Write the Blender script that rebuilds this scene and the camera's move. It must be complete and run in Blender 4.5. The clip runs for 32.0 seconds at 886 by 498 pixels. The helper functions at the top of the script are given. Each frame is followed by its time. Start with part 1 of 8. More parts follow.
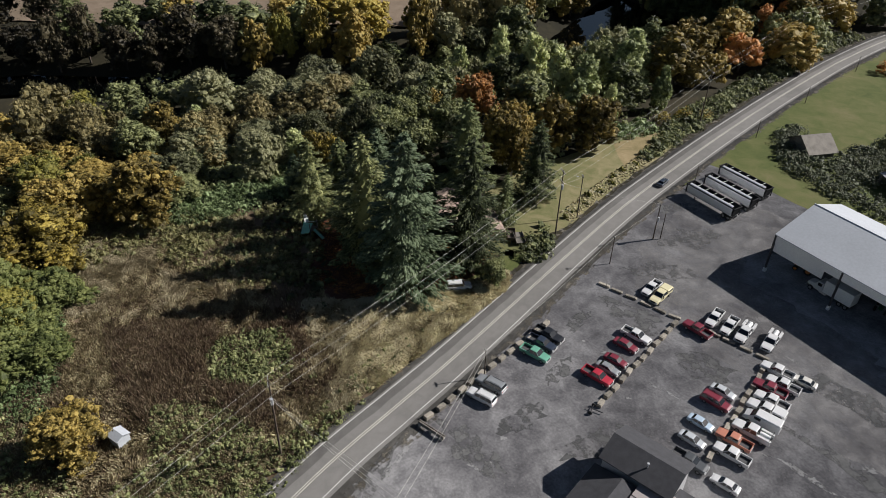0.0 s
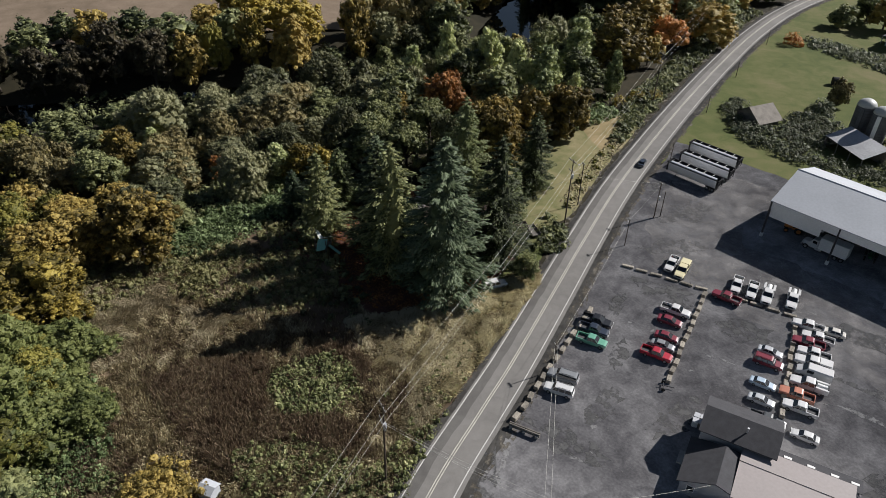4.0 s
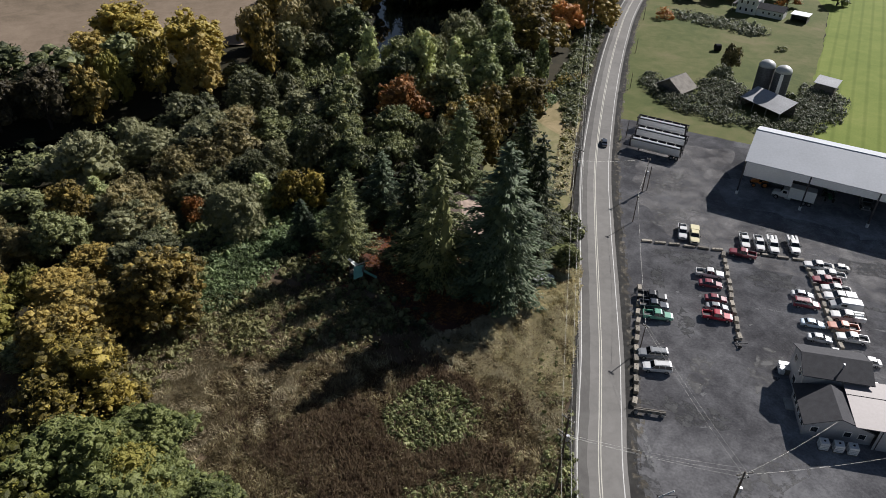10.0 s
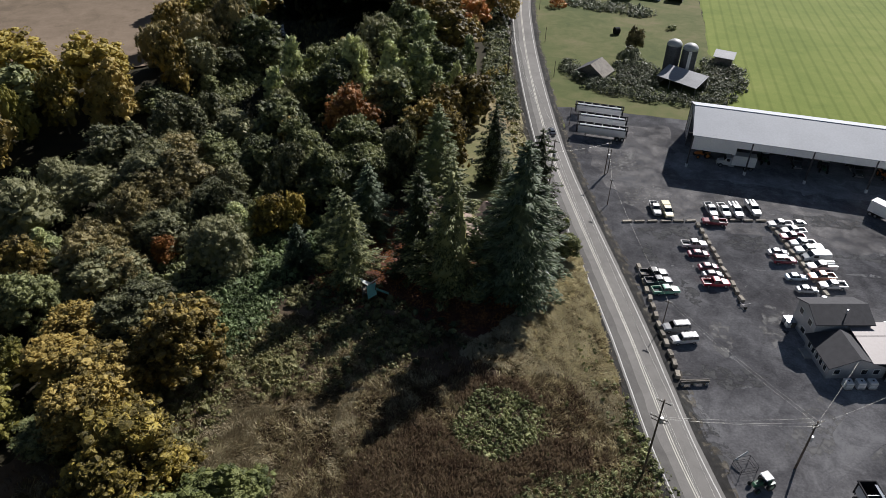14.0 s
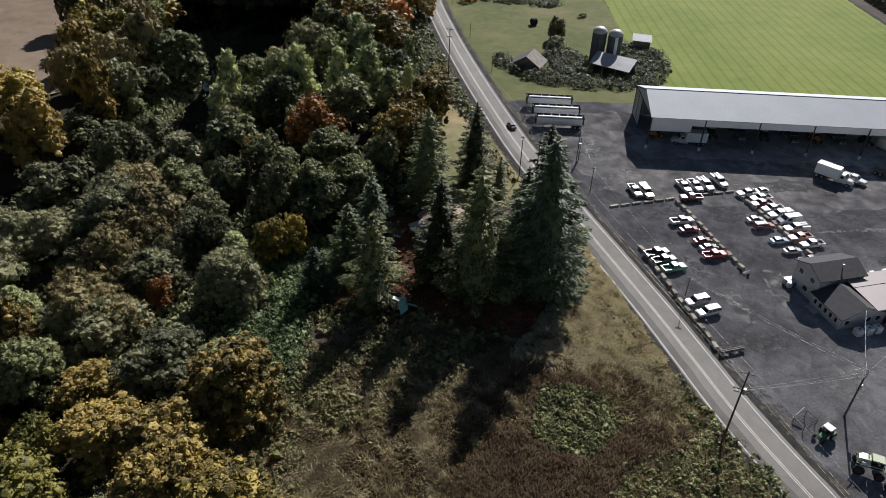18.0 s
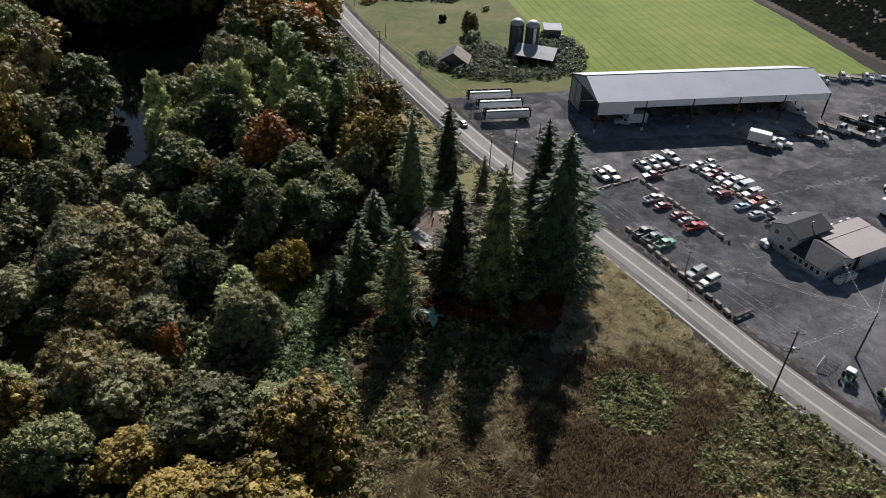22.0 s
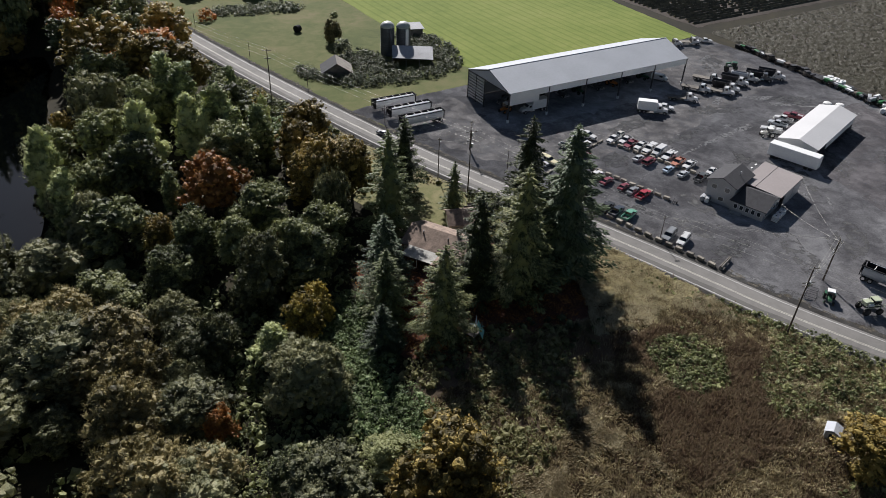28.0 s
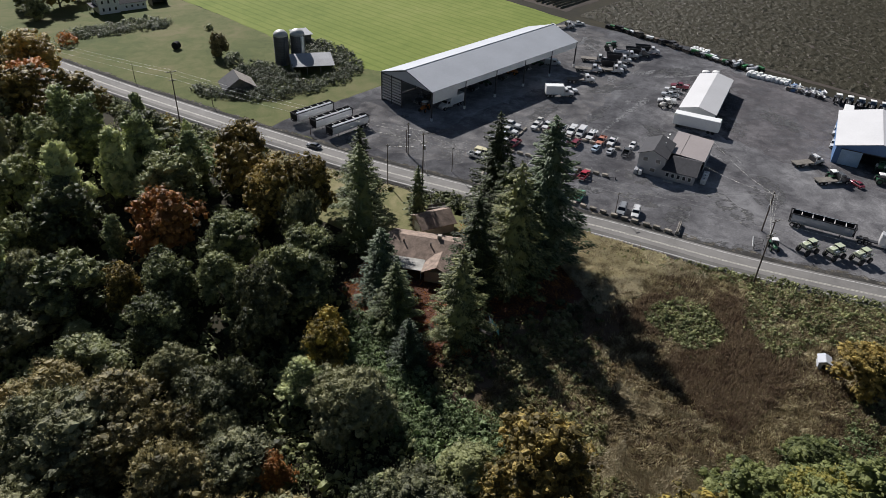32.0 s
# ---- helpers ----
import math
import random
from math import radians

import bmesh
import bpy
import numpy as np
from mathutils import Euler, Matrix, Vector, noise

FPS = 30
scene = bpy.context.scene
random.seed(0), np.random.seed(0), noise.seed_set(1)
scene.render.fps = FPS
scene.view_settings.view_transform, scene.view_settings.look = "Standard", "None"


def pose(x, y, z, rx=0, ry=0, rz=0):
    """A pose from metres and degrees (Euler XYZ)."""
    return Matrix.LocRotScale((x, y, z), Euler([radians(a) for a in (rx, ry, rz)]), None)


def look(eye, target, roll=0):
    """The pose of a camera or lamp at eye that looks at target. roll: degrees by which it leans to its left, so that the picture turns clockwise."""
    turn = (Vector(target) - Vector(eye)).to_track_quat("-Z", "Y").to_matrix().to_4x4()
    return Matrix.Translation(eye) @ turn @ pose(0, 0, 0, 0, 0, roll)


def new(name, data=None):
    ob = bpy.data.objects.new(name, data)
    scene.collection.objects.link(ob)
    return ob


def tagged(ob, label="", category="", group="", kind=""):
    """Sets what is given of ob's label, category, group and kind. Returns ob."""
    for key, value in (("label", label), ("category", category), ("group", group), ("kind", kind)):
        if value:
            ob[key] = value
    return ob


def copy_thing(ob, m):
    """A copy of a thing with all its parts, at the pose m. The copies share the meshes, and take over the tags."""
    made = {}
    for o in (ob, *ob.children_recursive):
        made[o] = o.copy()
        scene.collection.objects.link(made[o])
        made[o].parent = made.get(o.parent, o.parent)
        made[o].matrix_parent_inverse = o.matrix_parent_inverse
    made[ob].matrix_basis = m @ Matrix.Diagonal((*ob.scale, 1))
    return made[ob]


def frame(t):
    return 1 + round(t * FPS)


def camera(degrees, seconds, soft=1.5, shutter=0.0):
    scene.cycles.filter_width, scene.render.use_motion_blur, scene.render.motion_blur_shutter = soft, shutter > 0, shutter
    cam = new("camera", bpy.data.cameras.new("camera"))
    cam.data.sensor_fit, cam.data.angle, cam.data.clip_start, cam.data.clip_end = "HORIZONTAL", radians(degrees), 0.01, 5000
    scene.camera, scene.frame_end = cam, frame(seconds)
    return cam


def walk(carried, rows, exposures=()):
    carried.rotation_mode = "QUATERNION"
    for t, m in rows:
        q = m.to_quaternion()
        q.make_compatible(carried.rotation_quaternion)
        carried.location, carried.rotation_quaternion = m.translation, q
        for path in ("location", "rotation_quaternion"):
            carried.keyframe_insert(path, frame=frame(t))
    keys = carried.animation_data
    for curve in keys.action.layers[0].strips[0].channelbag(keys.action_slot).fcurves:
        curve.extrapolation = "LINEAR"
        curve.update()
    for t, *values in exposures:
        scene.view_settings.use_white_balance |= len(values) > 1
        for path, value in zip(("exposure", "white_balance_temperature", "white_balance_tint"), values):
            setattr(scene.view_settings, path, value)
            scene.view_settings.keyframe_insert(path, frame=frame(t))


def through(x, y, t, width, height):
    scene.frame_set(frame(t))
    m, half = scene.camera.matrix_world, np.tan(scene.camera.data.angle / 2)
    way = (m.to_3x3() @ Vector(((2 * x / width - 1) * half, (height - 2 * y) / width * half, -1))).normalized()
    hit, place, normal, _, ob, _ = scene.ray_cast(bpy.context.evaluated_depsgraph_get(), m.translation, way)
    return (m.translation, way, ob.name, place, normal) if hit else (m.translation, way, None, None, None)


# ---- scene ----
cam = camera(64.3, 32.0, soft=0.65)
PATH = [
    (0, (60.749, -36.606, 81.753), (59.377, -35.713, 80.604), 1.4),
    (0.5, (58.701, -39.518, 81.74), (57.353, -38.589, 80.59), 1.4),
    (1, (56.563, -42.368, 81.754), (55.241, -41.404, 80.603), 1.5),
    (1.5, (54.361, -45.125, 81.765), (53.064, -44.128, 80.614), 1.5),
    (2, (52.084, -47.813, 81.789), (50.812, -46.786, 80.637), 1.5),
    (2.5, (49.75, -50.428, 81.811), (48.504, -49.37, 80.659), 1.5),
    (3, (47.336, -53.001, 81.829), (46.119, -51.909, 80.677), 1.6),
    (3.5, (44.865, -55.454, 81.83), (43.677, -54.331, 80.678), 1.6),
    (5.5, (34.571, -64.43, 81.701), (33.505, -63.189, 80.55), 1.7),
    (6, (31.778, -66.575, 81.735), (30.743, -65.307, 80.585), 1.7),
    (6.5, (28.937, -68.62, 81.722), (27.938, -67.323, 80.572), 1.7),
    (7, (26.068, -70.581, 81.708), (25.104, -69.258, 80.559), 1.8),
    (7.5, (23.116, -72.455, 81.738), (22.192, -71.104, 80.588), 1.8),
    (8, (20.192, -74.249, 81.693), (19.305, -72.873, 80.544), 1.8),
    (8.5, (17.214, -75.946, 81.694), (16.367, -74.546, 80.544), 1.8),
    (9, (14.171, -77.502, 81.709), (13.356, -76.083, 80.559), 1.9),
    (9.5, (11.053, -78.944, 81.753), (10.263, -77.512, 80.602), 1.9),
    (10, (7.827, -80.307, 81.776), (7.068, -78.858, 80.625), 1.9),
    (10.5, (4.648, -81.607, 81.772), (3.924, -80.141, 80.621), 1.9),
    (11, (1.461, -82.841, 81.785), (0.775, -81.356, 80.634), 1.9),
    (11.5, (-1.734, -83.961, 81.83), (-2.382, -82.458, 80.681), 1.9),
    (12, (-4.956, -85.043, 81.828), (-5.561, -83.522, 80.679), 2.0),
    (12.5, (-8.246, -86.032, 81.886), (-8.801, -84.492, 80.738), 2.0),
    (13, (-11.554, -86.958, 81.882), (-12.05, -85.398, 80.734), 2.0),
    (13.5, (-14.825, -87.755, 81.899), (-15.27, -86.18, 80.75), 2.0),
    (14, (-18.155, -88.433, 81.929), (-18.553, -86.845, 80.78), 2.0),
    (14.5, (-21.536, -88.965, 81.991), (-21.893, -87.368, 80.841), 2.0),
    (16.5, (-35.156, -90.314, 81.857), (-35.343, -88.687, 80.709), 2.2),
    (17, (-38.561, -90.435, 81.879), (-38.697, -88.803, 80.731), 2.2),
    (17.5, (-42.006, -90.432, 81.869), (-42.095, -88.797, 80.721), 2.3),
    (18, (-45.437, -90.33, 81.878), (-45.481, -88.693, 80.73), 2.3),
    (18.5, (-48.894, -90.144, 81.856), (-48.89, -88.507, 80.707), 2.3),
    (19, (-52.307, -89.896, 81.838), (-52.255, -88.26, 80.69), 2.4),
    (19.5, (-55.704, -89.504, 81.823), (-55.603, -87.869, 80.676), 2.4),
    (20, (-59.171, -89.042, 81.759), (-59.015, -87.412, 80.612), 2.4),
    (20.5, (-62.482, -88.481, 81.801), (-62.275, -86.856, 80.653), 2.4),
    (21, (-65.774, -87.82, 81.798), (-65.521, -86.201, 80.651), 2.4),
    (21.5, (-69.084, -87.071, 81.843), (-68.787, -85.46, 80.696), 2.4),
    (22, (-72.411, -86.213, 81.842), (-72.078, -84.608, 80.696), 2.5),
    (22.5, (-75.717, -85.231, 81.877), (-75.349, -83.633, 80.731), 2.5),
    (23, (-79.045, -84.14, 81.928), (-78.632, -82.554, 80.782), 2.6),
    (23.5, (-82.306, -82.98, 81.844), (-81.846, -81.405, 80.699), 2.7),
    (24, (-85.54, -81.717, 81.826), (-85.032, -80.157, 80.682), 2.7),
    (24.5, (-88.72, -80.413, 81.781), (-88.17, -78.866, 80.638), 2.7),
    (25, (-91.887, -78.964, 81.77), (-91.3, -77.431, 80.629), 2.8),
    (25.5, (-94.971, -77.464, 81.735), (-94.34, -75.946, 80.596), 2.8),
    (26, (-98.119, -75.87, 81.698), (-97.437, -74.373, 80.561), 2.8),
    (26.5, (-101.189, -74.272, 81.682), (-100.441, -72.805, 80.546), 2.8),
    (28.5, (-112.546, -67.075, 81.735), (-111.626, -65.704, 80.606), 2.7),
    (29, (-115.303, -65.067, 81.839), (-114.335, -63.729, 80.711), 2.7),
    (29.5, (-118.036, -63.027, 81.914), (-117.016, -61.727, 80.787), 2.7),
    (30, (-120.661, -60.905, 81.936), (-119.593, -59.643, 80.809), 2.7),
    (30.5, (-123.197, -58.705, 81.948), (-122.088, -57.479, 80.823), 2.7),
    (31, (-125.616, -56.418, 81.985), (-124.47, -55.227, 80.86), 2.7),
    (31.5, (-127.969, -54.039, 82.029), (-126.788, -52.882, 80.903), 2.7),
    (32, (-130.386, -51.472, 82.072), (-129.171, -50.35, 80.947), 2.7),
]
walk(cam, [(t, look(eye, target, roll)) for t, eye, target, roll in PATH],
     [(0, 0.33, 6400, 11), (6, 0.36, 6350, 11.5), (18, 0.4, 6300, 12.5), (26, 0.4, 6300, 12.5), (32, 0.37, 6300, 12)])

# ---- daylight ----
SUN_EL, SUN_AZ = radians(35.5), radians(19.0)     # height of the sun, and its bearing from +y towards +x
world = bpy.data.worlds.new("sky")
scene.world = world
world.use_nodes = True
wn = world.node_tree.nodes
wn.clear()
sky = wn.new("ShaderNodeTexSky")
sky.sky_type, sky.sun_disc = "NISHITA", False
sky.sun_elevation, sky.sun_rotation = SUN_EL, SUN_AZ
bg, wout = wn.new("ShaderNodeBackground"), wn.new("ShaderNodeOutputWorld")
bg.inputs["Strength"].default_value = 0.031
world.node_tree.links.new(sky.outputs[0], bg.inputs["Color"])
world.node_tree.links.new(bg.outputs[0], wout.inputs["Surface"])
sun_data = bpy.data.lights.new("sun", "SUN")
sun_data.energy, sun_data.angle, sun_data.color = 5.3, radians(0.6), (1.0, 0.965, 0.92)
sun = new("sun", sun_data)
sun_dir = Vector((math.sin(SUN_AZ) * math.cos(SUN_EL), math.cos(SUN_AZ) * math.cos(SUN_EL), math.sin(SUN_EL)))
sun.matrix_basis = look(sun_dir * 400, (0, 0, 0))


# ---- materials ----
def mat(name, base, rough=0.7, metal=0.0, var=0.12, scale=1.0, bump=0.0, dark=None, light=None, spec=0.5, obj=0.0, island=0.0, use_color=False, coat=0.0):
    """A surface with variation at two scales: broad stains and fine grain, plus changes from object to object or from piece to piece."""
    m = bpy.data.materials.new(name)
    m.use_nodes = True
    n, l = m.node_tree.nodes, m.node_tree.links
    p = n["Principled BSDF"]
    p.inputs["Roughness"].default_value, p.inputs["Metallic"].default_value = rough, metal
    p.inputs["Specular IOR Level"].default_value, p.inputs["Coat Weight"].default_value = spec, coat
    geo = n.new("ShaderNodeNewGeometry")
    info = n.new("ShaderNodeObjectInfo")
    big, fine = n.new("ShaderNodeTexNoise"), n.new("ShaderNodeTexNoise")
    for tex, sc, de in ((big, 0.35 * scale, 4), (fine, 6.0 * scale, 6)):
        tex.inputs["Scale"].default_value, tex.inputs["Detail"].default_value = sc, de
        l.new(geo.outputs["Position"], tex.inputs["Vector"])
    add = n.new("ShaderNodeMath"); add.operation = "ADD"
    l.new(big.outputs["Fac"], add.inputs[0]); l.new(fine.outputs["Fac"], add.inputs[1])
    if obj or island:
        extra = n.new("ShaderNodeMath"); extra.operation = "MULTIPLY_ADD"
        l.new(info.outputs["Random"] if obj else geo.outputs["Random Per Island"], extra.inputs[0])
        extra.inputs[1].default_value = (obj or island)
        l.new(add.outputs[0], extra.inputs[2])
        off = n.new("ShaderNodeMath"); off.operation = "SUBTRACT"
        l.new(extra.outputs[0], off.inputs[0]); off.inputs[1].default_value = (obj or island) / 2
        add = off
    ramp = n.new("ShaderNodeMapRange")
    l.new(add.outputs[0], ramp.inputs["Value"])
    ramp.inputs["From Min"].default_value, ramp.inputs["From Max"].default_value = 0.65, 1.35
    b = Vector(base[:3])
    lo, hi = (Vector(dark) if dark else b * (1 - 2 * var)), (Vector(light) if light else b * (1 + 2 * var))
    mix = n.new("ShaderNodeMix"); mix.data_type = "RGBA"
    l.new(ramp.outputs[0], mix.inputs["Factor"])
    mix.inputs["A"].default_value, mix.inputs["B"].default_value = (*lo, 1), (*[min(v, 1) for v in hi], 1)
    out = mix.outputs["Result"]
    if use_color:
        mul = n.new("ShaderNodeMix"); mul.data_type, mul.blend_type = "RGBA", "MULTIPLY"
        mul.inputs["Factor"].default_value = 1
        l.new(out, mul.inputs["A"]); l.new(info.outputs["Color"], mul.inputs["B"])
        out = mul.outputs["Result"]
    l.new(out, p.inputs["Base Color"])
    if bump:
        bn = n.new("ShaderNodeBump")
        bn.inputs["Strength"].default_value, bn.inputs["Distance"].default_value = min(bump, 1), 0.05 * max(bump, 1)
        l.new(fine.outputs["Fac"], bn.inputs["Height"]); l.new(bn.outputs[0], p.inputs["Normal"])
    return m


def leaf_mat(name, a, b, c, rough=0.5, through=0.27, gloss=0.3):
    """Foliage: three tones by the leaf clump, shifted a little from plant to plant, with light passing through."""
    m = bpy.data.materials.new(name)
    m.use_nodes = True
    n, l = m.node_tree.nodes, m.node_tree.links
    p, out = n["Principled BSDF"], n["Material Output"]
    geo, info = n.new("ShaderNodeNewGeometry"), n.new("ShaderNodeObjectInfo")
    tex, fine = n.new("ShaderNodeTexNoise"), n.new("ShaderNodeTexNoise")
    tex.inputs["Scale"].default_value = 0.4
    fine.inputs["Scale"].default_value, fine.inputs["Detail"].default_value = 5.5, 4
    l.new(geo.outputs["Position"], tex.inputs["Vector"]); l.new(geo.outputs["Position"], fine.inputs["Vector"])
    total = tex.outputs["Fac"]
    for src, w in ((geo.outputs["Random Per Island"], 0.3), (info.outputs["Random"], 0.34), (fine.outputs["Fac"], 0.5)):
        s = n.new("ShaderNodeMath"); s.operation = "MULTIPLY_ADD"; s.inputs[1].default_value = w
        l.new(src, s.inputs[0]); l.new(total, s.inputs[2])
        total = s.outputs[0]
    r = n.new("ShaderNodeValToRGB")
    e = r.color_ramp.elements
    e[0].position, e[0].color = 0.66, (*a, 1)
    e[1].position, e[1].color = 1.0, (*c, 1)
    mid = e.new(0.92); mid.color = (*b, 1)
    shift = n.new("ShaderNodeMath"); shift.operation = "SUBTRACT"; shift.inputs[1].default_value = 0.14
    l.new(total, shift.inputs[0]); l.new(shift.outputs[0], r.inputs[0])
    l.new(r.outputs[0], p.inputs["Base Color"])
    p.inputs["Roughness"].default_value = rough
    p.inputs["Specular IOR Level"].default_value = gloss
    bn = n.new("ShaderNodeBump"); bn.inputs["Strength"].default_value, bn.inputs["Distance"].default_value = 0.8, 0.16
    l.new(fine.outputs["Fac"], bn.inputs["Height"]); l.new(bn.outputs[0], p.inputs["Normal"])
    tr = n.new("ShaderNodeBsdfTranslucent"); l.new(r.outputs[0], tr.inputs["Color"])
    mx = n.new("ShaderNodeMixShader"); mx.inputs[0].default_value = through
    l.new(p.outputs[0], mx.inputs[1]); l.new(tr.outputs[0], mx.inputs[2]); l.new(mx.outputs[0], out.inputs["Surface"])
    return m


def ground_mat(name, tones, scales=(0.02, 0.25, 3.0), rough=0.95, bump=0.5, stops=(0.36, 0.46, 0.54, 0.64), spec=0.2, weights=(0.5, 0.3, 0.2)):
    """Earth, gravel or grass: four tones through noise at three scales."""
    m = bpy.data.materials.new(name)
    m.use_nodes = True
    n, l = m.node_tree.nodes, m.node_tree.links
    p = n["Principled BSDF"]
    p.inputs["Roughness"].default_value, p.inputs["Specular IOR Level"].default_value = rough, spec
    geo = n.new("ShaderNodeNewGeometry")
    total = None
    for k, (sc, w) in enumerate(zip(scales, weights)):
        t = n.new("ShaderNodeTexNoise")
        t.inputs["Scale"].default_value, t.inputs["Detail"].default_value, t.inputs["Roughness"].default_value = sc, 5, 0.6
        if k == 1:
            t.inputs["Distortion"].default_value = 0.8
        l.new(geo.outputs["Position"], t.inputs["Vector"])
        a = n.new("ShaderNodeMath"); a.operation = "MULTIPLY_ADD"; a.inputs[1].default_value = w
        l.new(t.outputs["Fac"], a.inputs[0])
        if total:
            l.new(total.outputs[0], a.inputs[2])
        else:
            a.inputs[2].default_value = 0.0
        total = a
    r = n.new("ShaderNodeValToRGB")
    e = r.color_ramp.elements
    e[0].position, e[0].color = stops[0], (*tones[0], 1)
    e[1].position, e[1].color = stops[3], (*tones[3], 1)
    for s, c in zip(stops[1:3], tones[1:3]):
        e.new(s).color = (*c, 1)
    l.new(total.outputs[0], r.inputs[0]); l.new(r.outputs[0], p.inputs["Base Color"])
    bn = n.new("ShaderNodeBump"); bn.inputs["Strength"].default_value, bn.inputs["Distance"].default_value = bump, 0.15
    l.new(total.outputs[0], bn.inputs["Height"]); l.new(bn.outputs[0], p.inputs["Normal"])
    return m


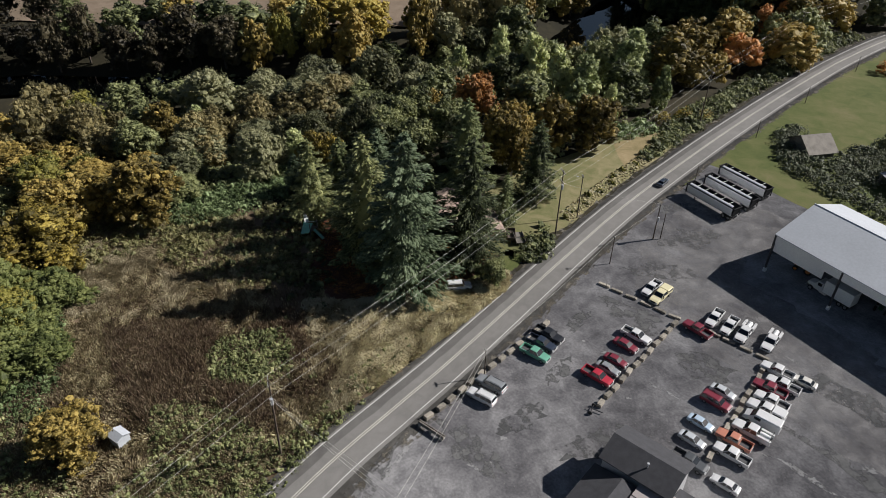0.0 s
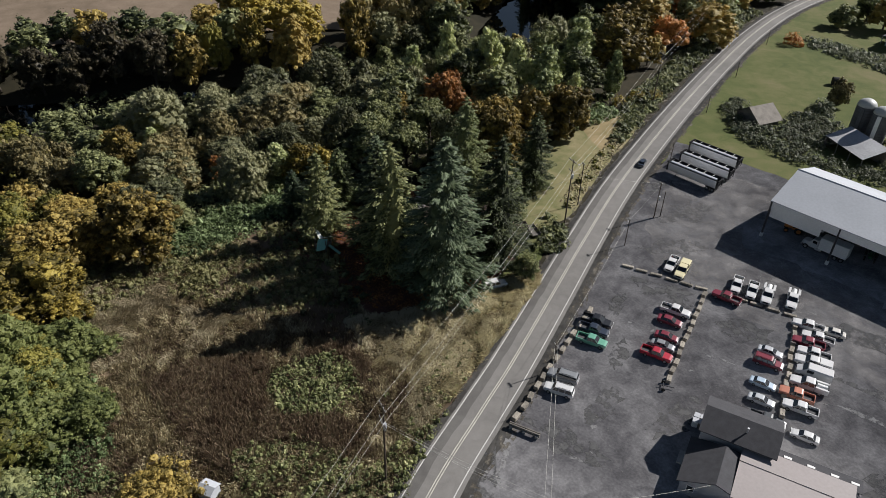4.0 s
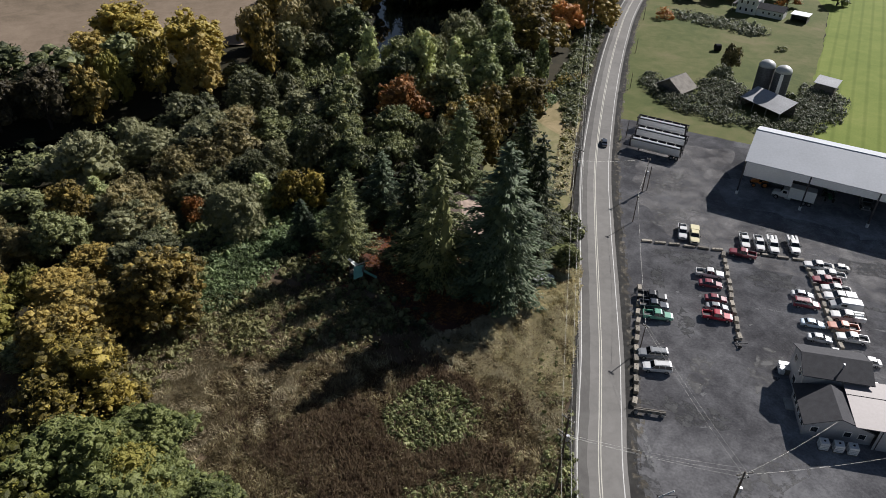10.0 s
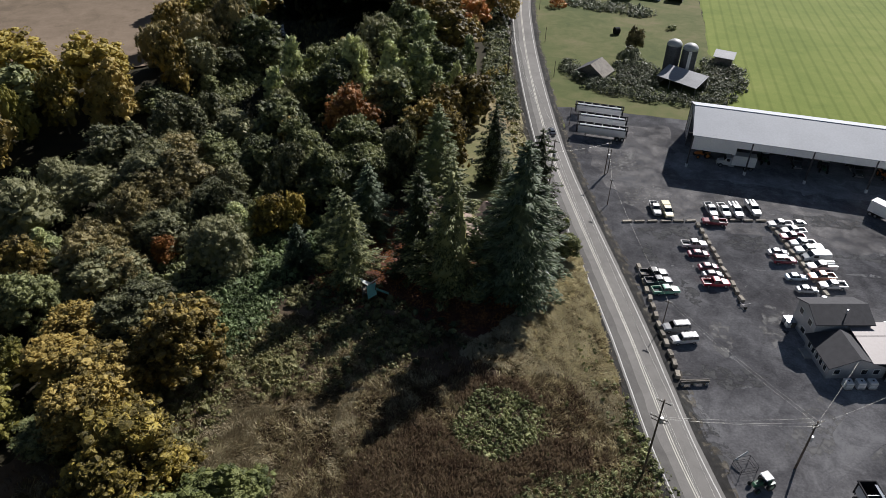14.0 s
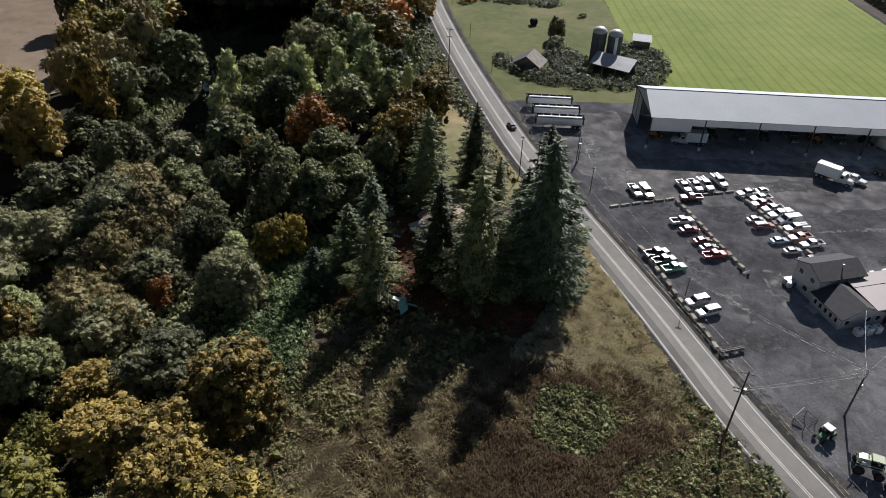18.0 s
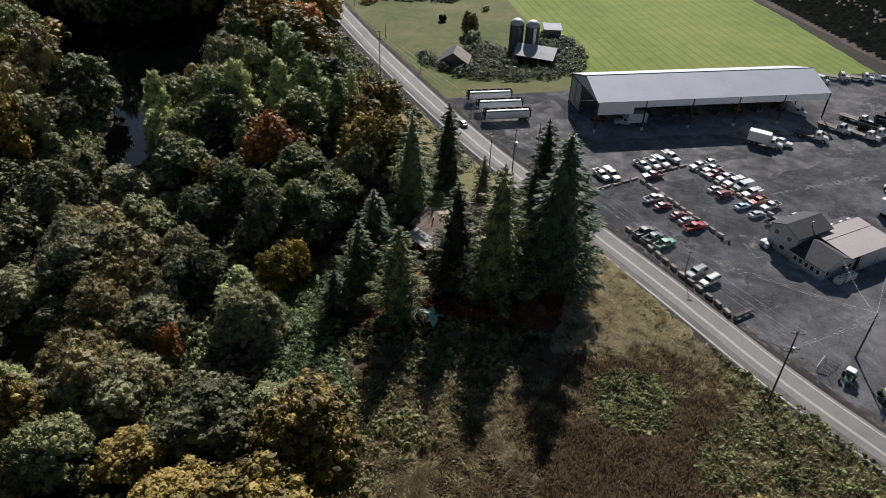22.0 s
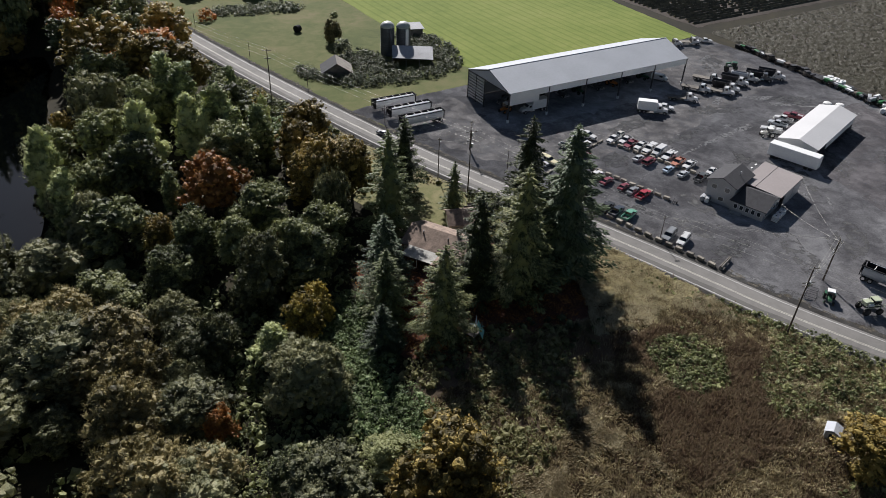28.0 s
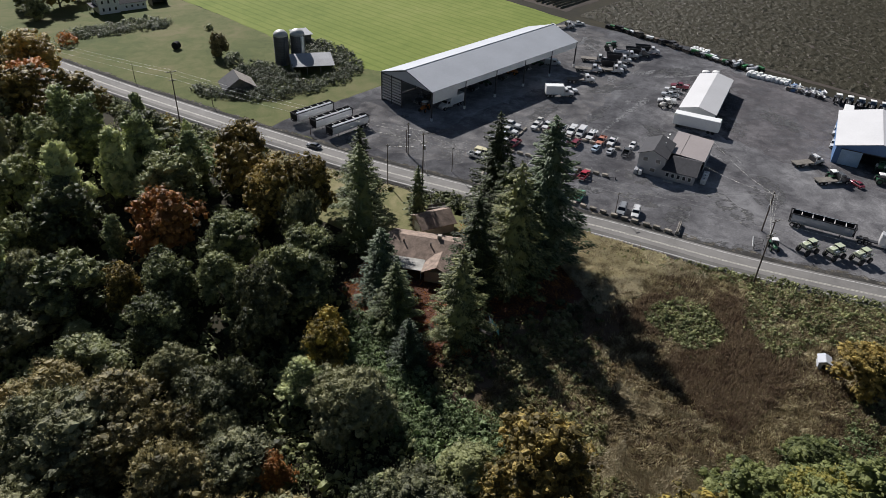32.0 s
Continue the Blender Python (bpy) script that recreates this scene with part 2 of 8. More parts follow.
M = {
    # near-black tones: the shade between the crowns is put into the ground colour
    "earth": ground_mat("shade_dark_forest_floor", [(0.012, 0.011, 0.007), (0.02, 0.018, 0.01), (0.03, 0.026, 0.014), (0.045, 0.036, 0.02)]),
    "field": ground_mat("dry_meadow_soil", [(0.07, 0.047, 0.031), (0.115, 0.08, 0.051), (0.165, 0.12, 0.077), (0.23, 0.172, 0.112)], scales=(0.05, 0.4, 4.0)),
    "yard": ground_mat("worn_asphalt_and_gravel", [(0.1, 0.097, 0.102), (0.165, 0.16, 0.165), (0.265, 0.258, 0.26), (0.4, 0.39, 0.388)], scales=(0.06, 0.3, 2.5), bump=0.4, stops=(0.38, 0.455, 0.53, 0.61), rough=1.0, spec=0.1, weights=(0.5, 0.3, 0.2)),
    "road": ground_mat("road_asphalt", [(0.13, 0.125, 0.118), (0.165, 0.158, 0.148), (0.19, 0.182, 0.17), (0.22, 0.21, 0.2)], scales=(0.05, 0.5, 6.0), bump=0.1, rough=0.85),
    "shoulder": ground_mat("gravel_shoulder", [(0.045, 0.042, 0.037), (0.07, 0.066, 0.06), (0.1, 0.095, 0.086), (0.15, 0.142, 0.13)], scales=(0.1, 0.8, 7.0), bump=0.5),
    "dust": ground_mat("pale_dust_and_gravel", [(0.24, 0.235, 0.23), (0.32, 0.315, 0.31), (0.4, 0.392, 0.385), (0.5, 0.49, 0.48)], scales=(0.2, 1.2, 8.0)),
    "lawn": ground_mat("rough_lawn", [(0.058, 0.075, 0.022), (0.083, 0.098, 0.03), (0.115, 0.116, 0.045), (0.158, 0.137, 0.07)], scales=(0.035, 0.22, 2.5), stops=(0.38, 0.47, 0.55, 0.65)),
    "mown": ground_mat("dry_mown_grass", [(0.0915, 0.1024, 0.0375), (0.1403, 0.1408, 0.06), (0.2074, 0.1856, 0.0938), (0.2806, 0.2368, 0.1375)], scales=(0.04, 0.3, 3.0)),
    "dry_lawn": ground_mat("bleached_dry_lawn", [(0.13, 0.11, 0.05), (0.19, 0.155, 0.075), (0.26, 0.205, 0.11), (0.34, 0.265, 0.155)], scales=(0.04, 0.3, 3.0)),
    "tan": ground_mat("stubble_field", [(0.11, 0.085, 0.06), (0.15, 0.115, 0.08), (0.19, 0.145, 0.105), (0.23, 0.18, 0.13)], scales=(0.015, 0.15, 1.5)),
    "soil": ground_mat("nursery_soil", [(0.032, 0.026, 0.022), (0.045, 0.037, 0.031), (0.06, 0.05, 0.042), (0.08, 0.067, 0.055)], scales=(0.03, 0.3, 3.0)),
    "water": mat("river_water", (0.0006, 0.0009, 0.001), rough=0.04, var=0.05, spec=0.5),
    "white_line": mat("road_paint", (0.52, 0.51, 0.49), rough=0.7, var=0.12, scale=2),
    "yellow_line": mat("centre_line_paint", (0.46, 0.44, 0.38), rough=0.7, var=0.15, scale=2),
    "tar": mat("fresh_tar_patch", (0.06, 0.06, 0.06), rough=0.8),
    "paint": mat("car_paint", (0.92, 0.92, 0.92), rough=0.3, var=0.04, use_color=True, coat=0.6),
    "glass": mat("dark_car_glass", (0.015, 0.018, 0.022), rough=0.06, var=0.05, spec=0.8),
    "tyre": mat("tyre_rubber", (0.018, 0.018, 0.018), rough=0.9),
    "rim": mat("steel_rim", (0.45, 0.45, 0.46), rough=0.35, metal=0.8),
    "chrome": mat("bumper_metal", (0.5, 0.5, 0.5), rough=0.3, metal=0.7),
    "track": ground_mat("worn_dark_lane", [(0.085, 0.081, 0.077), (0.105, 0.1, 0.094), (0.125, 0.12, 0.112), (0.15, 0.144, 0.135)], scales=(0.05, 0.5, 5.0), bump=0.1, rough=0.85),
    "black": mat("black_plastic", (0.02, 0.02, 0.022), rough=0.85, spec=0.15),
    "lamp": mat("headlamp_glass", (0.75, 0.76, 0.75), rough=0.15),
    "red_lamp": mat("tail_lamp_plastic", (0.35, 0.02, 0.02), rough=0.3),
    "bedliner": mat("bed_liner", (0.05, 0.05, 0.052), rough=0.8),
    "steel_dark": mat("dark_steel", (0.05, 0.05, 0.055), rough=0.55, metal=0.5),
    "steel_grey": mat("galvanised_sheet", (0.42, 0.43, 0.45), rough=0.45, metal=0.3, var=0.06, scale=0.5),
    "roof_old": mat("old_galvanised_roof", (0.36, 0.365, 0.375), rough=0.75, metal=0.0, var=0.14, scale=0.5, spec=0.2),
    "roof_grey": mat("grey_metal_roofing", (0.42, 0.44, 0.47), rough=0.62, metal=0.0, var=0.05, scale=0.4, spec=0.15),
    "sheet_white": mat("white_sheet_cladding", (0.72, 0.73, 0.72), rough=0.5, var=0.05, scale=0.5),
    "fabric_white": mat("white_roof_sheet", (0.5, 0.5, 0.505), rough=0.75, var=0.04, scale=0.4),
    "cream_roof": mat("pale_pinkish_metal_roof", (0.3, 0.265, 0.255), rough=0.6, var=0.05, scale=0.4),
    "shingle": mat("dark_asphalt_shingles", (0.045, 0.045, 0.05), rough=0.9, var=0.15, scale=3, bump=0.3),
    "siding_grey": mat("grey_painted_siding", (0.38, 0.38, 0.385), rough=0.7, var=0.07),
    "trim_white": mat("white_trim_paint", (0.7, 0.7, 0.68), rough=0.6, var=0.06),
    "window": mat("window_glass", (0.03, 0.035, 0.04), rough=0.05, spec=0.9),
    "blue_clad": mat("blue_sheet_cladding", (0.08, 0.16, 0.32), rough=0.5, var=0.08),
    "concrete": mat("weathered_concrete", (0.3, 0.29, 0.27), rough=0.9, var=0.18, scale=2, bump=0.3, obj=0.5),
    "block": mat("dirty_dark_concrete", (0.25, 0.225, 0.185), rough=0.9, var=0.25, scale=2, bump=0.3, obj=0.5),
    "apron": ground_mat("pale_trodden_gravel", [(0.15, 0.145, 0.146), (0.185, 0.18, 0.18), (0.22, 0.214, 0.213), (0.28, 0.272, 0.27)], scales=(0.06, 0.35, 2.5), bump=0.4, rough=1.0, spec=0.1),
    "asphalt_dark": ground_mat("dark_rolled_asphalt", [(0.07, 0.066, 0.07), (0.1, 0.095, 0.1), (0.135, 0.128, 0.133), (0.18, 0.172, 0.176)], scales=(0.05, 0.3, 2.5), bump=0.3, rough=1.0, spec=0.1),
    "gravel": ground_mat("worn_gravel", [(0.11, 0.11, 0.108), (0.15, 0.149, 0.146), (0.2, 0.197, 0.192), (0.27, 0.265, 0.255)], scales=(0.2, 1.2, 8.0)),
    "verge": ground_mat("brown_dirt_verge", [(0.06, 0.052, 0.04), (0.09, 0.08, 0.064), (0.13, 0.118, 0.098), (0.19, 0.175, 0.15)], scales=(0.15, 1.0, 6.0)),
    "silo": mat("dark_stave_silo", (0.085, 0.09, 0.1), rough=0.7, metal=0.1, var=0.25, scale=1.2),
    "silo_cap": mat("pale_silo_dome", (0.4, 0.41, 0.4), rough=0.5, var=0.1),
    "wood_grey": mat("weathered_grey_wood", (0.16, 0.145, 0.125), rough=0.9, var=0.25, scale=2, bump=0.3, obj=0.4),
    "wood_dark": mat("creosoted_pole_wood", (0.085, 0.065, 0.05), rough=0.85, var=0.25, scale=2),
    "bark": mat("tree_bark", (0.07, 0.055, 0.042), rough=0.95, var=0.3, scale=3, bump=0.5),
    "house_roof": mat("brown_cedar_shingle_roof", (0.24, 0.178, 0.14), rough=0.9, var=0.3, scale=2.5, bump=0.4),
    "house_roof_pale": mat("mossy_pale_roof", (0.36, 0.35, 0.32), rough=0.9, var=0.25, scale=2),
    "house_wall": mat("cream_house_siding", (0.4, 0.35, 0.29), rough=0.8, var=0.1),
    "tarp_teal": mat("faded_teal_tarpaulin", (0.22, 0.5, 0.4), rough=0.6, var=0.15),
    "tarp_pale": mat("pale_tarpaulin", (0.68, 0.72, 0.68), rough=0.6, var=0.1),
    "orange": mat("orange_machine_paint", (0.5, 0.16, 0.03), rough=0.45, var=0.12),
    "green_paint": mat("green_machine_paint", (0.03, 0.16, 0.05), rough=0.4, var=0.1),
    "leaf_litter": ground_mat("reddish_leaf_litter", [(0.045, 0.023, 0.016), (0.075, 0.034, 0.024), (0.11, 0.05, 0.035), (0.15, 0.085, 0.06)], scales=(0.1, 0.6, 4.0)),
    "wire": mat("aluminium_wire", (0.6, 0.59, 0.54), rough=0.5, metal=0.2),
    "insulator": mat("porcelain_insulator", (0.5, 0.5, 0.48), rough=0.3),
    # foliage
    "l_willow": leaf_mat("willow_leaves", (0.046, 0.0502, 0.0222), (0.1368, 0.1425, 0.0696), (0.2827, 0.2777, 0.1484)),
    "l_olive": leaf_mat("olive_brown_leaves", (0.0553, 0.0485, 0.0206), (0.1619, 0.1397, 0.0588), (0.3272, 0.2736, 0.1254)),
    "l_green": leaf_mat("alder_leaves", (0.0411, 0.0489, 0.0214), (0.1252, 0.143, 0.0594), (0.2811, 0.2963, 0.1284)),
    "l_poplar": leaf_mat("cottonwood_leaves", (0.115, 0.139, 0.0585), (0.3084, 0.3521, 0.1519), (0.574, 0.5996, 0.2878)),
    "l_yellow": leaf_mat("yellow_maple_leaves", (0.0757, 0.0618, 0.0146), (0.2036, 0.155, 0.0312), (0.4322, 0.3356, 0.0737)),
    "l_gold": leaf_mat("golden_brown_maple_leaves", (0.0692, 0.0544, 0.0145), (0.1982, 0.1479, 0.0377), (0.4121, 0.305, 0.0848)),
    "l_lime": leaf_mat("yellow_green_maple_leaves", (0.0448, 0.0472, 0.0101), (0.1247, 0.1226, 0.0246), (0.2701, 0.2438, 0.0558)),
    "l_red": leaf_mat("rust_red_leaves", (0.202, 0.0963, 0.0292), (0.3847, 0.1664, 0.0452), (0.5848, 0.2718, 0.077)),
    # brown leaves darkened to carry the far bank's shade in their colour
    "l_twig": leaf_mat("shade_dark_brown_leaves", (0.018, 0.0148, 0.0086), (0.0465, 0.039, 0.0223), (0.0975, 0.0819, 0.0461)),
    "l_fir": leaf_mat("fir_needles", (0.0275, 0.0372, 0.0139), (0.0893, 0.1105, 0.0421), (0.1996, 0.2294, 0.0942), through=0.18),
    "l_spruce": leaf_mat("grey_green_spruce_needles", (0.0226, 0.0345, 0.0181), (0.0709, 0.1, 0.0511), (0.1547, 0.1985, 0.1095), through=0.18),
    "l_cedar": leaf_mat("olive_fir_needles", (0.0452, 0.0552, 0.0203), (0.138, 0.1558, 0.06), (0.3014, 0.3127, 0.1293), through=0.18),
    "l_bramble": leaf_mat("bramble_leaves", (0.0445, 0.0655, 0.0241), (0.1295, 0.1792, 0.0688), (0.2712, 0.343, 0.1584)),
    "l_hedge": leaf_mat("grey_green_bramble_leaves", (0.0805, 0.0913, 0.0537), (0.1608, 0.1774, 0.1078), (0.2572, 0.2738, 0.1825), through=0.25),
    "l_reed": leaf_mat("brown_seed_heads", (0.0623, 0.0413, 0.0277), (0.1171, 0.0781, 0.0515), (0.203, 0.152, 0.099), through=0.4),
    "l_grass": leaf_mat("dry_straw_grass", (0.1716, 0.1361, 0.0762), (0.3735, 0.3119, 0.1854), (0.6056, 0.5443, 0.3451), through=0.42),
    "l_straw": leaf_mat("bleached_straw", (0.2475, 0.2036, 0.1238), (0.3998, 0.3411, 0.219), (0.5522, 0.4936, 0.3379), through=0.42),
    "l_patch": leaf_mat("green_meadow_brambles", (0.13, 0.145, 0.06), (0.28, 0.3, 0.125), (0.5, 0.5, 0.25), through=0.35),
    "l_ivy": leaf_mat("bright_ivy_leaves", (0.0442, 0.0574, 0.0161), (0.1003, 0.1214, 0.0357), (0.1913, 0.2116, 0.0697)),
    "l_bush": leaf_mat("yellowish_meadow_leaves", (0.09, 0.092, 0.036), (0.165, 0.165, 0.065), (0.26, 0.245, 0.11), through=0.35),
    "l_nursery": leaf_mat("nursery_shrub_leaves", (0.063, 0.0594, 0.035), (0.105, 0.0972, 0.0583), (0.161, 0.1431, 0.0907)),
}


def broken(m, scale, cover, soft=0.12):
    """Lets the ground below show through in ragged spots, as a thin worn layer does."""
    n, l = m.node_tree.nodes, m.node_tree.links
    geo, t, r = n.new("ShaderNodeNewGeometry"), n.new("ShaderNodeTexNoise"), n.new("ShaderNodeMapRange")
    t.inputs["Scale"].default_value, t.inputs["Detail"].default_value, t.inputs["Roughness"].default_value = scale, 6, 0.65
    l.new(geo.outputs["Position"], t.inputs["Vector"]); l.new(t.outputs["Fac"], r.inputs["Value"])
    r.inputs["From Min"].default_value, r.inputs["From Max"].default_value = 0.5 - cover, 0.5 + soft - cover
    clear, mx = n.new("ShaderNodeBsdfTransparent"), n.new("ShaderNodeMixShader")
    l.new(r.outputs[0], mx.inputs[0]); l.new(clear.outputs[0], mx.inputs[1]); l.new(n["Principled BSDF"].outputs[0], mx.inputs[2])
    l.new(mx.outputs[0], n["Material Output"].inputs["Surface"])


broken(M["dust"], 0.9, 0.1)
broken(M["tar"], 0.45, 0.02)
broken(M["verge"], 0.7, 0.02)
broken(M["gravel"], 0.45, 0.06)
broken(M["apron"], 0.22, 0.14, 0.4)
broken(M["asphalt_dark"], 0.14, 0.16, 0.3)
for ground_name in ("yard", "gravel", "dust", "field", "shoulder"):
    M[ground_name].node_tree.nodes["Principled BSDF"].inputs["Diffuse Roughness"].default_value = 1.0


# ---- geometry helpers ----
class Geo:
    """Collects vertices and faces; turned and moved by a matrix as pieces are added."""

    def __init__(self):
        self.v, self.f = [], []

    def add(self, verts, faces, m=None):
        k = len(self.v)
        self.v += [tuple(m @ Vector(p)) for p in verts] if m else [tuple(p) for p in verts]
        self.f += [tuple(k + i for i in fc) for fc in faces]
        return self

    def box(self, x0, x1, y0, y1, z0, z1, m=None, cut=0.0):
        if cut:
            c = cut
            vs, fs = [], []
            lv = [(z0, c), (z0 + c, 0), (z1 - c, 0), (z1, c)]
            for z, i in lv:
                vs += [(x0 + i + c, y0 + i, z), (x1 - i - c, y0 + i, z), (x1 - i, y0 + i + c, z), (x1 - i, y1 - i - c, z), (x1 - i - c, y1 - i, z), (x0 + i + c, y1 - i, z), (x0 + i, y1 - i - c, z), (x0 + i, y0 + i + c, z)]
            for a in range(3):
                fs += [(8 * a + i, 8 * a + (i + 1) % 8, 8 * a + 8 + (i + 1) % 8, 8 * a + 8 + i) for i in range(8)]
            fs += [tuple(range(7, -1, -1)), tuple(range(24, 32))]
            return self.add(vs, fs, m)
        return self.add([(x, y, z) for z in (z0, z1) for y in (y0, y1) for x in (x0, x1)],
                        [(0, 2, 3, 1), (4, 5, 7, 6), (0, 1, 5, 4), (2, 6, 7, 3), (0, 4, 6, 2), (1, 3, 7, 5)], m)

    def tube(self, a, b, r0, r1=None, n=8, cap=True):
        a, b = Vector(a), Vector(b)
        r1 = r0 if r1 is None else r1
        q = (b - a).to_track_quat("Z", "Y")
        vs = []
        for c, r in ((a, r0), (b, r1)):
            vs += [tuple(c + q @ Vector((r * math.cos(2 * math.pi * i / n), r * math.sin(2 * math.pi * i / n), 0))) for i in range(n)]
        fs = [(i, (i + 1) % n, n + (i + 1) % n, n + i) for i in range(n)]
        if cap:
            fs += [tuple(range(n - 1, -1, -1)), tuple(range(n, 2 * n))]
        return self.add(vs, fs)

    def prism(self, outline, z0, z1, m=None):
        n = len(outline)
        vs = [(*p, z0) for p in outline] + [(*p, z1) for p in outline]
        return self.add(vs, [tuple(range(n - 1, -1, -1)), tuple(range(n, 2 * n))] + [(i, (i + 1) % n, n + (i + 1) % n, n + i) for i in range(n)], m)

    def loft(self, rings, m=None, caps=True):
        """Rings of equally many points, joined one to the next."""
        n, vs = len(rings[0]), [p for r in rings for p in r]
        fs = [(a * n + i, a * n + (i + 1) % n, a * n + n + (i + 1) % n, a * n + n + i) for a in range(len(rings) - 1) for i in range(n)]
        if caps:
            fs += [tuple(range(n - 1, -1, -1)), tuple((len(rings) - 1) * n + i for i in range(n))]
        return self.add(vs, fs, m)

    def dome(self, c, r, h, n=14, k=4):
        rings = [[(c[0] + r * math.cos(a) * math.cos(2 * math.pi * i / n), c[1] + r * math.cos(a) * math.sin(2 * math.pi * i / n), c[2] + h * math.sin(a)) for i in range(n)] for a in (math.pi / 2 * j / k * 0.98 for j in range(k + 1))]
        return self.loft(rings)

    def mesh(self, name, material):
        me = bpy.data.meshes.new(name)
        me.from_pydata(self.v, [], self.f)
        me.materials.append(material)
        return me


def part(name, geo, material, parent=None, label="", smooth=False):
    """Links the collected geometry as one mesh object, under a thing or one of its parts."""
    me = geo.mesh(name, M[material] if isinstance(material, str) else material)
    bm = bmesh.new()
    bm.from_mesh(me)
    bmesh.ops.recalc_face_normals(bm, faces=bm.faces)
    bm.to_mesh(me)
    bm.free()
    if smooth:
        me.shade_smooth()
    ob = new(name, me)
    if parent:
        ob.parent = parent
    if label:
        ob["label"] = label
    return ob


def thing(name, m, label, category, group="", kind=""):
    ob = new(name)
    ob.matrix_basis = m
    ob.empty_display_size = 0.3
    return tagged(ob, label, category, group, kind)


def quads_mesh(name, verts, material):
    """Loose four-cornered leaves from an array of shape (n, 4, 3)."""
    n = len(verts)
    me = bpy.data.meshes.new(name)
    me.vertices.add(4 * n); me.loops.add(4 * n); me.polygons.add(n)
    me.vertices.foreach_set("co", np.ascontiguousarray(verts, dtype=np.float32).ravel())
    me.loops.foreach_set("vertex_index", np.arange(4 * n, dtype=np.int32))
    me.polygons.foreach_set("loop_start", np.arange(0, 4 * n, 4, dtype=np.int32))
    me.polygons.foreach_set("loop_total", np.full(n, 4, dtype=np.int32))
    me.update(calc_edges=True)
    me.materials.append(M[material])
    return me


rng = np.random.default_rng(7)


def smooth_step(x, a, b):
    t = np.clip((np.asarray(x, float) - a) / (b - a), 0, 1)
    return t * t * (3 - 2 * t)


# ---- the lie of the land ----
BANK = [(-70, -400), (-96, -120), (-98, -60), (-92, -20), (-86, 20), (-84, 60), (-82, 100), (-84, 150), (-88, 230), (-120, 420), (-160, 900)]
BED = [(-208, -75, 8), (-188, -30, 9), (-170, -2, 9), (-154, 28, 8.5), (-146, 50, 7), (-137, 66, 6), (-131, 77, 6), (-124, 86, 7.5), (-122, 98, 7), (-121, 110, 7.5), (-120.5, 121, 9.5), (-122, 131, 13), (-128, 150, 19), (-132, 172, 26), (-136, 190, 33), (-139, 207, 36)]
RIVER = [(-235, -400)] + [(x, y) for x, y, _ in BED] + [(-150, 240), (-190, 380), (-330, 900)]


def line_x(line, y):
    return np.interp(y, [p[1] for p in line], [p[0] for p in line])


def half_width(y):
    """Half the width of the water; it opens into a wide pool below the wooded hill."""
    return np.interp(y, [p[1] for p in BED], [p[2] for p in BED])


def lie(x, y):
    """Height of the ground."""
    x, y = np.asarray(x, float), np.asarray(y, float)
    down = smooth_step(line_x(BANK, y) - x, -6, 22)
    riv, hw = np.abs(x - line_x(RIVER, y)), half_width(y)
    h = -5.5 * down - 2.2 * (1 - smooth_step(riv, hw + 1, hw + 9)) * down
    up = smooth_step(line_x(RIVER, y) - x, hw + 5, hw + 25)
    h = h + 3.8 * up * down + 0.35 * down * np.sin(x * 0.21) * np.cos(y * 0.17)
    hill = smooth_step(y, 203, 268) * (1 - smooth_step(y, 340, 440)) * smooth_step(x, -208, -170) * (1 - smooth_step(x, -104, -82))
    return h + 48.0 * hill


# ---- ground ----
def spread(lo, hi, step, far):
    mid = np.arange(lo, hi + step, step)
    out = [mid[-1] + 8 * 1.5 ** k for k in range(1, 16)]
    out = [v for v in out if v < far] + [far]
    low = [mid[0] - (v - mid[-1]) for v in out][::-1]
    return np.concatenate([low, mid, out])


gx, gy = spread(-240, 40, 4.0, 3800.0), spread(-120, 300, 5.0, 3800.0)
XX, YY = np.meshgrid(gx, gy)
ZZ = lie(XX, YY) - 0.05
nx, ny = len(gx), len(gy)
gv = np.stack([XX.ravel(), YY.ravel(), ZZ.ravel()], 1)
gf = [(j * nx + i, j * nx + i + 1, (j + 1) * nx + i + 1, (j + 1) * nx + i) for j in range(ny - 1) for i in range(nx - 1)]
gme = bpy.data.meshes.new("ground")
gme.from_pydata(gv.tolist(), [], gf)
# the floor's colour already holds the shade under the trees
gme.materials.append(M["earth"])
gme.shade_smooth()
tagged(new("ground", gme), "forest floor with leaf litter, coloured near black as if in shade", "ground", kind="structure")


def sheet(name, outline, z, material, label, category, soften=0.0, seed=0, step=3.0):
    """A thin flat layer on the ground with an uneven outline."""
    r = random.Random(seed)
    pts = []
    for i, a in enumerate(outline):
        b = outline[(i + 1) % len(outline)]
        k = max(1, int(math.dist(a, b) / step)) if soften else 1
        for j in range(k):
            w = soften if j or soften else 0
            pts.append((a[0] + (b[0] - a[0]) * j / k + r.uniform(-w, w), a[1] + (b[1] - a[1]) * j / k + r.uniform(-w, w)))
    g = Geo()
    g.add([(x, y, z) for x, y in pts], [tuple(range(len(pts)))])
    me = g.mesh(name, M[material])
    bm = bmesh.new(); bm.from_mesh(me)
    bmesh.ops.triangulate(bm, faces=bm.faces)
    bm.normal_update()
    for f in bm.faces:
        if f.normal.z < 0:
            f.normal_flip()
    bm.to_mesh(me); bm.free()
    return tagged(new(name, me), label, category, kind="structure")


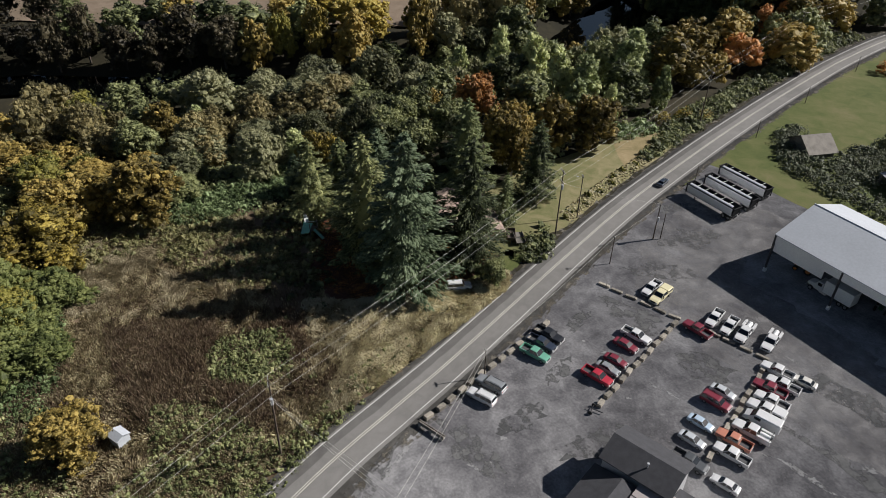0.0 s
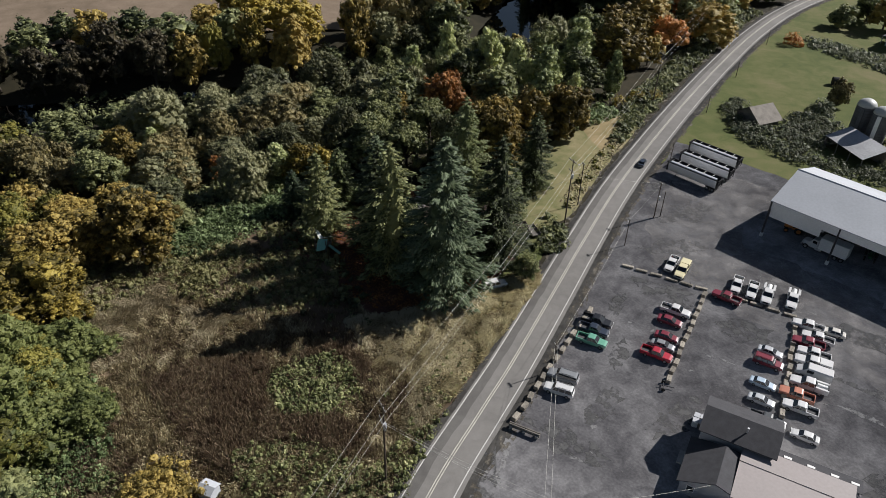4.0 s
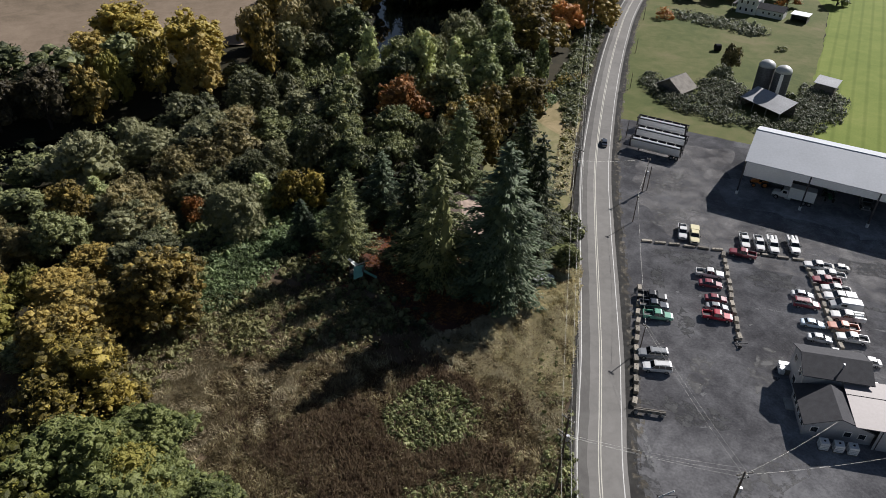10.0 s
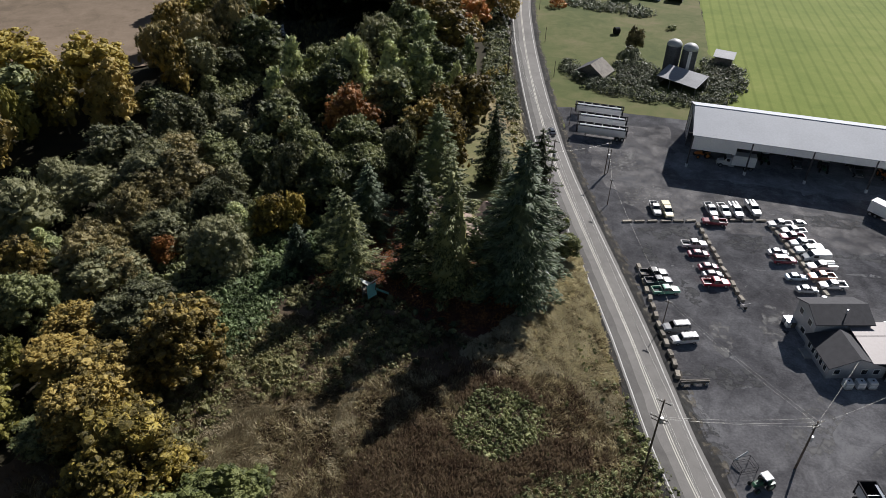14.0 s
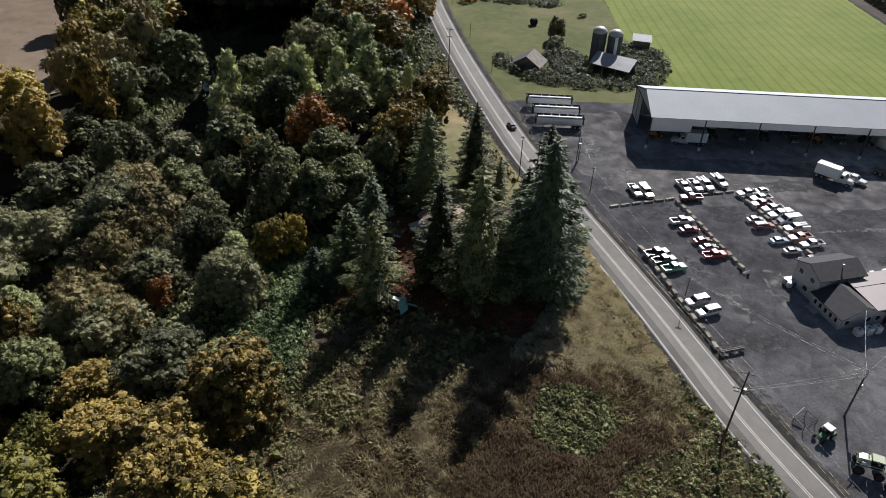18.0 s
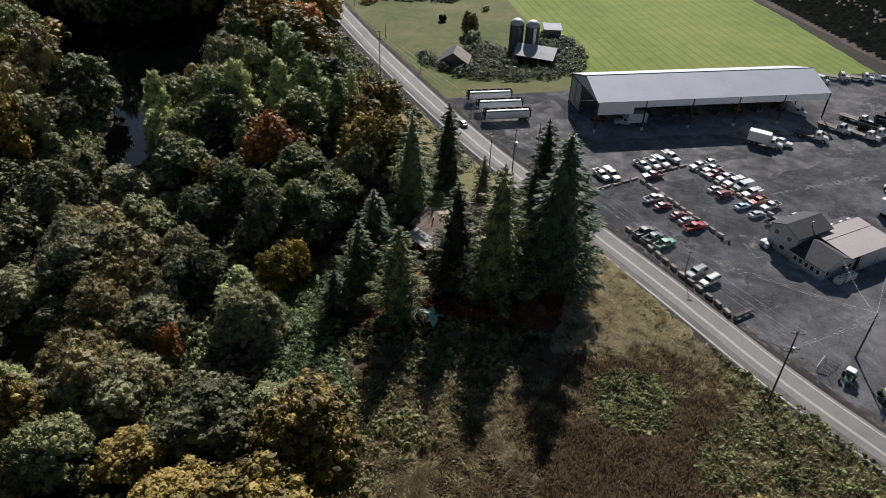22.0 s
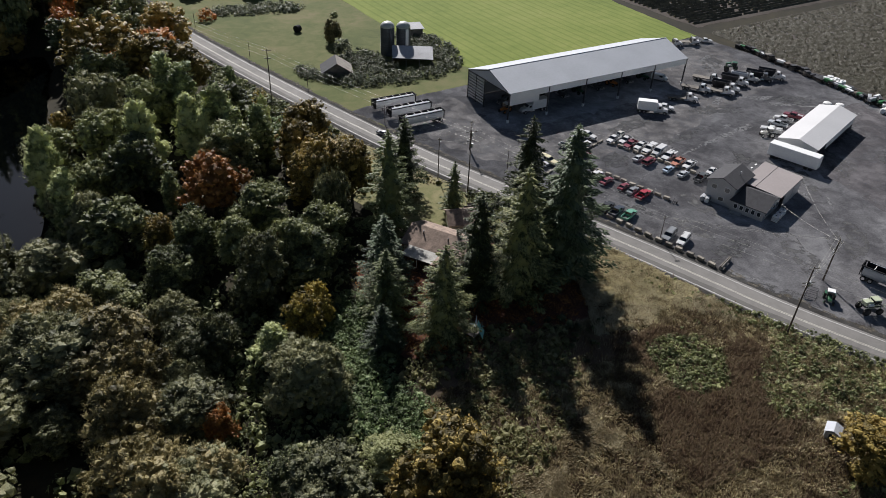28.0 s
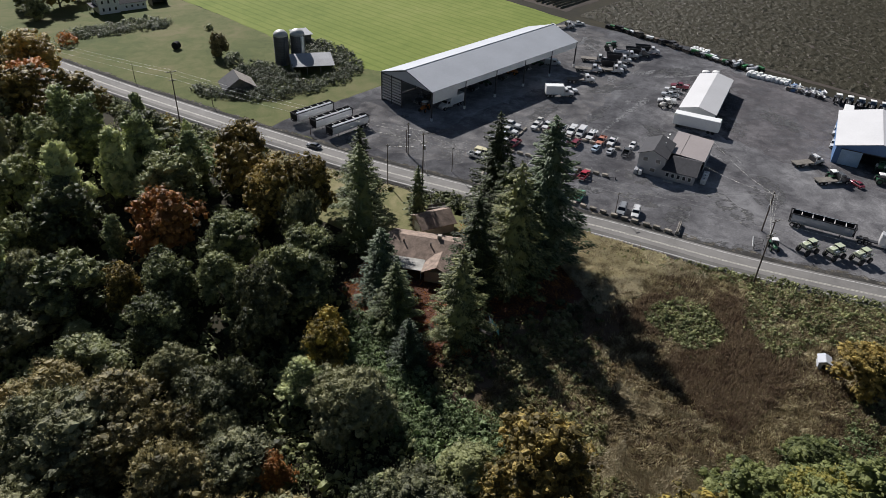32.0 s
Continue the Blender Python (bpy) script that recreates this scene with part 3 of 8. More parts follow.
ROAD = [(170, -360), (108, -236), (52, -125), (28, -78), (10.4, -40.3), (0.3, -17.3), (-5.1, -1.5), (-8.9, 10.1), (-15.7, 29), (-22.5, 47.8), (-31, 72.7), (-40.3, 106), (-48.6, 139), (-56, 172), (-62, 203), (-66.5, 240), (-66, 278), (-57, 318), (-38, 360), (0, 410), (120, 520)]


def spline(points, per=8):
    out = []
    P = [Vector(p) for p in points]
    for i in range(len(P) - 1):
        p0, p1, p2, p3 = P[max(i - 1, 0)], P[i], P[i + 1], P[min(i + 2, len(P) - 1)]
        for k in range(per):
            t = k / per
            out.append(0.5 * ((2 * p1) + (p2 - p0) * t + (2 * p0 - 5 * p1 + 4 * p2 - p3) * t * t + (3 * p1 - p0 - 3 * p2 + p3) * t ** 3))
    return out + [P[-1]]


ROAD_LINE = spline(ROAD)


def ribbon(name, line, left, right, z, material, label, category, wobble=0.0, dash=None):
    """A strip along a line, from left to right of it in metres."""
    g = Geo()
    r = random.Random(3)
    rows = []
    for i, p in enumerate(line):
        d = (line[min(i + 1, len(line) - 1)] - line[max(i - 1, 0)]).normalized()
        n = Vector((d.y, -d.x))
        a, b = p + n * (left + r.uniform(-wobble, wobble)), p + n * (right + r.uniform(-wobble, wobble))
        rows.append(((a.x, a.y, z), (b.x, b.y, z)))
    for i in range(len(rows) - 1):
        g.add([rows[i][0], rows[i][1], rows[i + 1][1], rows[i + 1][0]], [(0, 1, 2, 3)])
    me = g.mesh(name, M[material])
    ob = new(name, me)
    return tagged(ob, label, category, kind="structure")


def road_x(y):
    return float(np.interp(y, [p.y for p in ROAD_LINE], [p.x for p in ROAD_LINE]))


edge = lambda off, y0, y1, step: [(road_x(y) + off, y) for y in np.arange(y0, y1, step)]
sheet("meadow", [(-104, -130), (-96, -60), (-88, -34), (-80, -14), (-72, -2), (-64, 8), (-56, 12), (-46, 10), (-34, 14), (-22, 18), (-25, 34)] + edge(-4, 34, -128, -8), 0.0, "field", "dry brown meadow of dead stalks beside the road", "meadow", 0.8, 1)
sheet("leaf_litter_ground", [(-70, 10), (-62, 2), (-50, 4), (-42, -1), (-32, 1), (-24, 5), (-21.5, 12), (-24, 24), (-30, 36), (-40, 28), (-52, 40), (-66, 34)], 0.012, "leaf_litter", "reddish fallen leaves under the conifers", "leaf litter", 0.9, 2)
sheet("house_lawn", [(-27, 38), (-30, 48)] + edge(-5.9, 52, 112, 8) + [(-53, 108), (-58, 98), (-56, 80), (-55, 62), (-52, 48), (-42, 36), (-34, 30)], 0.02, "mown", "dry yellowing mown lawn beside the house", "lawn", 0.5, 3)
sheet("dry_lawn_end", edge(-9.5, 84, 106, 8) + [(-52, 107), (-55.5, 100), (-54, 90), (-47, 86)], 0.028, "dry_lawn", "bleached dry grass at the end of the lawn", "lawn", 0.5, 14)
sheet("green_verge", [(-21, 14), (-17.5, 17), (-23, 32), (-26, 40), (-30, 38), (-26, 26)], 0.02, "lawn", "short green grass between the conifers and the road", "lawn", 0.4, 13)
sheet("yard", edge(4.2, -120, 88, 8) + [(-30, 92), (-34.5, 103), (-29, 104.5), (4, 106), (60, 108), (103, 110.5), (114, 111), (117, 88), (116, 60), (113, 35), (112, 5), (118, -30), (125, -120)], 0.012, "yard", "dark worn asphalt and gravel yard with pale dusty patches", "yard", 0.25, 4)
sheet("gravel_apron", [(-26, 90), (-17, 62), (-4, 50), (40, 50), (76, 60), (104, 64), (111, 102), (74, 102), (72, 72), (-1, 72), (-3, 101)], 0.0145, "apron", "pale trodden gravel before the machine shed", "yard", 1.5, 14)
sheet("dark_yard", [(60, -70), (54, -4), (57, 28), (70, 42), (88, 47), (110, 40), (110, 5), (116, -30), (120, -100), (72, -100)], 0.0145, "asphalt_dark", "dark rolled asphalt of the yard", "yard", 1.5, 15)
sheet("farm_lawn", edge(5, 88, 330, 8) + [(-20, 330), (8, 250), (10, 200), (10, 165), (17, 150), (14, 122), (20, 108), (0, 105), (-29, 104)], 0.004, "lawn", "rough green and yellow grass round the farm buildings", "lawn", 0.4, 5)
sheet("nursery_ground", [(118, -200), (120, 20), (122, 60), (123, 112), (420, 128), (420, -200)], 0.004, "soil", "bare soil between rows of nursery shrubs", "field", 0.5, 6)
sheet("nursery_ground_far", [(123, 119), (122, 170), (118, 240), (140, 420), (600, 420), (600, 138)], 0.006, "soil", "bare soil of a second nursery field", "field", 0.5, 7)
sheet("stubble_field", [(-190, 52), (-176, 80), (-160, 100), (-160, 150), (-175, 200), (-230, 330), (-520, 330), (-520, -40), (-250, -40), (-214, 10)], -1.2, "tan", "pale brown stubble field across the river", "field", 1.0, 8)
sheet("river", [(x - w, y) for x, y, w in BED] + [(x + w, y) for x, y, w in BED[::-1]], -6.9, "water", "dark still river between wooded banks", "river", 0.6, 12)

# light and dark swaths left by the mower on the green field
field_mat = ground_mat("bright_green_hay_field", [(0.11, 0.15, 0.025), (0.14, 0.18, 0.033), (0.165, 0.2, 0.042), (0.2, 0.22, 0.06)], scales=(0.02, 0.15, 2.0))
fn, fl = field_mat.node_tree.nodes, field_mat.node_tree.links
fgeo, fmap, fwave = fn.new("ShaderNodeNewGeometry"), fn.new("ShaderNodeMapping"), fn.new("ShaderNodeTexWave")
fmap.inputs["Rotation"].default_value = (0, 0, radians(-1))
fwave.inputs["Scale"].default_value, fwave.inputs["Distortion"].default_value, fwave.inputs["Detail Scale"].default_value = 0.083, 0.6, 0.05
fl.new(fgeo.outputs["Position"], fmap.inputs["Vector"]); fl.new(fmap.outputs[0], fwave.inputs["Vector"])
fp = fn["Principled BSDF"]
fsrc = fp.inputs["Base Color"].links[0].from_socket
fmix = fn.new("ShaderNodeMix"); fmix.data_type, fmix.blend_type = "RGBA", "MULTIPLY"
fmr = fn.new("ShaderNodeMapRange"); fmr.inputs["From Min"].default_value = 0.72; fmr.inputs["To Min"].default_value, fmr.inputs["To Max"].default_value = 0.0, 0.55
fl.new(fwave.outputs["Fac"], fmr.inputs["Value"]); fl.new(fmr.outputs[0], fmix.inputs["Factor"])
fl.new(fsrc, fmix.inputs["A"]); fmix.inputs["B"].default_value = (0.62, 0.66, 0.45, 1)
fl.new(fmix.outputs["Result"], fp.inputs["Base Color"])
M["hay"] = field_mat
sheet("green_field", [(20, 108), (14, 122), (17, 150), (10, 165), (10, 200), (8, 250), (-20, 330), (-10, 420), (118, 420), (118, 170), (114, 111.5), (103, 110.6), (60, 108.2)], 0.01, "hay", "bright green mown hay field with faint swaths", "field", 0.3, 9)

# ---- the road ----
ribbon("road_shoulder", ROAD_LINE, -4.7, 5.6, 0.016, "shoulder", "gravel shoulder of the country road", "road shoulder", 0.35)
ribbon("road", ROAD_LINE, -3.6, 3.9, 0.03, "road", "pale grey worn two-lane asphalt road", "road", 0.04)
ribbon("dirt_verge_east", ROAD_LINE, 4.6, 6.2, 0.022, "verge", "strip of brown dirt and dead weeds beside the road", "verge", 0.5)
ribbon("dirt_verge_west", ROAD_LINE, -5.8, -4.5, 0.022, "verge", "strip of brown dirt and dead weeds beside the road", "verge", 0.4)
ribbon("west_lane", ROAD_LINE, -3.1, -1.7, 0.033, "track", "darker worn asphalt along the edge of one lane", "road", 0.12)
ribbon("edge_line_west", ROAD_LINE, -3.27, -3.13, 0.036, "white_line", "white painted edge line", "road marking")
ribbon("edge_line_east", ROAD_LINE, 3.13, 3.27, 0.036, "white_line", "white painted edge line", "road marking")
ribbon("centre_line_a", ROAD_LINE, -0.24, -0.1, 0.036, "yellow_line", "worn double centre line", "road marking")
ribbon("centre_line_b", ROAD_LINE, 0.1, 0.24, 0.036, "yellow_line", "worn double centre line", "road marking")

# ---- trees ----
def leaf_quads(pos, nrm, size, r, droop=0.0, loose=0.42):
    """Four-cornered leaf clumps at pos, facing roughly nrm."""
    n = len(pos)
    nrm = nrm / (np.linalg.norm(nrm, axis=1)[:, None] + 1e-9) + r.normal(0, loose, (n, 3))
    nrm /= np.linalg.norm(nrm, axis=1)[:, None] + 1e-9
    a = np.cross(nrm, r.normal(0, 1, (n, 3))); a /= np.linalg.norm(a, axis=1)[:, None] + 1e-9
    b = np.cross(nrm, a)
    s = (size * r.uniform(0.6, 1.35, n))[:, None]
    w = s * r.uniform(0.45, 0.8, (n, 1))
    q = np.stack([pos - a * s, pos - b * w + nrm * s * 0.15, pos + a * s, pos + b * w + nrm * s * 0.15], 1)
    q[:, 2, 2] -= droop * s[:, 0]
    return q


BALL = bmesh.new()
bmesh.ops.create_icosphere(BALL, subdivisions=2, radius=1.0)
BALL.verts.index_update()
BALL_V = np.array([v.co[:] for v in BALL.verts])
BALL_F = [tuple(v.index for v in f.verts) for f in BALL.faces]
BALL.free()
PUFF = bmesh.new()
bmesh.ops.create_icosphere(PUFF, subdivisions=1, radius=1.0)
bmesh.ops.delete(PUFF, geom=[v for v in PUFF.verts if v.co.z < -0.9], context="VERTS")
PUFF.verts.index_update()
PUFF_V = np.array([v.co[:] for v in PUFF.verts])
PUFF_F = np.array([[v.index for v in f.verts] for f in PUFF.faces])
PUFF.free()


def puffs(c, out, rad, r, rough=0.3, tall=1.0):
    """Close clumps of leaves: ragged domes of radius rad at c that bulge towards out. Returns vertices and triangles."""
    n, k = len(c), len(PUFF_V)
    out = out / (np.linalg.norm(out, axis=1)[:, None] + 1e-9)
    a = np.cross(out, r.normal(0, 1, (n, 3))); a /= np.linalg.norm(a, axis=1)[:, None] + 1e-9
    b = np.cross(out, a)
    d = PUFF_V[None] * (1 + rough * r.uniform(-1, 0.8, (n, k, 1))) * r.uniform(0.75, 1.25, (n, 1, 3))
    v = d[..., :1] * a[:, None] + d[..., 1:2] * b[:, None] + d[..., 2:] * out[:, None] * tall
    v = c[:, None] + v * np.asarray(rad).reshape(-1, 1, 1)
    f = PUFF_F[None] + (np.arange(n) * k)[:, None, None]
    return v.reshape(-1, 3), f.reshape(-1, 3)


def crown_mesh(quads, hull_v, hull_f, leaf):
    """Loose outer leaves round the close inner foliage, in one mesh."""
    me = quads_mesh("crown", quads, leaf)
    n = len(quads)
    k = len(hull_f[0])
    flat = np.array(hull_f, dtype=np.int32).ravel()
    m = len(hull_f)
    out = bpy.data.meshes.new("crown")
    out.vertices.add(4 * n + len(hull_v)); out.loops.add(4 * n + k * m); out.polygons.add(n + m)
    out.vertices.foreach_set("co", np.concatenate([quads.reshape(-1, 3), hull_v]).astype(np.float32).ravel())
    out.loops.foreach_set("vertex_index", np.concatenate([np.arange(4 * n, dtype=np.int32), flat + 4 * n]).astype(np.int32))
    out.polygons.foreach_set("loop_start", np.concatenate([np.arange(0, 4 * n, 4), 4 * n + np.arange(0, k * m, k)]).astype(np.int32))
    out.polygons.foreach_set("loop_total", np.concatenate([np.full(n, 4), np.full(m, k)]).astype(np.int32))
    out.polygons.foreach_set("use_smooth", np.zeros(n + m, bool))
    out.update(calc_edges=True)
    out.materials.append(M[leaf])
    bpy.data.meshes.remove(me)
    return out


def broad_crown(seed, height, radius, lobes, leaves, size, low=0.25, column=False, puff=0.36, fray=0.14, wisp=0.0):
    """A billowing crown: rounded lobes of close foliage, each covered with loose leaf clumps, and the limbs that carry them."""
    r = np.random.default_rng(seed)
    cs, rs = [], []
    for k in range(lobes):
        a = 2.4 * k + r.uniform(-0.7, 0.7)
        t = (k + r.uniform(0, 1)) / lobes
        if column:
            z = height * (low + (0.88 - low) * t); rr = radius * (1 - 0.6 * abs(2 * t - 0.7)) * r.uniform(0.1, 0.6)
            lr = radius * r.uniform(0.36, 0.52) * (1.1 - 0.5 * t)
        else:
            z = height * (low + (0.8 - low) * t ** 0.8); rr = radius * np.sqrt(max(0.02, 1 - (1.05 * t - 0.08) ** 2)) * r.uniform(0.5, 0.74)
            lr = radius * r.uniform(0.62, 1.3) * puff
        cs.append((rr * np.cos(a), rr * np.sin(a), z)); rs.append(lr)
    cs, rs = np.array(cs), np.array(rs)
    # every lobe is stretched its own way
    st = np.stack([r.uniform(0.75, 1.2, lobes), r.uniform(0.75, 1.2, lobes), r.uniform(0.85, 1.35, lobes)], 1)
    w1, w2 = r.normal(0, 2.4, (lobes, 3)), r.normal(0, 5.0, (lobes, 3))
    swell = lambda d, i: 1 + 0.15 * np.sin((d * w1[i]).sum(-1) + i) + 0.12 * np.sin((d * w2[i]).sum(-1) + 2 * i)
    hv, hf = [], []
    for i, (c, lr) in enumerate(zip(cs, rs)):
        k = len(hv) * len(BALL_V)
        d = swell(BALL_V, np.full(len(BALL_V), i)) + r.uniform(-0.22, 0.08, len(BALL_V))
        hv.append(c + BALL_V * (lr * 0.72 * d)[:, None] * st[i])
        hf += [tuple(k + j for j in f) for f in BALL_F]
    share = rs ** 2 / (rs ** 2).sum()
    most = 1000 if leaves > 3300 else 560 if leaves > 900 else 240
    clump = float(np.sqrt(2.9 * (rs ** 2).sum() / most))
    want = most
    pts, nrs, got, n = [], [], 0, 900
    while got < want:
        li = r.choice(lobes, n, p=share)
        d = r.normal(0, 1, (n, 3)); d /= np.linalg.norm(d, axis=1)[:, None]
        d[:, 2] = np.where(d[:, 2] < -0.45, -d[:, 2], d[:, 2])
        rad = rs[li] * swell(d, li) * (0.86 + fray * r.uniform(-0.8, 1.1, n))
        p = cs[li] + d * rad[:, None] * st[li]
        gap = np.linalg.norm((p[:, None, :] - cs[None]) / st[None], axis=2) / rs[None]
        gap[np.arange(n), li] = 9
        ok = gap.min(1) > 0.8
        pts.append(p[ok]); nrs.append(d[ok] + np.array([0, 0, 1.0 if column else 0.3])); got += int(ok.sum())
    c, out = np.concatenate(pts)[:want], np.concatenate(nrs)[:want]
    cr = clump * r.uniform(0.55, 1.5, want)
    pv, pf = puffs(c[::2], out[::2], cr[::2] * 0.95, r, 0.34, 1.5 if column else 1.0)
    hull_v = np.concatenate([*hv, pv])
    hull_f = hf + [tuple(f) for f in pf + sum(len(v) for v in hv)]
    # loose sprays of leaves over every clump
    out = out / np.linalg.norm(out, axis=1)[:, None]
    ci = r.choice(want, leaves, p=cr ** 2 / (cr ** 2).sum())
    d = r.normal(0, 1, (leaves, 3)) + 0.9 * out[ci]; d /= np.linalg.norm(d, axis=1)[:, None]
    p = c[ci] + d * (cr[ci] * r.uniform(0.8, 1.25, leaves))[:, None]
    quads = leaf_quads(p, d + 0.3 * out[ci], size, r, 0.2, 0.5)
    if wisp:        # fine upswept twigs with narrow leaves
        n = int(leaves * wisp)
        ci = r.choice(want, n, p=cr ** 2 / (cr ** 2).sum())
        d = out[ci] + r.normal(0, 0.55, (n, 3)) + np.array([0, 0, 0.35]); d /= np.linalg.norm(d, axis=1)[:, None]
        b = np.cross(d, r.normal(0, 1, (n, 3))); b /= np.linalg.norm(b, axis=1)[:, None] + 1e-9
        p = c[ci] + d * (cr[ci] * r.uniform(0.7, 1.5, n))[:, None] + b * (cr[ci] * r.normal(0, 0.5, n))[:, None]
        ln, wd = (size * r.uniform(0.9, 2.0, n))[:, None], (size * r.uniform(0.22, 0.42, n))[:, None]
        quads = np.concatenate([quads, np.stack([p - d * ln * 0.5, p - b * wd, p + d * ln, p + b * wd], 1)])
    return quads, hull_v, hull_f, list(cs)


def trunk_geo(height, r0, limbs, seed):
    g = Geo()
    r = random.Random(seed)
    prev, k = Vector((0, 0, -0.6)), 4
    for i in range(k):
        nxt = Vector((r.uniform(-0.2, 0.2), r.uniform(-0.2, 0.2), height * (i + 1) / k))
        g.tube(prev, nxt, r0 * (1 - 0.2 * i), r0 * (0.8 - 0.2 * i), 7, False)
        prev = nxt
    for c in limbs:
        base = Vector((0, 0, min(height, max(0.6, c[2] * 0.45))))
        mid = base.lerp(Vector(c), 0.5) + Vector((0, 0, 0.4))
        g.tube(base, mid, r0 * 0.42, r0 * 0.25, 5, False)
        g.tube(mid, c, r0 * 0.25, r0 * 0.06, 5, False)
    return g


def conifer_crown(seed, height, radius, boughs, size, low=0.04, ragged=0.3, full=1.0):
    """Overlapping drooping boughs, each a plume of short needle sprays, round a close dark inside."""
    r = np.random.default_rng(seed)
    pts, ax, nr, stems = [], [], [], []
    tiers = int(height * 0.8)
    reach = lambda t: radius * (1 - t) ** 0.72 * min(1.0, 0.7 + 1.6 * t) * 1.04 + 0.08
    for k in range(boughs):
        t = max(0.0, (k + r.uniform(-0.5, 0.5)) / boughs) ** 1.12
        t = min(max(t, 0.0), 0.985)
        t = t + 0.35 * (round(t * tiers) / tiers - t)      # boughs gather in tiers
        z = height * (low + (1 - low) * t)
        a = 2.39996 * k + r.uniform(-0.45, 0.45)
        L = reach(t) * r.uniform(1 - ragged, 1 + ragged * 0.8)
        m = int((9 + 12 * L) * full)
        s = r.uniform(0.25, 1, m) ** 0.6
        side = r.normal(0, 1, m) * (0.1 + 0.12 * L) * (1.25 - 0.75 * s)
        out = s * L
        rise = 0.12 * out - 0.36 * out * s - 0.25 * np.abs(side) + r.normal(0, 0.07 + 0.025 * L, m)
        ca, sa = np.cos(a), np.sin(a)
        up = np.stack([0.55 * s, 0 * s, np.ones(m)], 1)
        # more than half of the sprays crowd into a rounded plume at the bough's end
        e = r.uniform(0, 1, m) < 0.58
        d = r.normal(0, 1, (m, 3)); d /= np.linalg.norm(d, axis=1)[:, None]
        d[:, 2] = np.abs(d[:, 2]) * 1.2 - 0.3
        ball = (0.16 + 0.13 * L) * r.uniform(0.7, 1.1, m)
        out = np.where(e, 0.84 * L + d[:, 0] * ball * 1.7, out)
        side = np.where(e, d[:, 1] * ball, side)
        rise = np.where(e, -0.14 * L + d[:, 2] * ball * 0.6, rise)
        up = np.where(e[:, None], d + np.array([0.1, 0, 0.35]), up)
        pts.append(np.stack([ca * out - sa * side, sa * out + ca * side, z + rise], 1))
        fan = 0.9 * side / (0.3 + L)
        ax.append(np.stack([ca - sa * fan, sa + ca * fan, 0.1 - 0.5 * s + r.normal(0, 0.2, m)], 1))
        nr.append(np.stack([ca * up[:, 0] - sa * up[:, 1], sa * up[:, 0] + ca * up[:, 1], up[:, 2]], 1))
        if k % 3 == 0:
            stems.append((z, a, L))
    tip = 24
    pts.append(np.stack([r.normal(0, 0.09, tip), r.normal(0, 0.09, tip), height * r.uniform(0.95, 1.01, tip)], 1))
    ax.append(np.stack([r.normal(0, 0.3, tip), r.normal(0, 0.3, tip), np.ones(tip)], 1))
    nr.append(np.stack([r.normal(0, 1, tip), r.normal(0, 1, tip), np.full(tip, 0.4)], 1))
    p, a, u = np.concatenate(pts), np.concatenate(ax), np.concatenate(nr)
    n = len(p)
    a /= np.linalg.norm(a, axis=1)[:, None]
    u = u + r.normal(0, 0.38, (n, 3))
    b = np.cross(a, u); b /= np.linalg.norm(b, axis=1)[:, None] + 1e-9
    up = np.cross(b, a)
    ln, wd = (size * r.uniform(0.65, 1.3, n))[:, None], (size * 0.46 * r.uniform(0.7, 1.3, n))[:, None]
    q = np.stack([p - a * ln, p - b * wd - up * 0.05, p + a * ln, p + b * wd - up * 0.05], 1)
    rings, sides = 22, 14
    hv, hf = [], []
    for i in range(rings):
        t = i / (rings - 1)
        for j in range(sides):
            w = 2 * np.pi * (j + 0.5 * (i % 2)) / sides
            k = reach(min(t, 0.999)) * 0.5 * r.uniform(0.78, 1.15)
            hv.append((np.cos(w) * k, np.sin(w) * k, height * (low + 0.01 + (0.95 - low) * t) - 0.1 * k))
    for i in range(rings - 1):
        hf += [(i * sides + j, i * sides + (j + 1) % sides, (i + 1) * sides + (j + 1) % sides, (i + 1) * sides + j) for j in range(sides)]
    g = Geo()
    g.tube((0, 0, -0.8), (0, 0, height * 0.5), 0.012 * height + 0.12, 0.008 * height + 0.06, 8, False)
    g.tube((0, 0, height * 0.5), (0, 0, height * 0.98), 0.008 * height + 0.06, 0.03, 6, False)
    for z, a_, L in stems:
        g.tube((0, 0, z), (math.cos(a_) * L * 0.8, math.sin(a_) * L * 0.8, z - 0.12 * L), 0.05, 0.015, 3, False)
    return q, np.array(hv), hf, g


def make_tree(name, crown_me, trunk_mesh, m, label, group=""):
    t = thing(name, m, label, "tree", group)
    for nm, me in (("trunk", trunk_mesh), ("crown", crown_me)):
        new(nm, me).parent = t
    return t


PROTO = {}


def proto(key, kind, leaf, seed, **kw):
    """Mesh data of one sort of tree, kept to be shared by its likes."""
    full = (key, seed)
    if full not in PROTO:
        if kind == "conifer":
            q, hv, hf, g = conifer_crown(seed, **kw)
        else:
            q, hv, hf, limbs = broad_crown(seed, **kw)
            g = trunk_geo(kw["height"] * 0.55, 0.02 * kw["height"] + 0.08, limbs, seed)
        PROTO[full] = (crown_mesh(q, hv, hf, leaf), g.mesh("trunk", M["bark"]), kw["height"], kw["radius"])
    return PROTO[full]


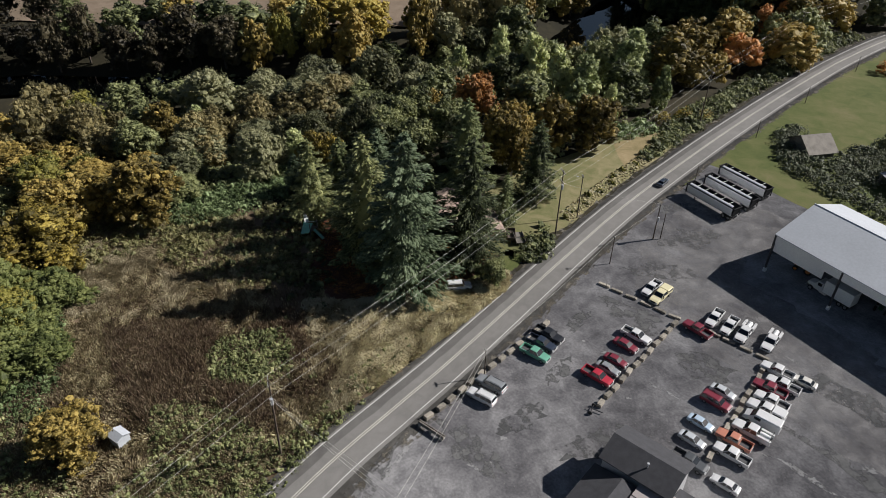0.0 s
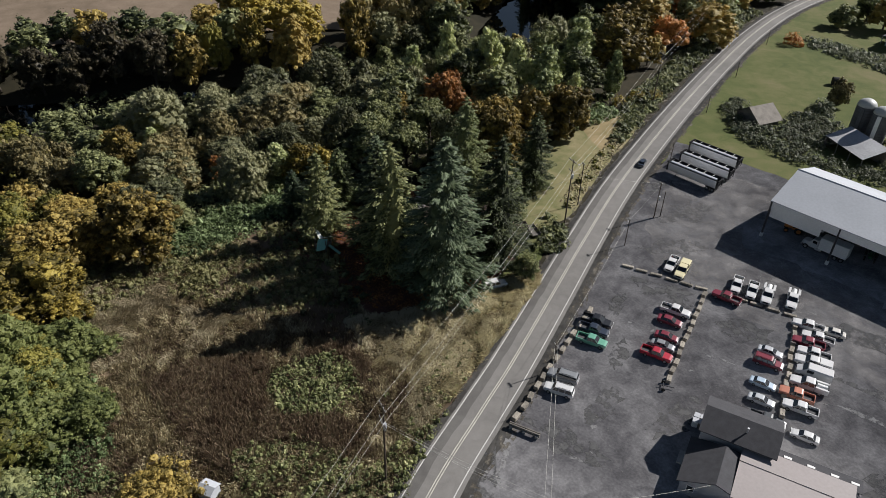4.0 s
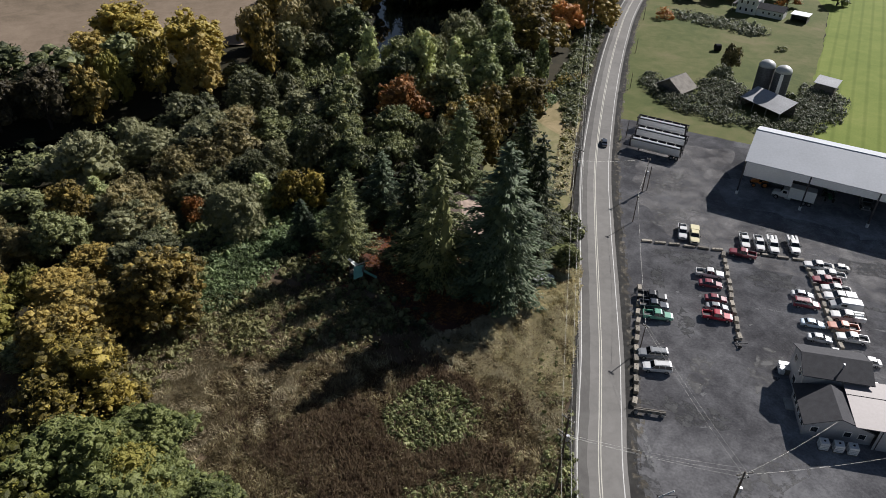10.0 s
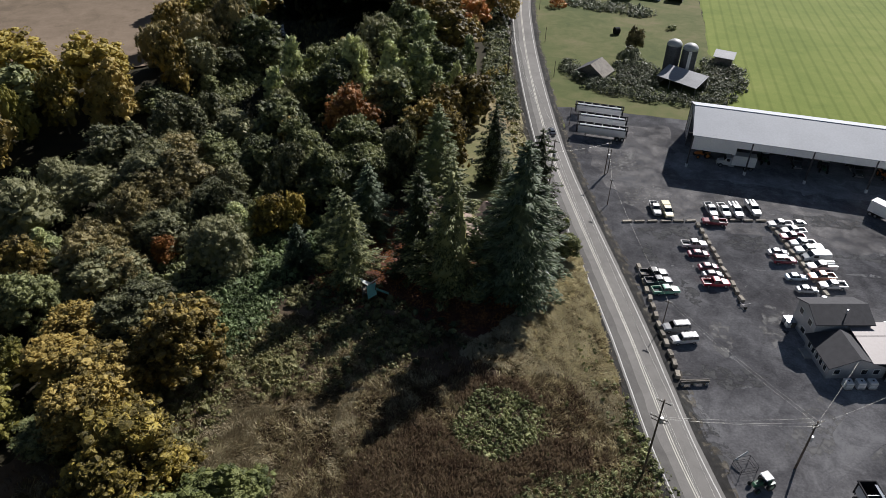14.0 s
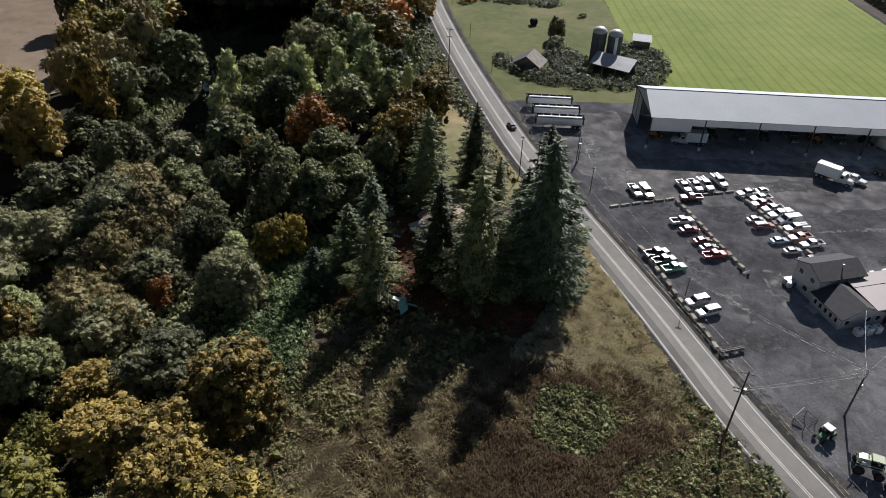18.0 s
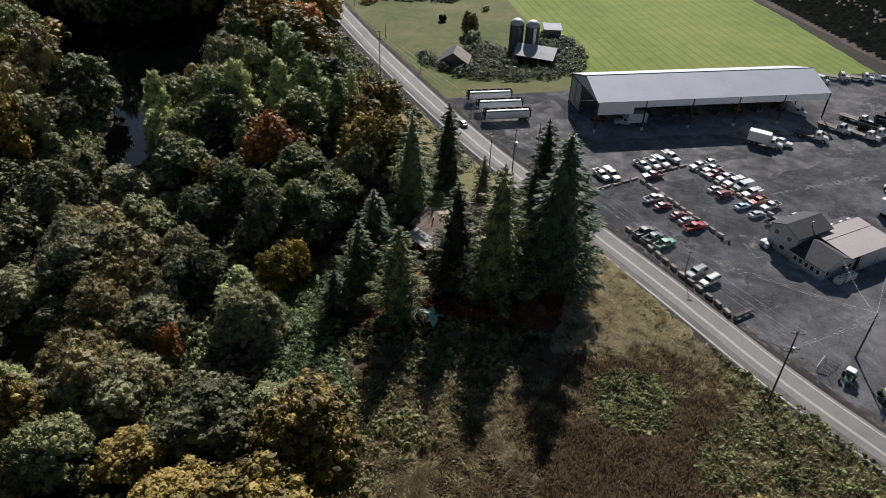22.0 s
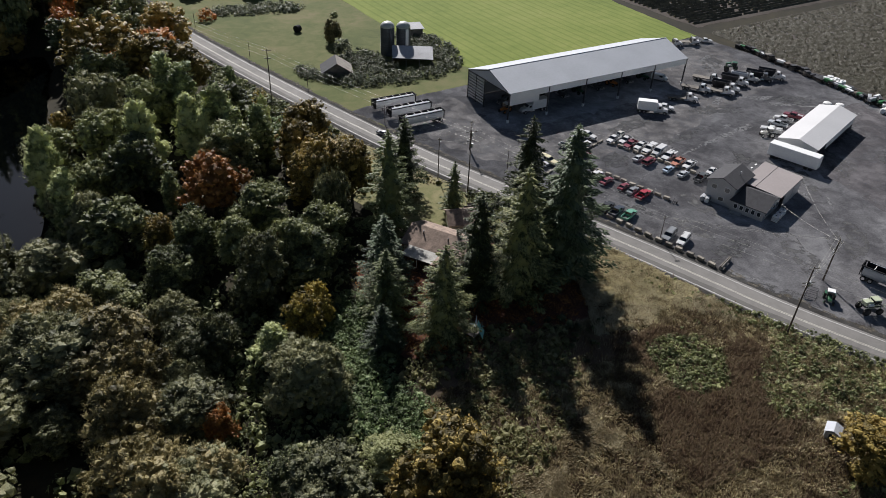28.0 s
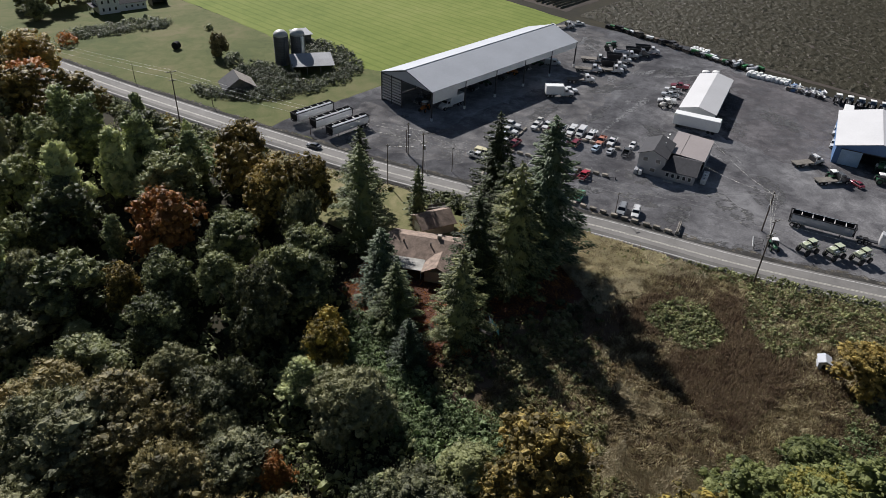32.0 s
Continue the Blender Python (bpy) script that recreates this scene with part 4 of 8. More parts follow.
KINDS = {
    "willow": ("broad", dict(height=9.0, radius=5.0, lobes=7, leaves=3200, size=0.14, low=0.1, puff=0.56, fray=0.12, wisp=1.0), "l_willow", "rounded grey-green willow on the low river bank"),
    "olive": ("broad", dict(height=8.5, radius=5.0, lobes=7, leaves=3200, size=0.14, low=0.08, puff=0.54, fray=0.13, wisp=1.0), "l_olive", "olive-brown willow thicket tree turning in autumn"),
    "alder": ("broad", dict(height=14.0, radius=5.2, lobes=14, leaves=3500, size=0.19, low=0.15, puff=0.38, fray=0.2, wisp=0.4), "l_green", "dark green alder tree in the wood"),
    # ragged alder with a full leaf count; shade is painted into its dark leaves
    "bare": ("broad", dict(height=14.0, radius=5.2, lobes=14, leaves=3500, size=0.17, low=0.15, puff=0.34, fray=0.34, wisp=0.8), "l_twig", "wispy brown alder, its leaves darkened as if in shade"),
    "poplar": ("broad", dict(height=17.0, radius=4.4, lobes=16, leaves=3500, size=0.18, low=0.1, column=True, fray=0.2, wisp=0.8), "l_poplar", "tall pale green cottonwood in the wood"),
    "yellow": ("broad", dict(height=15.0, radius=6.2, lobes=15, leaves=4000, size=0.2, low=0.12, puff=0.36, fray=0.3), "l_yellow", "yellow autumn maple with a broad crown"),
    "gold": ("broad", dict(height=13.0, radius=5.4, lobes=13, leaves=3500, size=0.18, low=0.12, puff=0.38, fray=0.3), "l_gold", "golden-brown autumn maple in the wood"),
    "lime": ("broad", dict(height=13.0, radius=5.6, lobes=14, leaves=3700, size=0.18, low=0.1, puff=0.38, fray=0.3), "l_lime", "yellow-green maple turning in autumn"),
    "red": ("broad", dict(height=12.0, radius=5.0, lobes=13, leaves=3200, size=0.18, low=0.15, puff=0.38, fray=0.3), "l_red", "rust-red autumn tree among the alders"),
    "ivy": ("broad", dict(height=11.0, radius=5.2, lobes=12, leaves=3600, size=0.18, low=0.08, puff=0.42, fray=0.2), "l_ivy", "tree overgrown with bright green ivy"),
    "fir": ("conifer", dict(height=26.0, radius=5.4, boughs=185, size=0.25, ragged=0.42, full=1.35), "l_fir", "tall dark green fir near the house"),
    "spruce": ("conifer", dict(height=24.0, radius=5.0, boughs=200, size=0.24, ragged=0.32, full=1.35), "l_spruce", "tall blue-green spruce near the house"),
    "cedar": ("conifer", dict(height=24.0, radius=5.6, boughs=165, size=0.26, ragged=0.45, full=1.35), "l_cedar", "olive-green fir with drooping boughs"),
    "snagfir": ("conifer", dict(height=22.0, radius=4.2, boughs=130, size=0.3, ragged=0.34), "l_fir", "thin ragged dark green fir"),
}
VARIANTS = {"willow": 4, "olive": 3, "alder": 4, "bare": 3, "poplar": 3, "yellow": 3, "gold": 3, "lime": 3, "red": 2, "ivy": 2, "fir": 3, "spruce": 2, "cedar": 2, "snagfir": 2}
tree_no = [0]


def plant(kind, x, y, top=None, radius=None, turn=None, group="trees of the wood", far=False):
    """A tree of a kind at a place, scaled to reach a height above the yard and a crown radius."""
    if 112 < y < 204 and abs(x - float(line_x(RIVER, y))) < float(half_width(y)) + 3.5:      # the pool stays open
        return
    shape, kw, leaf, label = KINDS[kind]
    tree_no[0] += 1
    v = tree_no[0] % VARIANTS[kind]
    near = not far and -58 < y < 62 and x > -132
    if shape == "broad":
        share, grow = (1.5, 0.95) if near else (0.22, 1.7) if far else (0.62, 1.15)
        kw = dict(kw, leaves=int(kw["leaves"] * share), size=kw["size"] * grow)
    crown, trunk, h, r = proto(kind + ("_far" if far else "_near" if near else ""), shape, leaf, 100 * len(kind) + 17 * v + ord(kind[0]), **kw)
    z = float(lie(x, y))
    rr = random.Random(tree_no[0])
    sz = ((top - z) / h) if top else rr.uniform(0.8, 1.15)
    sr = (radius / r) if radius else sz * rr.uniform(0.9, 1.1)
    turn = rr.uniform(0, 360) if turn is None else turn
    t = make_tree({"bare": "alder_tree", "fir": "fir_tree", "spruce": "spruce_tree", "cedar": "fir_tree", "snagfir": "fir_tree"}.get(kind, kind + "_tree" if kind in ("willow", "alder", "poplar") else "maple_tree"), crown, trunk,
                  Matrix.Translation((x, y, z)) @ Matrix.Rotation(radians(turn), 4, "Z") @ Matrix.Diagonal((sr, sr, sz, 1)), label, group)
    return t


# the stand of conifers round the house
CONIFERS = [("spruce", -30.3, 14.5, 31.5, 9.0), ("fir", -29.5, 28.0, 27.5, 6.6), ("cedar", -42.0, 12.5, 27.0, 7.6), ("fir", -33.5, 21.5, 22.0, 5.2),
            ("snagfir", -37.5, 42.5, 13.0, 2.9), ("fir", -43.0, 55.0, 19.5, 5.0), ("fir", -53.0, 43.0, 23.0, 6.2), ("spruce", -62.5, 26.0, 16.2, 5.2),
            ("cedar", -60.0, 9.0, 19.0, 5.8), ("spruce", -71.0, 10.0, 10.5, 3.4), ("fir", -49.0, 15.5, 22.5, 6.2), ("fir", -66.0, 18.5, 14.5, 4.6)]
for k, x, y, top, rad in CONIFERS:
    plant(k, x, y, top, rad, group="conifers round the house")

# trees told apart from the air: kind, place, top, crown radius
WOOD = [("yellow", -185, 68, 16, 12), ("yellow", -162, 73, 15, 10), ("gold", -146, 86, 15, 5.6), ("olive", -157, 95, 12, 5), ("gold", -163, 113, 14, 7), ("yellow", -170, 134, 14, 8), ("olive", -177, 150, 15, 8), ("lime", -157, 129, 14, 9), ("alder", -136, 118, 12, 8.5),
        ("willow", -107, -3, 4.5, 8), ("olive", -112, 30, 5.5, 9), ("willow", -103, 12, 4, 7), ("willow", -97, 24, 6, 6.5), ("willow", -91, -13, 6.5, 6.5), ("olive", -116, 41, 5, 7.5),
        ("willow", -116, 66, 1.5, 6), ("alder", -102, 67, 9, 7), ("willow", -127, 73, 2.5, 5), ("poplar", -91, 92, 19, 5.6), ("poplar", -80, 92, 18.5, 5.2), ("red", -83, 67, 14.3, 6.6),
        ("gold", -62, 61, 15.5, 7), ("gold", -55, 57, 15, 6), ("alder", -75, 33, 14, 6.5), ("alder", -69, 40, 13.5, 5.6), ("alder", -86, 113, 15, 6.5), ("gold", -73, 131, 16, 9), ("alder", -68, 105, 14, 7.5),
        ("gold", -55, 83, 14, 6.5), ("yellow", -81, 19, 10.5, 4.2), ("yellow", -77.5, 22, 9, 3), ("willow", -116, 33, 6.5, 9.5), ("olive", -108, -1, 4.5, 7), ("alder", -111, -15, 8, 6.5), ("gold", -93, -28, 8, 6.4), ("gold", -77, -21, 14, 7.4), ("yellow", -71.5, -42, 13, 8.2), ("gold", -80, -37, 12.5, 7), ("lime", -53, -50, 9, 6.5), ("ivy", -45, -54, 8, 6), ("lime", -62, -58, 12, 8), ("lime", -60, -48, 6.5, 5.5),
        ("lime", -102, -28, 7, 4.2), ("alder", -86, -39, 6.5, 4.8), ("olive", -111, 14, 5, 6.5), ("olive", -111, 2, 5.5, 6.2), ("willow", -119, 36, 5, 6), ("alder", -109, 44, 6.5, 7), ("olive", -106, 22, 4.5, 5.5),
        ("poplar", -87, 16.5, 8.5, 4.4), ("alder", -92, -7, 6, 4), ("alder", -81, -13, 7, 5), ("red", -99, 8, 3.5, 2.8), ("willow", -101, 18, 4, 3.6), ("willow", -95, 24, 5, 3.2),
        ("alder", -77, 38, 13, 4.6), ("alder", -76, 54, 13, 5.8), ("gold", -60, 74, 14, 6), ("poplar", -77, 114, 18, 7), ("poplar", -73, 95.5, 18, 6.4), ("poplar", -110, 79, 12, 4.6), ("poplar", -79, 120, 19, 6.5), ("willow", -83, 33, 11, 5), ("ivy", -60, -44, 5, 6), ("olive", -128, -25, 6, 6), ("gold", -119, -8, 7, 6), ("olive", -134, -35, 7, 6.5), ("lime", -100, -38, 9, 7), ("poplar", -112, 95, 15, 5.4), ("alder", -95, 85, 13, 7.5),
        ("olive", -150, 108, 10, 7), ("olive", -146, 120, 13, 7.5), ("gold", -153, 134, 15, 8), ("alder", -160, 150, 17, 8.5), ("olive", -172, 168, 17, 8), ("gold", -182, 184, 17, 8), ("alder", -155, 204, 20, 8), ("alder", -158, 222, 20, 8), ("gold", -66, 178, 15, 9), ("alder", -92, 142, 14, 8), ("alder", -97, 45, 9, 5.5), ("alder", -90, 52, 11, 5.2), ("alder", -84, 44, 12, 5), ("poplar", -66, 86, 15, 5), ("alder", -98, 104, 13, 7), ("gold", -80, 146, 15, 8),
        ("lime", -68, -66, 11, 8), ("yellow", -92, -62, 12, 9), ("gold", -20.4, -44.8, 8.2, 5.2), ("ivy", -57, -41.5, 6.5, 5.5), ("ivy", -43, -45.5, 4.6, 4.6), ("ivy", -50, -47, 5.4, 5), ("ivy", -57, -60, 7, 6), ("lime", -80, -58, 10, 7), ("lime", -42, -58, 9, 7), ("lime", -66, -52, 9, 7), ("ivy", -60, -52, 12, 8), ("ivy", -50, -53, 10, 7.5), ("gold", -83, -30, 10, 6.5), ("alder", -52, -70, 8, 7), ("alder", -34, -60, 6, 6), ("alder", -22.0, 28.6, 6.0, 2.8)]
for k, x, y, top, rad in WOOD:
    plant(k, x, y, top, rad)

# ---- the long open machine shed ----
def gable_roof_geo(x0, x1, y0, y1, eave, ridge, thick=0.14, over=0.4):
    """Two slabs of a roof whose ridge runs along x."""
    ym = (y0 + y1) / 2
    sl = (ridge - eave) / (ym - y0)
    ya, yb, ze = y0 - over, y1 + over, eave - over * sl
    out = []
    for a in (ya, yb):
        g = Geo()
        g.add([(x0 - over, a, ze), (x1 + over, a, ze), (x1 + over, ym, ridge), (x0 - over, ym, ridge), (x0 - over, a, ze + thick), (x1 + over, a, ze + thick), (x1 + over, ym, ridge + thick), (x0 - over, ym, ridge + thick)],
              [(0, 1, 2, 3), (4, 7, 6, 5), (0, 4, 5, 1), (1, 5, 6, 2), (2, 6, 7, 3), (3, 7, 4, 0)])
        out.append(g)
    return out


shed = thing("machine_shed", pose(0, 0, 0), "long open-sided grey metal machine shed with dark interior", "shed")
SX0, SX1, SY0, SY1, SEAVE, SRIDGE = 1.6, 70.0, 77.2, 98.0, 8.6, 11.9
for g in gable_roof_geo(SX0, SX1, SY0, SY1, SEAVE, SRIDGE, 0.16, 0.25):
    part("roof_slope", g, "roof_grey", shed, "ribbed grey metal roof slope")
part("ridge_cap", Geo().tube((SX0 - 0.3, (SY0 + SY1) / 2, SRIDGE + 0.13), (SX1 + 0.3, (SY0 + SY1) / 2, SRIDGE + 0.13), 0.14, n=6), "roof_grey", shed)
for i in range(5):
    xa, xb = SX0 + i * 13.68, SX0 + (i + 1) * 13.68
    low = 5.0 if i == 0 else 6.9
    part("fascia_panel", Geo().box(xa + 0.03, xb - 0.03, SY0 - 0.06, SY0 + 0.06, 6.75, SEAVE + 0.02), "sheet_white", shed, "pale sheet panel over the opening")
part("sliding_door", Geo().box(SX0 + 0.2, SX0 + 10.5, SY0 + 0.15, SY0 + 0.28, 4.9, 6.85), "sheet_white", shed, "part of a raised white door")
for i in range(6):
    x = SX0 + i * 13.68
    part("front_post", Geo().box(x - 0.16, x + 0.16, SY0 - 0.16, SY0 + 0.16, 0, SEAVE - 0.1), "steel_dark", shed)
    part("post_guard", Geo().box(x - 0.3, x + 0.3, SY0 - 0.3, SY0 + 0.3, 0, 0.9, cut=0.06), "trim_white", shed, "painted concrete foot of the post")
    part("rear_post", Geo().box(x - 0.15, x + 0.15, SY1 - 0.15, SY1 + 0.15, 0, SEAVE - 0.1), "steel_dark", shed)
    part("roof_truss", Geo().tube((x, SY0, SEAVE - 0.2), (x, (SY0 + SY1) / 2, SRIDGE - 0.25), 0.12, n=5).tube((x, SY1, SEAVE - 0.2), (x, (SY0 + SY1) / 2, SRIDGE - 0.25), 0.12, n=5).tube((x, SY0, SEAVE - 0.35), (x, SY1, SEAVE - 0.35), 0.1, n=5), "steel_dark", shed)
part("rear_wall", Geo().box(SX0, SX1, SY1 - 0.05, SY1 + 0.08, 0.1, SEAVE - 0.1), "steel_grey", shed, "grey sheet wall at the rear")
for x in (SX0, SX1):
    for k in range(9):
        part("slat", Geo().box(x - 0.06, x + 0.06, SY1 - 8.5, SY1 - 0.2, 0.7 + k * 0.85, 1.2 + k * 0.85), "steel_grey", shed)
    for y in (SY1 - 8.5, SY1 - 4.3):
        part("end_post", Geo().box(x - 0.1, x + 0.1, y - 0.1, y + 0.1, 0, SEAVE), "steel_dark", shed)
    ym = (SY0 + SY1) / 2
    gx_ = 0.07 if x == SX0 else -0.07
    part("gable_panel", Geo().add([(x, SY0, SEAVE - 0.1), (x, SY1, SEAVE - 0.1), (x, ym, SRIDGE), (x + gx_, SY0, SEAVE - 0.1), (x + gx_, SY1, SEAVE - 0.1), (x + gx_, ym, SRIDGE)], [(0, 1, 2), (3, 5, 4), (0, 3, 4, 1), (1, 4, 5, 2), (2, 5, 3, 0)]), "roof_grey", shed, "grey sheet gable end")

# ---- office, covered workshop, white store ----
CM = pose(19.3, 21.8, 0, 0, 0, 17)


def window_part(parent, x0, x1, z0, z1, y, side, name="window"):
    """A framed window in a wall facing along -y (side 'y') or -x (side 'x') of its building."""
    fr, gl = Geo(), Geo()
    if side == "x":
        fr.box(y - 0.06, y + 0.02, x0, x1, z0, z1); gl.box(y - 0.075, y - 0.05, x0 + 0.1, x1 - 0.1, z0 + 0.1, z1 - 0.1)
    else:
        fr.box(x0, x1, y - 0.06, y + 0.02, z0, z1); gl.box(x0 + 0.1, x1 - 0.1, y - 0.075, y - 0.05, z0 + 0.1, z1 - 0.1)
    w = part(name, fr, "trim_white", parent, "white-framed window")
    part("pane", gl, "window", w)


office = thing("office_building", CM, "two-storey grey clad office with dark shingle roofs", "building")
part("upper_block_wall", Geo().box(0, 9.5, -6.6, 0, 0, 5.3), "siding_grey", office)
for g in gable_roof_geo(0, 9.5, -6.6, 0, 5.3, 6.7, 0.16, 0.45):
    part("roof_slope", g, "shingle", office, "dark asphalt shingle roof")
for x in (0, 9.42):
    part("gable", Geo().add([(x, -6.6, 5.28), (x, 0, 5.28), (x, -3.3, 6.66), (x + 0.08, -6.6, 5.28), (x + 0.08, 0, 5.28), (x + 0.08, -3.3, 6.66)], [(0, 1, 2), (3, 5, 4), (0, 3, 4, 1), (1, 4, 5, 2), (2, 5, 3, 0)]), "siding_grey", office)
for y in (-5.5, -2.4):
    window_part(office, y, y + 1.3, 3.4, 4.6, -0.0, "x")
window_part(office, -4.6, -3.2, 0.9, 2.0, 0.0, "x")
front = Geo().box(-0.6, 9.0, -14.2, -6.6, 0, 2.7)
part("front_block_wall", front, "siding_grey", office, "grey siding of the single-storey wing")
xr = 3.6
for side, xe in ((-1, -1.1), (1, 9.5)):
    part("roof_slope", Geo().add([(xe, -14.8, 2.55), (xe, -6.2, 2.55), (xr, -7.6, 4.7), (xr, -14.8, 4.7), (xe, -14.8, 2.7), (xe, -6.2, 2.7), (xr, -7.6, 4.85), (xr, -14.8, 4.85)], [(0, 1, 2, 3), (4, 7, 6, 5), (0, 4, 5, 1), (1, 5, 6, 2), (2, 6, 7, 3), (3, 7, 4, 0)]), "shingle", office, "dark asphalt shingle roof")
part("hip_end", Geo().add([(-1.1, -6.2, 2.6), (9.5, -6.2, 2.6), (xr, -7.6, 4.78)], [(0, 1, 2)]), "shingle", office)
part("front_gable", Geo().add([(-0.6, -14.2, 2.68), (9.0, -14.2, 2.68), (xr, -14.2, 4.6), (-0.6, -14.28, 2.68), (9.0, -14.28, 2.68), (xr, -14.28, 4.6)], [(0, 1, 2), (3, 5, 4), (0, 3, 4, 1), (1, 4, 5, 2), (2, 5, 3, 0)]), "siding_grey", office)
for k in range(5):
    window_part(office, -13.6 + 1.35 * k, -12.7 + 1.35 * k, 0.9, 2.1, -0.6, "x")
for x in (0.3, 4.9, 6.9):
    window_part(office, x, x + 1.1, 0.95, 2.05, -14.2, "y")
part("porch_step", Geo().box(-1.9, -0.62, -9.6, -7.2, 0, 0.3, cut=0.03), "concrete", office)
part("roof_vent", Geo().tube((5.5, -5.0, 5.6), (5.5, -5.0, 6.9), 0.1).tube((5.5, -5, 6.9), (5.5, -5, 7.0), 0.18), "steel_grey", office, "grey metal roof vent")
for x in (1.3, 3.35, 5.3):
    hp = thing("tote_tank", CM @ pose(x + 0.65, -16.2, 0), "pale square storage tote on a pallet beside the office", "tank", "totes beside the office")
    part("container", Geo().box(-0.65, 0.65, -0.65, 0.65, 0.15, 1.5, cut=0.06), "sheet_white", hp)
    part("pallet", Geo().box(-0.68, 0.68, -0.68, 0.68, 0, 0.13), "wood_grey", hp)
    part("cap", Geo().tube((0, 0, 1.5), (0, 0, 1.58), 0.16, n=10), "black", hp)
    for z in (0.45, 0.8, 1.15):
        part("cage_hoop", Geo().loft([[(sx * e, sy * e, zz) for e, zz in ((0.66, z - 0.02), (0.69, z - 0.02), (0.69, z + 0.02), (0.66, z + 0.02))] for sx, sy in ((1, 1), (-1, 1), (-1, -1), (1, -1), (1, 1))], caps=False), "steel_grey", hp)

carport = thing("covered_workshop", CM, "low pale metal roof on posts beside the office", "canopy")
RW = Geo()
RW.add([(5.6, -15.1, 4.0), (19.8, -15.1, 4.0), (19.8, -5.6, 4.6), (5.6, -5.6, 4.6), (5.6, -15.1, 4.14), (19.8, -15.1, 4.14), (19.8, -5.6, 4.74), (5.6, -5.6, 4.74)], [(0, 3, 2, 1), (4, 5, 6, 7), (0, 1, 5, 4), (1, 2, 6, 5), (2, 3, 7, 6), (3, 0, 4, 7)])
part("roof", RW, "cream_roof", carport, "pale pinkish ribbed metal roof")
part("roof_joint", Geo().tube((5.6, -8.9, 4.56), (19.8, -8.9, 4.56), 0.05, n=4), "steel_dark", carport)
for x in (9.4, 14.5, 19.6):
    for y in (-14.9, -5.8):
        part("post", Geo().box(x - 0.09, x + 0.09, y - 0.09, y + 0.09, 0, 4.0 if y < -10 else 4.55), "steel_dark", carport)
part("back_wall", Geo().box(9.0, 19.6, -14.98, -14.88, 0, 3.95), "siding_grey", carport)
part("end_wall", Geo().box(19.55, 19.65, -14.8, -5.7, 0.0, 4.0), "siding_grey", carport)
apron = thing("ramp_roof", CM, "grey lean-to roof with cluttered top", "canopy")
part("roof", Geo().add([(9.6, -5.2, 3.1), (21, -5.2, 3.1), (21, -2.4, 2.7), (9.6, -2.4, 2.7), (9.6, -5.2, 3.22), (21, -5.2, 3.22), (21, -2.4, 2.82), (9.6, -2.4, 2.82)], [(0, 1, 2, 3), (4, 7, 6, 5), (0, 4, 5, 1), (1, 5, 6, 2), (2, 6, 7, 3), (3, 7, 4, 0)]), "shingle", apron, "dark flat roof of the lean-to")
for sx_ in (11.5, 14.5, 17.5, 20.0):
    part("skylight", Geo().box(sx_ - 0.5, sx_ + 0.5, -3.9, -3.5, 3.05, 3.14), "trim_white", apron, "pale roof light")
part("wall", Geo().box(9.7, 20.8, -5.1, -2.5, 0, 2.68), "siding_grey", apron)

box = thing("box_trailer", CM @ pose(34.6, -8.2, 0), "long white box trailer parked across the store's end", "trailer")
part("box", Geo().box(-1.5, 1.5, -6.4, 6.3, 0.9, 4.1, cut=0.06), "sheet_white", box)
part("chassis", Geo().box(-1.0, 1.0, -6.2, 6.1, 0.6, 0.9), "steel_dark", box)
for y in (-5.0, -3.8, 4.8):
    for x in (-1.15, 1.15):
        part("wheel", Geo().tube((x - 0.16, y, 0.5), (x + 0.16, y, 0.5), 0.5, n=14), "tyre", box)
for x in (-0.7, 0.7):
    part("rear_door", Geo().box(x - 0.66, x + 0.66, -6.46, -6.41, 1.0, 4.0), "sheet_white", box)

store = thing("white_store", CM, "long white gabled storage building with white sheet roof", "building")
for g in gable_roof_geo(38.0, 70.0, -12.4, -2.4, 4.1, 5.37, 0.14, 0.3):
    part("roof_slope", g, "fabric_white", store, "white sheet roof slope")
for a, b, nm in ((38.0, 38.12, "front_wall"), (69.88, 70.0, "rear_wall")):
    part(nm, Geo().box(a, b, -12.4, -2.4, 0, 4.08).add([(a, -12.4, 4.08), (a, -2.4, 4.08), (a, -7.4, 5.35), (b, -12.4, 4.08), (b, -2.4, 4.08), (b, -7.4, 5.35)], [(0, 1, 2), (3, 5, 4), (0, 3, 4, 1), (1, 4, 5, 2), (2, 5, 3, 0)]), "fabric_white", store)
part("side_wall", Geo().box(38.1, 69.9, -2.5, -2.4, 0, 4.05), "sheet_white", store)
part("lower_side_wall", Geo().box(46, 69.9, -12.4, -12.3, 1.6, 4.05), "sheet_white", store)
for i in range(9):
    x = 38.2 + i * 3.95
    part("post", Geo().box(x - 0.08, x + 0.08, -12.38, -12.22, 0, 4.05), "steel_dark", store)
for x, y in ((73.0, -3.6), (74.6, -6.6)):
    tk = thing("storage_tank", CM @ pose(x, y, 0), "upright pale plastic storage tank behind the store", "tank", "tanks behind the store")
    part("shell", Geo().tube((0, 0, 0), (0, 0, 4.2), 1.2, n=20), "sheet_white", tk, smooth=False)
    part("dome_top", Geo().dome((0, 0, 4.2), 1.2, 0.4, 20), "trim_white", tk)
    part("ladder", Geo().tube((-1.25, -0.2, 0), (-1.25, -0.2, 4.2), 0.03, n=4).tube((-1.25, 0.2, 0), (-1.25, 0.2, 4.2), 0.03, n=4), "steel_dark", tk)

